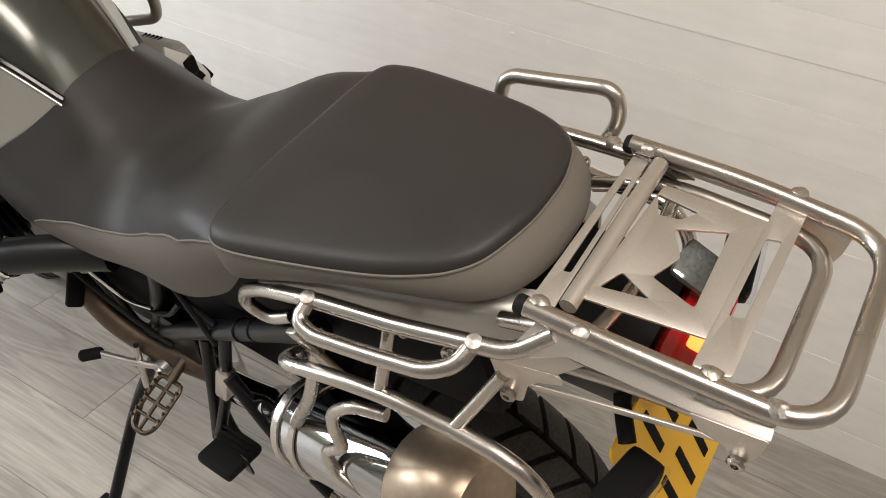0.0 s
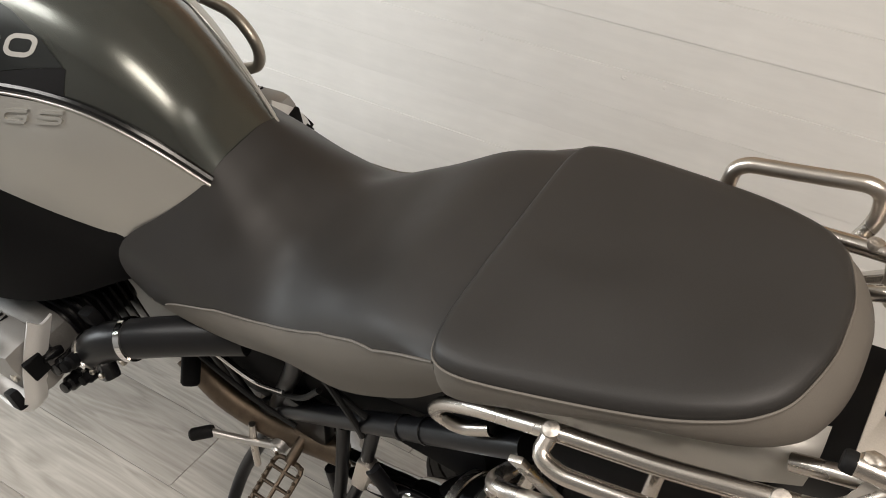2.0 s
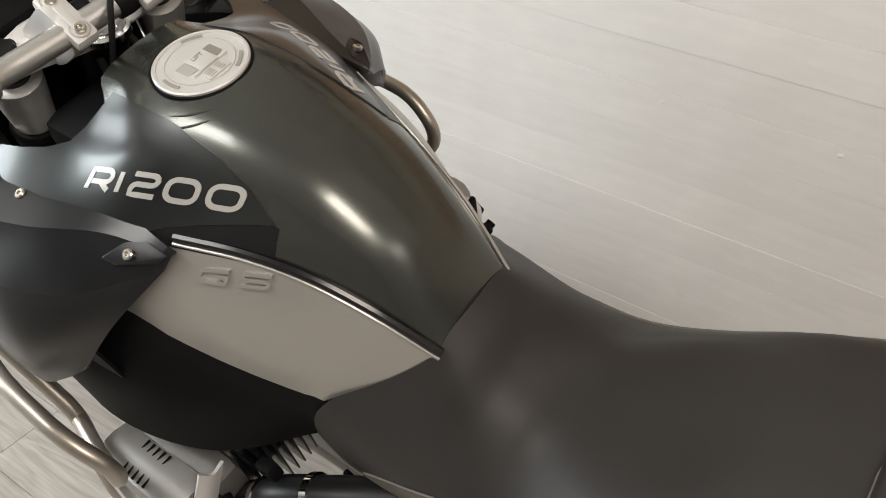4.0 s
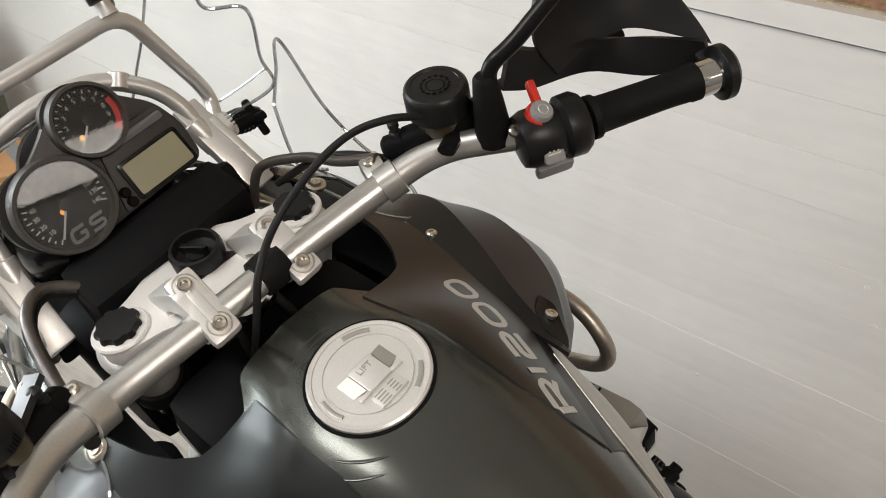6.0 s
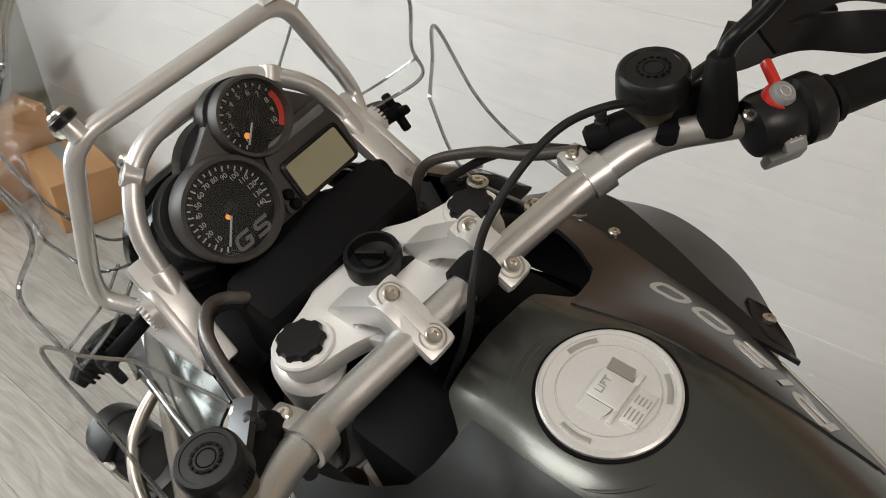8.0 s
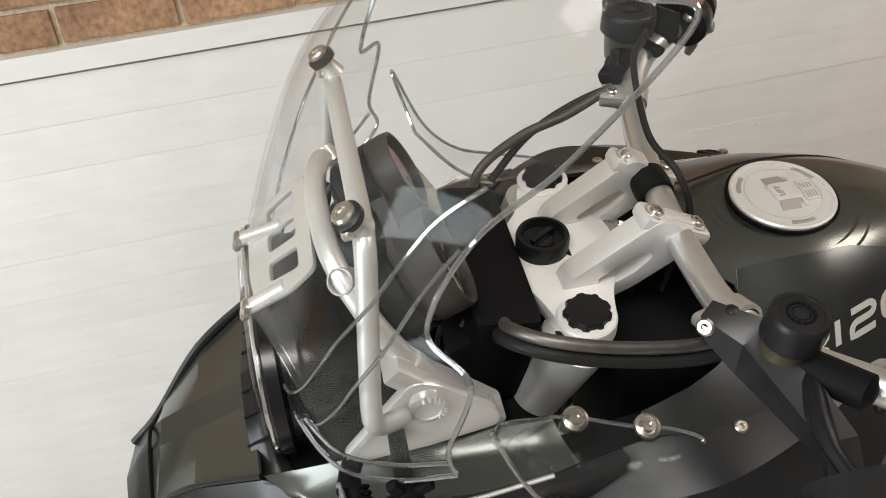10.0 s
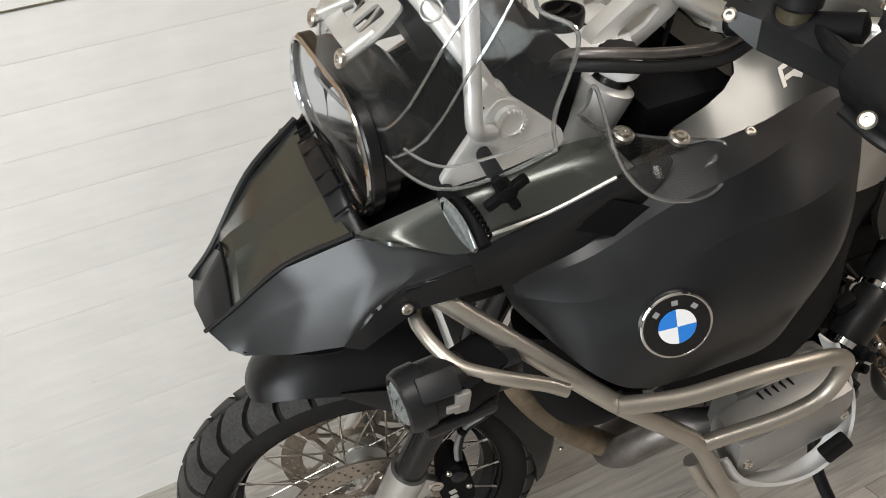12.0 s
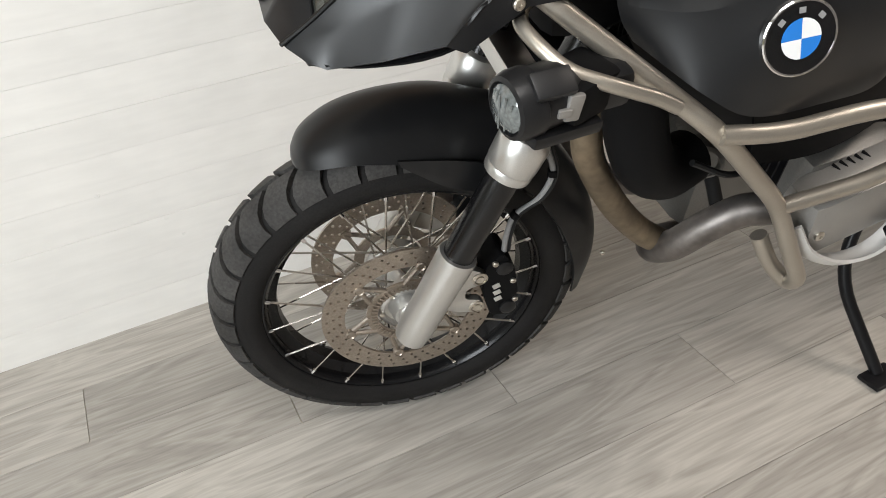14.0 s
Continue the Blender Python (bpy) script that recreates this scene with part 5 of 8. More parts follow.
# muffler
muf_a, muf_d = V(1.346, -0.151, 0.588), V(0.36, -0.02, 0.145).normalized()
bm = bmesh.new()
lathe(bm, muf_a, muf_d, [(0.030, -0.05), (0.045, 0.0), (0.066, 0.03), (0.072, 0.06), (0.072, 0.29), (0.073, 0.291)], 36)
muffler = part("muffler", bm, DARKCHROME, bike, "polished steel muffler with a satin end cap")
bm = bmesh.new()
lathe(bm, muf_a, muf_d, [(0.0735, 0.285), (0.0765, 0.29), (0.0765, 0.345), (0.072, 0.380), (0.058, 0.398), (0.030, 0.402), (0.001, 0.402)], 36)
endcap = part("end_cap", bm, MUFFLER, muffler, "satin bronze-tinted end cap")
bm = bmesh.new()
c = muf_a + muf_d * 0.335 + V(0.004, -0.062, 0.038)
lathe(bm, c, (0.1, -0.85, 0.5), [(0.020, -0.004), (0.020, 0.003), (0.016, 0.002), (0.009, -0.002), (0.008, 0.004), (0.004, 0.006), (0.001, 0.006)], 18)
part("cap_bolt", bm, HEADER, endcap)
part("tail_pipe", sweep(bmesh.new(), [muf_a + muf_d * 0.38 + V(0, 0, -0.03), muf_a + muf_d * 0.435 + V(0, 0, -0.03)], 0.022, 16), HEADER, endcap)
part("link_pipe", sweep(bmesh.new(), smooth_line([(1.0, -0.05, 0.36), (1.10, -0.10, 0.42), (1.18, -0.14, 0.50), tuple(muf_a)], 6), 0.027, 14), DARKCHROME, muffler)
for off in (0.05, 0.09):
    bm = bmesh.new()
    lathe(bm, muf_a + muf_d * off, muf_d, [(0.073, -0.008), (0.0755, -0.007), (0.0755, 0.007), (0.073, 0.008)], 32, closed=True)
    part("muffler_band", bm, STEEL, muffler)
part("muffler_stay", hose([(1.60, -0.188, 0.898), (1.556, -0.196, 0.888), (1.524, -0.203, 0.850), (1.522, -0.208, 0.808), (1.528, -0.212, 0.778), (1.498, -0.216, 0.738), (1.512, -0.222, 0.700), (1.56, -0.226, 0.690)], 0.0085, 12), STEEL, muffler)

# ---- wheels ----
def wheel_parts(root, m, radius, width, rim_r, discs, spokes, tread=True):
    """A spoked wheel about the y axis of the pose m, in the bike's frame."""
    r0 = m.to_3x3()

    def tr(bm):
        bmesh.ops.transform(bm, matrix=m, verts=bm.verts)
        return bm
    half = width / 2
    prof = []
    for k in range(15):
        a = radians(-105 + 210 * k / 14)
        prof.append((radius - half * 0.92 + half * 0.92 * math.cos(a) - (0.006 if tread else 0), half * math.sin(a)))
    prof = [(rim_r, prof[0][1] * 0.82)] + prof + [(rim_r, prof[-1][1] * 0.82)]
    bm = bmesh.new()
    lathe(bm, (0, 0, 0), (0, 1, 0), prof, 72, closed=True)
    tyre = part("tyre", tr(bm), TYRE, root, "black adventure tyre with chunky tread")
    if tread:
        n = 34
        for i in range(n):
            for side in (-1, 1):
                bm = bmesh.new()
                a0 = 2 * math.pi * (i + (0.5 if side > 0 else 0)) / n
                step = 2 * math.pi / n * 0.80
                grid = []
                for p in range(4):
                    row = []
                    for q in range(6):
                        w = radians(4 + 72 * q / 5)
                        slant = 0.10 * (q / 5) + (0.06 * math.sin(q / 5 * math.pi) * (1 if p in (1, 2) else 0.6))
                        aa = a0 + step * p / 3 + slant
                        rr = radius - half * 0.92 + half * 0.92 * math.cos(w) + 0.0040
                        row.append(V(rr * math.cos(aa), side * half * math.sin(w), rr * math.sin(aa)))
                    grid.append(row)
                mid = grid[1][2]
                sheet(bm, grid, 0.011, (mid.x, mid.y * 4, mid.z))
                part("tread_block", tr(bm), TREAD, tyre, angle=25)
    bm = bmesh.new()
    lathe(bm, (0, 0, 0), (0, 1, 0), [(rim_r + 0.008, -half * 0.72), (rim_r - 0.004, -half * 0.78), (rim_r - 0.010, -half * 0.66), (rim_r - 0.012, -half * 0.4), (rim_r - 0.028, -half * 0.2), (rim_r - 0.030, half * 0.2), (rim_r - 0.012, half * 0.4), (rim_r - 0.010, half * 0.66), (rim_r - 0.004, half * 0.78), (rim_r + 0.008, half * 0.72)], 72, closed=True)
    rim = part("rim", tr(bm), RIM, root, "gloss black spoked rim")
    bm = bmesh.new()
    lathe(bm, (0, 0, 0), (0, 1, 0), [(0.012, -0.062), (0.030, -0.060), (0.036, -0.052), (0.036, -0.046), (0.050, -0.044), (0.050, -0.036), (0.030, -0.030), (0.026, 0.0), (0.030, 0.030), (0.050, 0.036), (0.050, 0.044), (0.036, 0.046), (0.036, 0.052), (0.030, 0.060), (0.012, 0.062)], 32)
    part("hub", tr(bm), ALU, root, "satin aluminium hub")
    for i in range(spokes):
        side = 1 if i % 2 else -1
        cross = 1 if (i // 2) % 2 else -1
        a = 2 * math.pi * (i + 0.5) / spokes
        b = a + cross * radians(38)
        hubp = V(0.049 * math.cos(b), side * 0.040, 0.049 * math.sin(b))
        rimp = V((rim_r - 0.006) * math.cos(a), side * half * 0.70, (rim_r - 0.006) * math.sin(a))
        bm = bmesh.new()
        rod(bm, hubp, rimp, 0.0019, 6)
        sp = part("spoke", tr(bm), STEEL, root)
        bm = bmesh.new()
        d = (rimp - hubp).normalized()
        rod(bm, rimp - d * 0.008, rimp + d * 0.004, 0.0036, 6)
        part("nipple", tr(bm), CHROME, sp)
    for side in discs:
        y = side * 0.068
        bm = bmesh.new()
        n = 72
        def ring(r, k, ph=0.0):
            return [V(r * math.cos(2 * math.pi * j / k + ph), y, r * math.sin(2 * math.pi * j / k + ph)) for j in range(k)]
        holes = [ring(0.113, 60)]
        for j in range(36):
            for rr, ph in ((0.1215, 0.0), (0.1325, 0.05), (0.1435, 0.10)):
                a = 2 * math.pi * j / 36 + ph
                c = V(rr * math.cos(a), y, rr * math.sin(a))
                holes.append([c + V(0.0030 * math.cos(q * math.pi / 3), 0, 0.0030 * math.sin(q * math.pi / 3)) for q in range(6)])
        disc = part("brake_disc", tr(plate(ring(0.1525, n), (0, side, 0), 0.0045, holes)), DISC, root, "drilled steel brake disc")
        bm = bmesh.new()
        lathe(bm, (0, y - side * 0.002, 0), (0, side, 0), [(0.055, 0), (0.0745, 0), (0.0745, 0.004), (0.055, 0.004)], 48, closed=True)
        carrier_ring = part("disc_carrier", tr(bm), DISC, disc)
        for j in range(6):
            a = 2 * math.pi * j / 6 + 0.3
            bm = bmesh.new()
            for sgn in (-1, 1):
                rod(bm, V(0.070 * math.cos(a + sgn * 0.30), y, 0.070 * math.sin(a + sgn * 0.30)), V(0.114 * math.cos(a), y, 0.114 * math.sin(a)), 0.0045, 8)
            part("carrier_arm", tr(bm), DISC, disc)
            bm = bmesh.new()
            lathe(bm, (0.111 * math.cos(a), y, 0.111 * math.sin(a)), (0, side, 0), [(0.010, -0.003), (0.010, 0.006), (0.0075, 0.0075), (0.006, 0.0055), (0.001, 0.0055)], 14)
            part("disc_button", tr(bm), DISC, disc)
        bm = bmesh.new()
        for j in range(48):
            a = 2 * math.pi * j / 48
            block(bm, (0.062 * math.cos(a), y + side * 0.005, 0.062 * math.sin(a)), (0.010, 0.002, 0.0035), Euler((0, -a, 0)).to_matrix())
        part("sensor_ring", tr(bm), DISC, disc)
        bm = bmesh.new()
        lathe(bm, (0, side * 0.040, 0), (0, side, 0), [(0.052, 0.0), (0.0545, 0.016), (0.050, 0.022), (0.043, 0.024), (0.041, 0.016), (0.032, 0.014), (0.030, 0.030), (0.026, 0.040), (0.018, 0.042)], 40)
        cup = part("hub_cup", tr(bm), ALU, disc, "turned aluminium hub face")
        for j in range(6):
            a = 2 * math.pi * j / 6 + 0.1
            bm = bmesh.new()
            lathe(bm, (0.0465 * math.cos(a), side * 0.0625, 0.0465 * math.sin(a)), (0, side, 0), [(0.0048, 0), (0.0048, 0.004), (0.003, 0.005), (0.0005, 0.005)], 10)
            part("hub_bolt", tr(bm), SCREW, cup)


wheel_c = M_INV @ V(0.050, 0.133, 0.331)
ws, wl = radians(12.5), radians(12.0)
wheel_n = (M_INV.to_3x3() @ V(math.sin(ws), math.cos(ws) * math.cos(wl), math.cos(ws) * math.sin(wl))).normalized()
fwd = V(-1, 0, 0)
fwd = (fwd - wheel_n * fwd.dot(wheel_n)).normalized()
wheel_u = (-fwd).cross(wheel_n).normalized()
# columns: back, axle to the right, up
M_WHEEL = Matrix.Translation(wheel_c) @ Matrix((-fwd, wheel_n, wheel_u)).transposed().to_4x4() @ Matrix.Scale(1.02, 4)
front_wheel = new("front_wheel")
front_wheel.parent = bike
front_wheel["label"] = "spoked front wheel with twin brake discs"
wheel_parts(front_wheel, M_WHEEL, 0.331, 0.112, 0.250, (-1, 1), 40)
rear_wheel = new("rear_wheel")
rear_wheel.parent = bike
rear_wheel["label"] = "rear wheel with wide dark tyre"
wheel_parts(rear_wheel, Matrix.Translation((1.53, 0, 0.335)), 0.325, 0.15, 0.225, (), 20)


def wp(x, y, z):
    """A place in the front wheel's frame."""
    return M_WHEEL @ V(x, y, z)


# ---- fork ----
fork = new("front_fork")
fork.parent = bike
fork["label"] = "telescopic front fork with silver sliders and black tubes"
CAPS = {-1: V(0.397, -0.097, 1.205), 1: V(0.415, 0.110, 1.193)}
for side in (-1, 1):
    foot = wp(0.003, side * 0.114, 0.006)
    top = CAPS[side]
    d = (top - foot).normalized()
    L0 = (top - foot).length
    bm = bmesh.new()
    lathe(bm, foot - d * 0.030, d, [(0.022, 0.0), (0.029, 0.006), (0.0315, 0.03), (0.0315, 0.10), (0.0335, 0.208), (0.0325, 0.215), (0.0265, 0.216)], 28)
    slider = part("fork_slider", bm, ALU, fork, "satin silver fork slider")
    bm = bmesh.new()
    lathe(bm, foot, d, [(0.0262, 0.17), (0.0262, 0.40), (0.0225, 0.41), (0.0225, 0.60)], 28)
    part("fork_tube", bm, BLACKGLOSS, fork, "gloss black fork tube")
    bm = bmesh.new()
    lathe(bm, foot, d, [(0.0262, 0.358), (0.0360, 0.360), (0.0372, 0.366), (0.0372, 0.372), (0.0362, 0.375), (0.0385, 0.380), (0.0395, 0.420), (0.034, 0.432), (0.022, 0.436)], 32)
    part("fork_collar", bm, ALU, fork, "silver fork collar")
    bm = bmesh.new()
    lathe(bm, foot, d, [(0.0228, 0.60), (0.0228, L0 - 0.012)], 24)
    part("upper_tube", bm, BLACKGLOSS, fork)
    bm = bmesh.new()
    lathe(bm, foot, d, [(0.026, L0 - 0.10), (0.027, L0 - 0.035), (0.024, L0 - 0.030)], 24)
    part("tube_sleeve", bm, ALU, fork)
    bm = bmesh.new()
    lathe(bm, foot - d * 0.004, -wheel_n if side < 0 else wheel_n, [(0.015, -0.03), (0.013, 0.026), (0.0085, 0.028), (0.0075, 0.020), (0.001, 0.020)], 18)
    part("axle_clamp", bm, ALU, slider)
    bm = bmesh.new()
    rod(bm, foot, wp(0, side * 0.055, 0.0), 0.020, 20)
    part("axle_spacer", bm, ALU, fork)
    # cast lugs that carry the brake caliper
    lug = [(0.045, 0.150), (0.080, 0.132), (0.116, 0.110), (0.130, 0.095), (0.118, 0.079), (0.092, 0.072), (0.090, 0.050), (0.116, 0.042), (0.126, 0.026), (0.112, 0.011), (0.082, 0.018), (0.030, 0.045)]
    part("caliper_lug", plate(fillet([wp(x, side * 0.112, z) for x, z in lug], 0.008, 3, True), wheel_n * -side, 0.016, (), 0.003), ALU, slider, "cast silver caliper lugs")
    cal_line = [(0.120, 0.068), (0.126, 0.122), (0.155, 0.145), (0.176, 0.104), (0.184, 0.050), (0.174, -0.012), (0.136, -0.006), (0.128, 0.030)]
    cal = part("brake_caliper", plate(fillet([wp(x, side * 0.112, z) for x, z in cal_line], 0.010, 3, True), wheel_n * -side, 0.058, (), 0.005), BLACKMAT, fork, "black four-piston brake caliper")
    for x, z in ((0.156, 0.112), (0.166, 0.012)):
        bm = bmesh.new()
        lathe(bm, wp(x, side * 0.113, z), wheel_n * side, [(0.015, -0.006), (0.015, 0.003), (0.011, 0.006), (0.003, 0.007)], 16)
        part("piston_cover", bm, BLACKPL, cal)
    for x, z in ((0.172, 0.078), (0.178, 0.030), (0.140, 0.125)):
        screw(cal, wp(x, side * 0.114, z), wheel_n * side, 0.0055, "caliper_screw")
    for k in range(3):
        bm = bmesh.new()
        block(bm, wp(0.143 + 0.002 * k, side * 0.1145, 0.072 - 0.016 * k), (0.013, 0.0015, 0.010), M_WHEEL.to_3x3() @ Euler((0, radians(-22), 0)).to_matrix(), 0.0004)
        part("caliper_mark", bm, DECAL, cal, "pale block where a maker's mark stands")
    for x, z in ((0.115, 0.094), (0.110, 0.026)):
        bm = bmesh.new()
        lathe(bm, wp(x, side * 0.110, z), wheel_n * side, [(0.014, -0.010), (0.014, 0.003), (0.010, 0.005), (0.0088, 0.001), (0.0075, 0.001), (0.0070, 0.005), (0.001, 0.005)], 18)
        part("caliper_bolt", bm, SCREW, cal)
    line = [wp(0.158, side * 0.100, 0.140), wp(0.158, side * 0.108, 0.185), wp(0.171, side * 0.104, 0.218), wp(0.206, side * 0.110, 0.252), wp(0.222, side * 0.112, 0.300), wp(0.208, side * 0.112, 0.355), wp(0.20, side * 0.105, 0.43)]
    bh = part("brake_hose", hose(line, 0.0050, 10), GREYPL, fork, "pale grey sheathed brake hose")
    part("sensor_wire", hose([p + wheel_n * (0.006 * side) + V(0.006, 0, 0.004) for p in line], 0.0028, 8), CABLE, fork)
    for i in (2, 4):
        bm = bmesh.new()
        lathe(bm, line[i], line[i + 1] - line[i - 1], [(0.0052, -0.006), (0.0088, -0.005), (0.0088, 0.005), (0.0052, 0.006)], 12, closed=True)
        part("hose_clip", bm, BLACKMAT, bh)
    # ring and rubber boot under the top clamp
    bm = bmesh.new()
    lathe(bm, foot, d, [(0.0235, L0 - 0.155), (0.033, L0 - 0.150), (0.034, L0 - 0.128), (0.030, L0 - 0.122), (0.0235, L0 - 0.12)], 24)
    part("fork_boot", bm, RUBBER, fork)
    bm = bmesh.new()
    lathe(bm, foot, d, [(0.024, L0 - 0.118), (0.027, L0 - 0.116), (0.033, L0 - 0.045), (0.034, L0 - 0.024), (0.026, L0 - 0.020)], 28)
    part("clamp_cup", bm, HOOPS, fork, "tapered silver clamp cup")
bm = bmesh.new()
a = CAPS[-1] * 0.40 + wp(0.003, -0.114, 0.006) * 0.60
b = CAPS[1] * 0.40 + wp(0.003, 0.114, 0.006) * 0.60
d = (CAPS[-1] - wp(0.003, -0.114, 0.006)).normalized()
m3 = Matrix((V(-d.z, 0, d.x) * -1, (b - a).normalized(), d)).transposed()
block(bm, (a + b) / 2 + d * 0.10, (0.070, 0.26, 0.026), m3, 0.009)
part("lower_bridge", bm, ALU, fork, "silver lower fork bridge")

# mudguard over the front wheel: angles from the rear, over the top, to the front
def guard_rows(table):
    rows = []
    for ang, rad, hw, dr in table:
        row = []
        for k in range(7):
            f = -1 + 2 * k / 6
            rr = rad - dr * abs(f) ** 2.4
            row.append(wp(rr * math.cos(radians(ang)), f * hw, rr * math.sin(radians(ang))))
        rows.append(row)
    return rows


guard = part("front_mudguard", control(guard_rows(((115.5, 0.352, 0.014, 0.004), (114, 0.364, 0.036, 0.012), (110, 0.380, 0.060, 0.026), (102, 0.393, 0.078, 0.040), (92, 0.401, 0.086, 0.060), (80, 0.406, 0.088, 0.075), (66, 0.404, 0.086, 0.080))), 36, 30, 0.004, wheel_u), BLACKPL, bike, "satin black front mudguard")
part("mudguard_rear", control(guard_rows(((70, 0.400, 0.078, 0.075), (55, 0.388, 0.074, 0.075), (38, 0.376, 0.070, 0.075), (20, 0.368, 0.068, 0.070), (4, 0.362, 0.064, 0.055), (-12, 0.354, 0.045, 0.03))), 30, 24, 0.004, V(1, 0, 0.5)), BLACKPL, guard)
for side in (-1, 1):
    part("mudguard_wing", control([[wp(-0.005, side * 0.0865, 0.346), wp(0.07, side * 0.096, 0.340), wp(0.13, side * 0.092, 0.320)], [wp(-0.002, side * 0.0875, 0.340), wp(0.07, side * 0.100, 0.312), wp(0.14, side * 0.095, 0.290)], [wp(0.0, side * 0.0880, 0.335), wp(0.07, side * 0.098, 0.290), wp(0.14, side * 0.094, 0.265)]], 10, 12, 0.004, wheel_n * side), BLACKPL, guard)
    screw(guard, wp(0.355, side * 0.066, 0.05), wheel_n * side, 0.005)

# ---- fork bridge and handlebar ----
zb = 1.205
bridge_out = [(0.372, -0.104), (0.362, -0.062), (0.345, -0.030), (0.347, 0.040), (0.372, 0.066), (0.388, 0.118), (0.412, 0.136), (0.440, 0.118), (0.445, 0.060), (0.462, 0.020), (0.455, -0.030), (0.432, -0.070), (0.424, -0.112), (0.398, -0.126)]


def bz(x, y, z=0.0):
    return V(x, y, zb + 0.004 + z - (y * 0.05))


bridge = part("fork_bridge", plate(fillet([bz(x, y) for x, y in bridge_out], 0.02, 4, True), (0, 0.05, 1), -0.020, (), 0.003), WHITECAST, bike, "white silver cast fork bridge")
for side in (-1, 1):
    c = CAPS[side]
    bm = bmesh.new()
    lathe(bm, V(c.x, c.y, bz(c.x, c.y).z - 0.002), (0, 0.05, 1), [(0.028, 0.0), (0.0285, 0.004), (0.027, 0.006), (0.022, 0.007)], 24)
    part("cap_rim", bm, WHITECAST, bridge)
    bm = bmesh.new()
    n = 48
    lathe(bm, V(c.x, c.y, bz(c.x, c.y).z + 0.003), (0, 0.05, 1), [(0.0215, 0), (0.0215, 0.006), (0.020, 0.0085), (0.003, 0.009)], n)
    for v in bm.verts:
        q = v.co - V(c.x, c.y, v.co.z)
        k = 1 + 0.05 * math.copysign(1, math.sin(9 * math.atan2(q.y, q.x))) * (1 if q.length > 0.012 else 0)
        v.co = V(c.x + q.x * k, c.y + q.y * k, v.co.z)
    part("fork_cap", bm, BLACKPL, bridge, "black scalloped fork top cap")
bm = bmesh.new()
lathe(bm, bz(0.384, 0.006, -0.003), (0.05, 0.05, 1), [(0.027, 0.0), (0.0275, 0.018), (0.026, 0.022), (0.0225, 0.0225), (0.0215, 0.012), (0.012, 0.010), (0.011, 0.014), (0.001, 0.014)], 32)
lock = part("ignition_lock", bm, BLACKPL, bridge, "black ignition lock")
bm = bmesh.new()
block(bm, bz(0.384, 0.006, 0.014), (0.030, 0.006, 0.012), Euler((0, 0, radians(30))).to_matrix(), 0.002)
part("lock_slot", bm, BLACKGLOSS, lock)
bm = bmesh.new()
lathe(bm, bz(0.458, 0.004, -0.012), (0, 0.05, 1), [(0.030, 0.0), (0.030, 0.008), (0.026, 0.010), (0.024, 0.007), (0.015, 0.007), (0.014, 0.009), (0.001, 0.009)], 28)
part("stem_nut", bm, CHROME, bridge, "chromed steering stem nut")

BAR_C = V(0.500, 0.0, 1.250)
GRIP = {1: (V(0.645, 0.270, 1.287), V(0.716, 0.389, 1.285)), -1: (V(0.592, -0.300, 1.290), V(0.648, -0.452, 1.284))}
BEND = {1: [V(0.507, 0.05, 1.251), V(0.525, 0.145, 1.259), V(0.553, 0.205, 1.276)], -1: [V(0.499, -0.05, 1.250), V(0.497, -0.15, 1.256), V(0.514, -0.215, 1.274)]}
line = [GRIP[-1][1], GRIP[-1][0]] + BEND[-1][::-1] + BEND[1] + [GRIP[1][0], GRIP[1][1]]
bar = part("handlebar", tube(line, 0.0140, 18, 0.06, steps=8), ALU, bike, "satin aluminium handlebar turned slightly to the right")
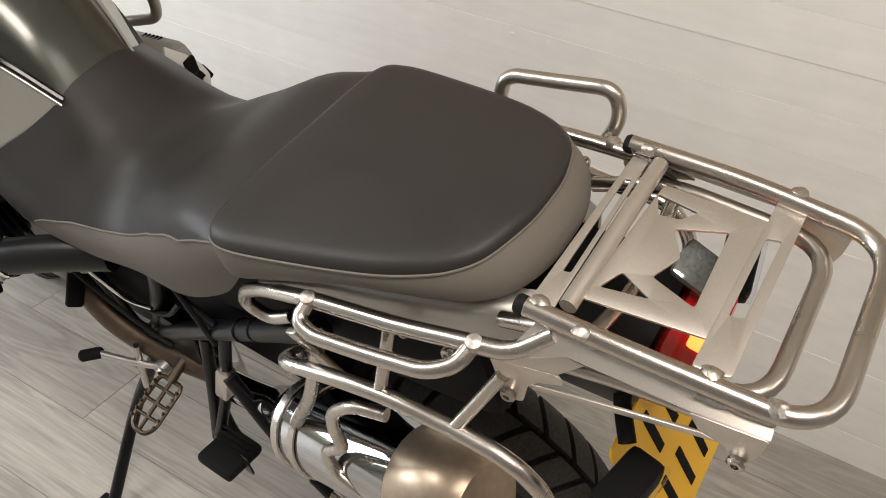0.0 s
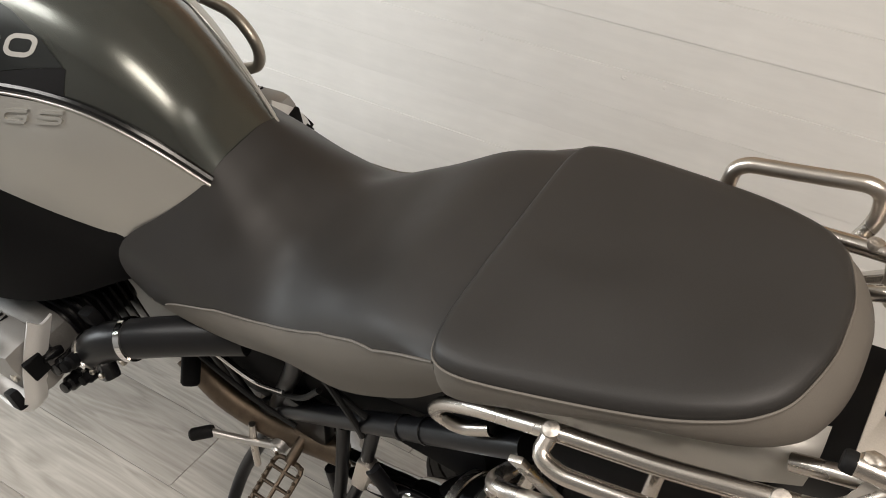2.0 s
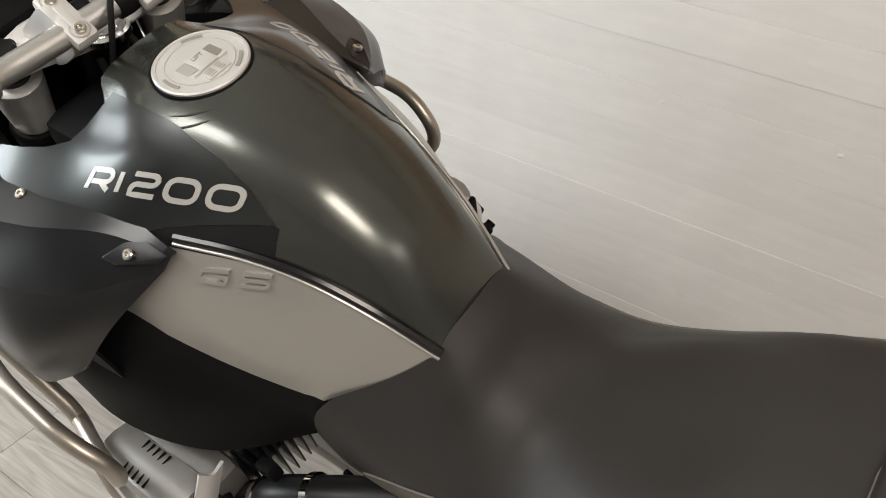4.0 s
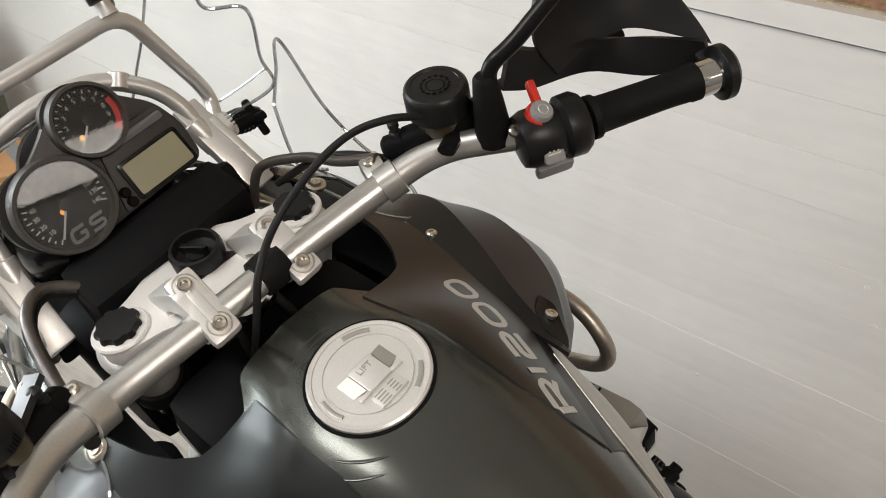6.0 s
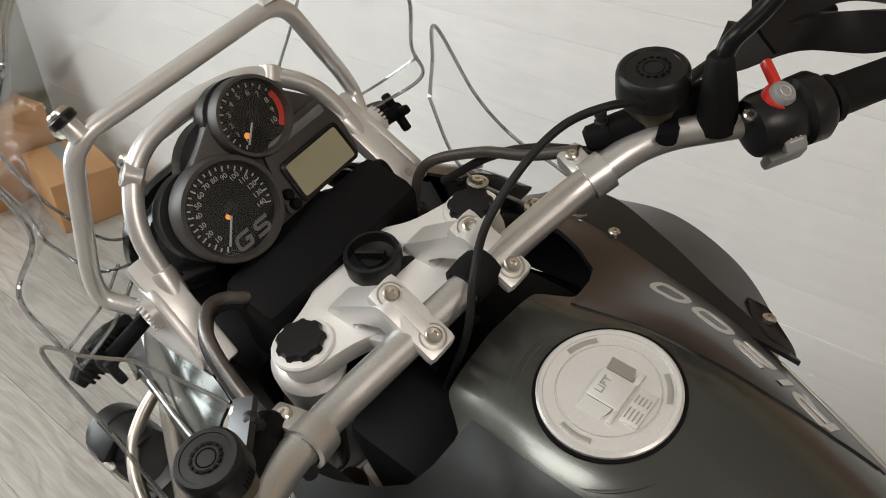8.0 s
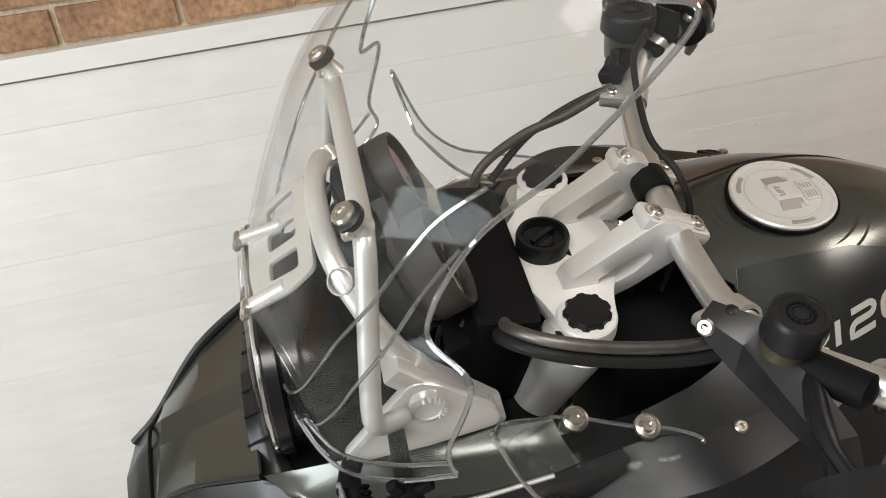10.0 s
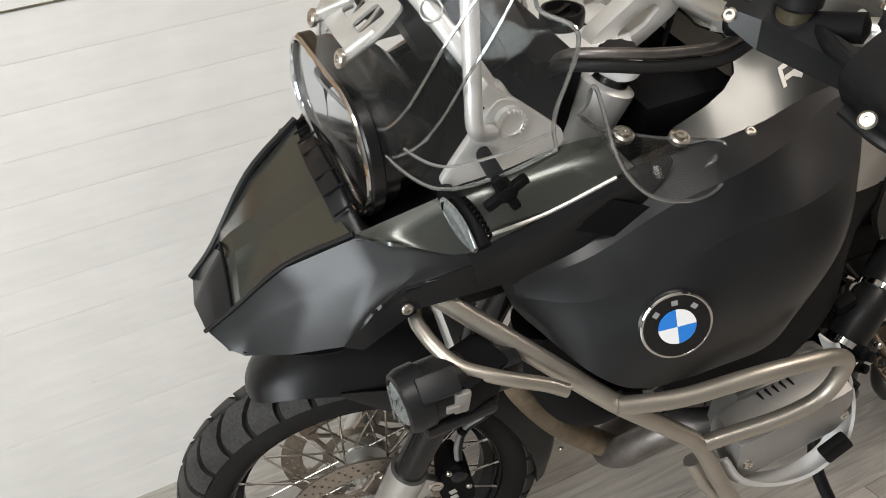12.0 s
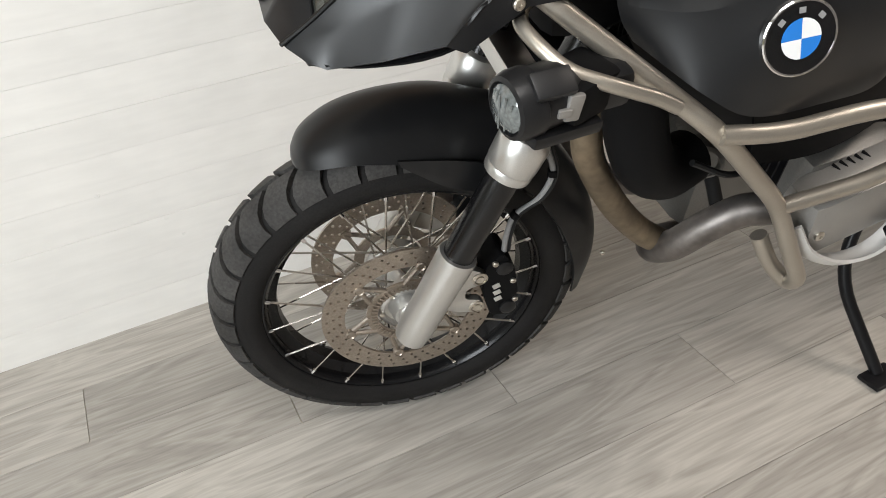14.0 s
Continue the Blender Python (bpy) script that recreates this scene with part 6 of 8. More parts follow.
for side in (-1, 1):
    y = 0.0455 * side
    base = V(0.405 + 0.004 * side, y * 1.05, bz(0, y).z)
    topc = V(0.500 + 0.003 * side, y, 1.252)
    # riser with a window
    w = 0.013
    prof = [V(0.388, 0, 1.205), V(0.396, 0, 1.222), V(0.468, 0, 1.272), V(0.482, 0, 1.280), V(0.500, 0, 1.268), V(0.516, 0, 1.252), V(0.503, 0, 1.224), V(0.462, 0, 1.196), V(0.440, 0, 1.186), V(0.395, 0, 1.190)]
    hole = [V(0.424, 0, 1.215), V(0.446, 0, 1.231), V(0.470, 0, 1.243), V(0.478, 0, 1.236), V(0.462, 0, 1.218), V(0.436, 0, 1.204)]
    sh = V(0.004 * side, y - w, -0.001 * side)
    riser = part("bar_riser", plate([p + sh for p in fillet(prof, 0.008, 3, True)], (0, 1, 0), 2 * w, [[p + sh for p in fillet(hole, 0.004, 3, True)]], 0.002), ALUWHITE, bike, "cast silver handlebar riser with clamp")
    f, r = V(0.477, -0.043, 1.279) if side < 0 else V(0.482, 0.047, 1.274), V(0.518, -0.046, 1.258) if side < 0 else V(0.524, 0.044, 1.253)
    mid = (f + r) / 2
    dn = V(-(f - r).z, 0, (f - r).x).normalized()
    if dn.z < 0:
        dn = -dn
    m3 = Matrix(((f - r).normalized(), V(0, 1, 0), dn)).transposed()
    bm = bmesh.new()
    block(bm, mid - dn * 0.008, (0.074, 0.030, 0.016), m3, 0.006)
    clamp = part("bar_clamp", bm, ALUWHITE, riser)
    bm = bmesh.new()
    block(bm, mid - dn * 0.0005, (0.040, 0.011, 0.004), m3, 0.0018)
    part("clamp_rib", bm, ALUWHITE, clamp)
    for p in (f, r):
        bm = bmesh.new()
        lathe(bm, p - dn * 0.002, dn, [(0.0108, -0.002), (0.0112, 0.002), (0.0098, 0.0022), (0.0092, -0.0005), (0.0070, -0.0005), (0.0068, 0.0055), (0.0055, 0.0065), (0.0035, 0.0062), (0.0030, 0.003), (0.0004, 0.003)], 20)
        part("clamp_bolt", bm, SCREW, clamp)
    # cable bracket clamp
    p = BEND[side][1] + V(0.006, 0.012 * side, 0.003)
    dd = (BEND[side][2] - BEND[side][1]).normalized()
    bm = bmesh.new()
    lathe(bm, p, dd, [(0.0145, -0.011), (0.0180, -0.010), (0.0180, 0.010), (0.0145, 0.011)], 24, closed=True)
    br = part("bar_bracket", bm, ALU, bike, "silver clamp on the handlebar")
    bm = bmesh.new()
    block(bm, p + V(-0.022, 0, 0.006), (0.030, 0.022, 0.014), Matrix((dd, V(0, 0, 1).cross(dd).normalized(), V(0, 0, 1))).transposed() @ Euler((0, 0, radians(90))).to_matrix(), 0.004)
    part("bracket_lug", bm, ALU, br)
    screw(br, p + V(-0.024, 0, 0.013), (0, 0, 1), 0.006, "bolt")
    # grip
    g0, g1 = GRIP[side]
    ga = (g1 - g0).normalized()
    glen = (g1 - g0).length
    bm = bmesh.new()
    lathe(bm, g0, ga, [(0.0155, 0.028), (0.0205, 0.030), (0.0205, 0.036), (0.0172, 0.040), (0.0165, 0.07), (0.0160, 0.11), (0.0168, glen - 0.012), (0.0178, glen - 0.010), (0.0178, glen - 0.002), (0.010, glen)], 24)
    part("grip", bm, RUBBER, bar, "black rubber grip")
    bm = bmesh.new()
    lathe(bm, g1, ga, [(0.0165, -0.004), (0.0170, 0.0), (0.0170, 0.018), (0.015, 0.020)], 24)
    part("bar_end_ring", bm, CHROME, bar)
    bm = bmesh.new()
    lathe(bm, g1, ga, [(0.022, 0.018), (0.026, 0.020), (0.026, 0.028), (0.020, 0.033), (0.001, 0.034)], 24)
    part("bar_end_weight", bm, BLACKPL, bar)
    # switch block
    x, yv, z = frame_of(ga)
    bm = bmesh.new()
    lathe(bm, g0, ga, [(0.0165, -0.040), (0.024, -0.038), (0.027, -0.030), (0.0275, -0.008), (0.024, 0.0), (0.0290, 0.004), (0.0295, 0.018), (0.0255, 0.024), (0.017, 0.026)], 28)
    sw = part("switch_block", bm, BLACKPL, bike, "black handlebar switch housing")
    outv = (V(1, 0, 0.55) - ga * V(1, 0, 0.55).dot(ga)).normalized()
    upv = (V(0, 0, 1) - ga * ga.z).normalized()
    m3 = Matrix((ga, outv.cross(ga).normalized() * -1, outv)).transposed()
    if side > 0:
        rk, lw = V(0.655, 0.246, 1.290), V(0.648, 0.256, 1.254)
    else:
        rk, lw = g0 + ga * 0.004 + outv * 0.027, None
    bm = bmesh.new()
    block(bm, rk, (0.020, 0.032, 0.009), m3, 0.004)
    rocker = part("rocker_switch", bm, GREYPL, sw, "grey rocker switch")
    bm = bmesh.new()
    for k in range(3):
        block(bm, rk + outv * 0.0046 + m3 @ V(-0.004 + 0.004 * k, 0, 0), (0.0014, 0.010, 0.0006), m3)
    block(bm, rk + outv * 0.0046 + m3 @ V(0, 0.007, 0), (0.012, 0.0014, 0.0006), m3)
    part("switch_symbol", bm, DECAL, rocker)
    if side > 0:
        low = (outv * 0.75 - upv * 0.7).normalized()
        bm = bmesh.new()
        block(bm, lw, (0.036, 0.020, 0.010), Matrix((ga, low.cross(ga) * -1, low)).transposed(), 0.0045)
        part("lower_switch", bm, GREYPL, sw)
        q, qn = V(0.640, 0.255, 1.3145), V(0.52, 0.05, 0.85).normalized()
        bm = bmesh.new()
        lathe(bm, q, qn, [(0.0105, -0.004), (0.0105, 0.004), (0.0090, 0.006), (0.001, 0.0064)], 24)
        button = part("start_button", bm, GREYPL, sw, "grey round starter button")
        bm = bmesh.new()
        lathe(bm, q + qn * 0.0062, qn, [(0.0040, 0), (0.0046, 0.0006), (0.0052, 0)], 20, closed=True)
        part("switch_symbol", bm, DECAL, button)
        bm = bmesh.new()
        lathe(bm, q - qn * 0.004, qn, [(0.0125, -0.004), (0.0132, 0.0), (0.0125, 0.004), (0.0108, 0.004)], 24)
        block(bm, q.lerp(V(0.620, 0.268, 1.330), 0.62), (0.026, 0.0075, 0.008), Matrix(((V(0.620, 0.268, 1.330) - q).normalized(), qn.cross(V(0.620, 0.268, 1.330) - q).normalized(), qn)).transposed(), 0.0025)
        part("kill_switch", bm, REDPL, sw, "bright red kill switch lever")
    else:
        bm = bmesh.new()
        block(bm, g0 - ga * 0.016 + outv * 0.014, (0.060, 0.052, 0.026), m3, 0.008)
        part("switch_face", bm, BLACKPL, sw)
        bm = bmesh.new()
        lathe(bm, g0 - ga * 0.030 + outv * 0.027, outv, [(0.0095, -0.004), (0.0095, 0.002), (0.0082, 0.0036), (0.001, 0.0038)], 24)
        part("round_button", bm, GREYPL, sw, "grey round suspension button")
        bm = bmesh.new()
        block(bm, g0 - ga * 0.014 + outv * 0.030 - upv * 0.018, (0.030, 0.016, 0.016), m3 @ Euler((0, 0, radians(-14))).to_matrix(), 0.006)
        part("horn_switch", bm, REDPL, sw, "red horn switch")
    # brake or clutch master cylinder and lever
    mc_a, mc_b = (V(0.510, 0.180, 1.276), V(0.588, 0.256, 1.300)) if side > 0 else (V(0.474, -0.172, 1.270), V(0.540, -0.275, 1.297))
    mc = g0 + V(-0.035, -0.045 * side, 0.004)
    bm = bmesh.new()
    lathe(bm, mc_a, mc_b - mc_a, [(0.009, -0.004), (0.0125, 0.0), (0.0125, 0.018), (0.0145, 0.020), (0.0145, (mc_b - mc_a).length), (0.006, (mc_b - mc_a).length + 0.004)], 18)
    master = part("master_cylinder", bm, BLACKMAT, bike, "black master cylinder with round reservoir")
    rc = V(0.545, 0.224, 1.298) if side > 0 else V(0.505, -0.222, 1.298)
    bm = bmesh.new()
    k = 1.0 if side > 0 else 0.74
    lathe(bm, rc, (0.05, 0, 1), [(0.015 * k, -0.026), (0.0215 * k, -0.024), (0.0235 * k, -0.010), (0.0245 * k, 0.010)], 28)
    part("reservoir_cup", bm, SMOKED, master)
    bm = bmesh.new()
    lathe(bm, rc, (0.05, 0, 1), [(r * k, h) for r, h in ((0.026, 0.006), (0.0305, 0.010), (0.0305, 0.030), (0.0295, 0.034), (0.027, 0.0362), (0.023, 0.0362), (0.0225, 0.0355), (0.001, 0.0358))], 36)
    lid = part("reservoir_lid", bm, BLACKPL, master, "black screw-on reservoir lid")
    bm = bmesh.new()
    for q in range(14):
        a = 2 * math.pi * q / 14
        block(bm, rc + V(0.013 * k * math.cos(a) + 0.002, 0.013 * k * math.sin(a), 0.0362), (0.0034, 0.0020, 0.0010), Euler((0, 0, a + 1.57)).to_matrix())
    for q in range(5):
        a = 0.2 + 0.11 * q
        block(bm, rc + V(0.0302 * k * math.cos(a), 0.0302 * k * math.sin(a), 0.021), (0.0020, 0.0016, 0.020), Euler((0, 0, a)).to_matrix())
    lathe(bm, rc + V(0.002, 0, 0.0355), (0.05, 0, 1), [(0.0075 * k, 0), (0.0085 * k, 0.0008), (0.0095 * k, 0)], 24, closed=True)
    part("lid_embossing", bm, BLACKMAT, lid)
    lev = [mc + V(-0.035, -0.03 * side, -0.002), mc + V(-0.060, 0.05 * side, -0.006), mc + V(-0.035, 0.14 * side, -0.008), mc + V(0.0, 0.205 * side, -0.010)]
    part("hand_lever", sweep(bmesh.new(), smooth_line(lev, 6), [0.009] * 6 + [0.0065] * 13, 10, flat=0.7), FRAME, master, "black hand lever")
    part("bleed_nipple", lathe(bmesh.new(), mc_a + (mc_b - mc_a) * 0.10 + V(0, 0, 0.010), (0, 0, 1), [(0.006, 0), (0.006, 0.006), (0.004, 0.007), (0.004, 0.011), (0.0055, 0.012), (0.0055, 0.017), (0.002, 0.019)], 12), BLACKPL, master)
    screw(master, g0 + V(-0.020, -0.035 * side, 0.016), (0.5, 0, 1), 0.006)
    # hand guard
    if side > 0:
        rows = [
            [(0.600, 0.330, 1.292), (0.604, 0.388, 1.296), (0.632, 0.418, 1.300), (0.702, 0.441, 1.288)],
            [(0.582, 0.325, 1.322), (0.590, 0.385, 1.322), (0.626, 0.428, 1.318), (0.688, 0.446, 1.300)],
            [(0.575, 0.335, 1.355), (0.586, 0.395, 1.350), (0.620, 0.440, 1.340), (0.668, 0.450, 1.316)],
            [(0.576, 0.352, 1.378), (0.588, 0.412, 1.366), (0.612, 0.448, 1.360), (0.650, 0.452, 1.332)],
        ]
    else:
        rows = [
            [(0.474, -0.328, 1.268), (0.478, -0.390, 1.262), (0.522, -0.455, 1.256), (0.605, -0.505, 1.270)],
            [(0.455, -0.332, 1.300), (0.456, -0.390, 1.300), (0.502, -0.455, 1.296), (0.590, -0.500, 1.295)],
            [(0.460, -0.342, 1.334), (0.463, -0.390, 1.342), (0.502, -0.440, 1.340), (0.570, -0.480, 1.315)],
            [(0.480, -0.354, 1.362), (0.486, -0.386, 1.374), (0.512, -0.420, 1.368), (0.555, -0.455, 1.335)],
        ]
    hg = part("hand_guard", control(rows, 18, 24, 0.004, (-1, 0, 0.2)), BLACKPL, bike, "black plastic hand guard")
    if side > 0:
        arm = [[V(0.702, 0.425, 1.300), V(0.640, 0.415, 1.294), V(0.612, 0.385, 1.300), V(0.590, 0.335, 1.312), V(0.578, 0.296, 1.336)],
               [V(0.708, 0.425, 1.284), V(0.662, 0.405, 1.262), V(0.606, 0.375, 1.268), V(0.574, 0.325, 1.270), V(0.562, 0.294, 1.284)]]
        part("guard_arm", control(arm, 6, 24, 0.007, (1, -0.4, 0.4)), BLACKPL, hg, "flat black guard arm")
        part("guard_arm", sweep(bmesh.new(), smooth_line([tuple(g1 + ga * 0.024), (0.705, 0.425, 1.290)], 4), 0.012, 10, flat=0.5), BLACKPL, hg)
    else:
        arm = [tuple(g1 + ga * 0.024), rows[0][3], (0.524, -0.450, 1.252), (0.482, -0.390, 1.258), (0.476, -0.335, 1.266)]
        part("guard_arm", sweep(bmesh.new(), smooth_line(arm, 6), 0.013, 10, flat=0.5), BLACKPL, hg)
    if side < 0:
        arm = control([
            [(0.470, -0.170, 1.300), (0.505, -0.205, 1.303), (0.519, -0.300, 1.289), (0.500, -0.345, 1.290)],
            [(0.456, -0.180, 1.296), (0.478, -0.210, 1.290), (0.496, -0.298, 1.284), (0.476, -0.340, 1.288)],
            [(0.458, -0.190, 1.278), (0.474, -0.216, 1.262), (0.504, -0.297, 1.254), (0.482, -0.340, 1.266)],
        ], 10, 18, 0.006, (-0.6, -0.2, 0.7), 1, True)
        part("guard_bracket", arm, SATIN, hg, "black plastic guard bracket", 14)
        screw(hg, (0.459, -0.186, 1.289), (-0.6, -0.4, 0.5), 0.0075)
        screw(hg, (0.429, -0.391, 1.300), (-0.6, -0.3, 0.6), 0.0075)
# mirror on the right bar
mb = V(0.598, 0.236, 1.298)
mirror_arm = part("mirror_stem", tube([mb, mb + V(0.002, 0.004, 0.062), (0.612, 0.262, 1.372), (0.640, 0.320, 1.419), (0.664, 0.366, 1.446)], 0.0075, 12, 0.02), FRAME, bike, "black rear-view mirror on a bent stem")
bm = bmesh.new()
lathe(bm, mb, (0, 0, 1), [(0.017, -0.016), (0.0165, 0.0), (0.0135, 0.03), (0.0105, 0.052), (0.008, 0.055)], 18)
part("stem_boot", bm, RUBBER, mirror_arm)
bm = bmesh.new()
mc = V(0.672, 0.425, 1.470)
lathe(bm, mc, (0.93, -0.12, 0.20), [(0.005, -0.032), (0.045, -0.026), (0.066, -0.010), (0.068, 0.0), (0.064, 0.003)], 32)
for v in bm.verts:
    q = v.co - mc
    v.co = mc + V(q.x, q.y * 1.25, q.z * 0.75)
head = part("mirror_head", bm, BLACKPL, mirror_arm)
bm = bmesh.new()
lathe(bm, mc, (0.93, -0.12, 0.20), [(0.062, 0.002), (0.062, 0.0045), (0.001, 0.0048)], 32)
for v in bm.verts:
    q = v.co - mc
    v.co = mc + V(q.x, q.y * 1.25, q.z * 0.75)
part("mirror_glass", bm, mat("mirror_silver", (0.85, 0.85, 0.85), 0.02, 1.0), mirror_arm)

# cables across the bridge
cables = new("control_cables")
cables.parent = bike
cables["label"] = "black control cables and brake hoses"
for pts, r, m in (
    ([(0.556, 0.200, 1.318), (0.542, 0.168, 1.333), (0.519, 0.138, 1.328), (0.508, 0.097, 1.315), (0.505, 0.046, 1.292), (0.520, 0.006, 1.276), (0.526, -0.020, 1.238), (0.50, -0.040, 1.16)], 0.0036, CABLE),
    ([(0.510, 0.165, 1.275), (0.455, 0.155, 1.255), (0.40, 0.150, 1.240), (0.345, 0.125, 1.22), (0.33, 0.105, 1.17)], 0.0055, HOSE),
    ([(0.555, 0.185, 1.270), (0.47, 0.165, 1.262), (0.41, 0.155, 1.235), (0.36, 0.13, 1.20)], 0.0045, CABLE),
    ([(0.515, -0.172, 1.262), (0.47, -0.172, 1.246), (0.40, -0.162, 1.250), (0.345, -0.145, 1.256), (0.318, -0.115, 1.245), (0.325, -0.07, 1.20)], 0.0060, PIPEGREY),
    ([(0.515, -0.178, 1.250), (0.47, -0.176, 1.232), (0.40, -0.165, 1.236), (0.345, -0.150, 1.244), (0.312, -0.118, 1.235), (0.320, -0.07, 1.19)], 0.0068, CABLE),
    ([(0.46, -0.02, 1.18), (0.48, -0.03, 1.12), (0.47, -0.04, 1.05)], 0.005, CABLE),
    ([(0.45, 0.03, 1.18), (0.48, 0.04, 1.12), (0.47, 0.05, 1.05)], 0.005, CABLE),
):
    part("cable", hose(pts, r, 10), m, cables)
bm = bmesh.new()
lathe(bm, BAR_C + V(0.002, 0.022, 0), (0.03, 1, 0), [(0.0142, -0.016), (0.0185, -0.015), (0.0195, 0.0), (0.0185, 0.015), (0.0142, 0.016)], 20, closed=True)
part("rubber_sleeve", bm, RUBBER, cables)
# steering head behind the bridge
bm = bmesh.new()
rod(bm, (0.43, 0.01, 1.20), (0.30, 0.0, 0.90), 0.034, 20)
part("steering_head", bm, FRAME, mainframe)
bm = bmesh.new()
block(bm, (0.50, 0, 1.02), (0.14, 0.24, 0.26), None, 0.03)
part("inner_frame_block", bm, BLACKMAT, mainframe)
bm = bmesh.new()
block(bm, (0.24, 0, 1.02), (0.12, 0.26, 0.20), None, 0.03)
part("inner_fairing_block", bm, BLACKMAT, mainframe)

# ---- instruments ----
DASH = Matrix.Translation((0.276, 0.012, 1.272)) @ Matrix((V(0.43, 0, -0.903) * -1, V(0, 1, 0), V(0.903, 0, 0.43))).transposed().to_4x4()


def dp(a, b, c=0.0):
    """A place on the dash: a to the right, b up its face, c off it."""
    return DASH @ V(b, a, c)


dash = new("instrument_cluster")
dash.parent = bike
dash["label"] = "black instrument cluster with two dials and an amber display"
out = [(-0.060, -0.044), (-0.016, -0.042), (0.080, -0.040), (0.088, -0.032), (0.090, 0.005), (0.078, 0.038), (0.045, 0.070), (0.026, 0.088), (-0.010, 0.090), (-0.038, 0.070), (-0.072, 0.050), (-0.104, 0.028), (-0.108, -0.010), (-0.090, -0.036)]
part("dash_body", plate(fillet([dp(a, b, -0.012) for a, b in out], 0.012, 4, True), DASH.to_3x3() @ V(0, 0, 1), -0.045, (), 0.004), DASHPL, dash)
part("dash_face", plate(fillet([dp(a, b, -0.006) for a, b in ((-0.018, -0.040), (0.083, -0.037), (0.085, 0.004), (0.076, 0.035), (0.0, 0.037))], 0.008, 4, True), DASH.to_3x3() @ V(0, 0, 1), -0.012, (), 0.002), DASHPL, dash)


def numeral(body, size, at):
    """Flat figures on a dial, in the built-in font."""
    c = bpy.data.curves.new("figures", "FONT")
    c.body, c.size, c.align_x, c.align_y = body, size, "CENTER", "CENTER"
    c.extrude = 0.0002
    ob = bpy.data.objects.new("figures", c)
    me = bpy.data.meshes.new_from_object(ob)
    bpy.data.objects.remove(ob)
    bm = bmesh.new()
    bm.from_mesh(me)
    bpy.data.meshes.remove(me)
    d3 = DASH.to_3x3()
    m3 = Matrix((d3 @ V(0, 1, 0), d3 @ V(1, 0, 0), d3 @ V(0, 0, 1))).transposed()
    bmesh.ops.transform(bm, matrix=Matrix.Translation(at) @ m3.to_4x4(), verts=bm.verts)
    return bm


def dial(a, b, r, ticks, start, end, needle, red=None):
    n = DASH.to_3x3() @ V(0, 0, 1)
    bm = bmesh.new()
    lathe(bm, dp(a, b, -0.010), n, [(r * 1.17, -0.012), (r * 1.17, 0.014), (r * 1.13, 0.019), (r * 1.04, 0.019), (r * 1.0, 0.010), (r * 1.0, -0.012)], 48, closed=True)
    d = part("dial", bm, DASHPL, dash, "round dial with white markings")
    bm = bmesh.new()
    lathe(bm, dp(a, b, -0.006), n, [(r * 1.01, 0), (r * 1.01, 0.004), (0.0005, 0.004)], 48)
    part("dial_face", bm, DIAL, d)
    bm = bmesh.new()
    red_bm = bmesh.new()
    for k in range(ticks + 1):
        t = radians(start + (end - start) * k / ticks)
        long = 0.12 if k % 2 == 0 else 0.07
        ca, sa = math.cos(t), math.sin(t)
        tgt = red_bm if red is not None and k >= red else bm
        m3 = DASH.to_3x3() @ Euler((0, 0, math.atan2(ca, sa))).to_matrix()
        rr = r * (0.93 - long / 2)
        block(tgt, dp(a + rr * ca, b + rr * sa, -0.0015), (r * long, 0.0014, 0.0006), m3)
        if k % 2 == 0 and red is None:
            if 0 < k <= 28:
                part("numeral", numeral(str(5 * k), 0.0068, dp(a + r * 0.70 * ca, b + r * 0.70 * sa, -0.0013)), DIALMARK, d)
        elif red is not None and k % 2 == 0:
            part("numeral", numeral(str(k // 2), 0.0075, dp(a + r * 0.66 * ca, b + r * 0.66 * sa, -0.0013)), DIALMARK, d)
    part("dial_marks", bm, DIALMARK, d)
    if red is not None:
        lo, hi = radians(start + (end - start) * red / ticks), radians(end)
        for k in range(8):
            t = lo + (hi - lo) * k / 7
            block(red_bm, dp(a + r * 0.90 * math.cos(t), b + r * 0.90 * math.sin(t), -0.0012), (r * 0.16, 0.006, 0.0006), DASH.to_3x3() @ Euler((0, 0, math.atan2(math.cos(t), math.sin(t)))).to_matrix())
        part("red_zone", red_bm, REDPL, d)
    else:
        red_bm.free()
    t = radians(needle)
    bm = bmesh.new()
    rod(bm, dp(a, b, 0.001), dp(a + r * 0.8 * math.cos(t), b + r * 0.8 * math.sin(t), 0.001), 0.0011, 6)
    part("needle", bm, DIALMARK, d, "white needle")
    bm = bmesh.new()
    lathe(bm, dp(a, b, -0.002), n, [(0.006, 0), (0.006, 0.004), (0.001, 0.0045)], 16)
    part("needle_hub", bm, BLACKPL, d)
    bm = bmesh.new()
    lathe(bm, dp(a, b, 0.003), n, [(r * 1.02, 0), (r * 1.02, 0.0015), (0.0005, 0.0016)], 40)
    g = part("dial_glass", bm, GLASSY, d, "clear dial glass")
    g.visible_shadow = False
    return d


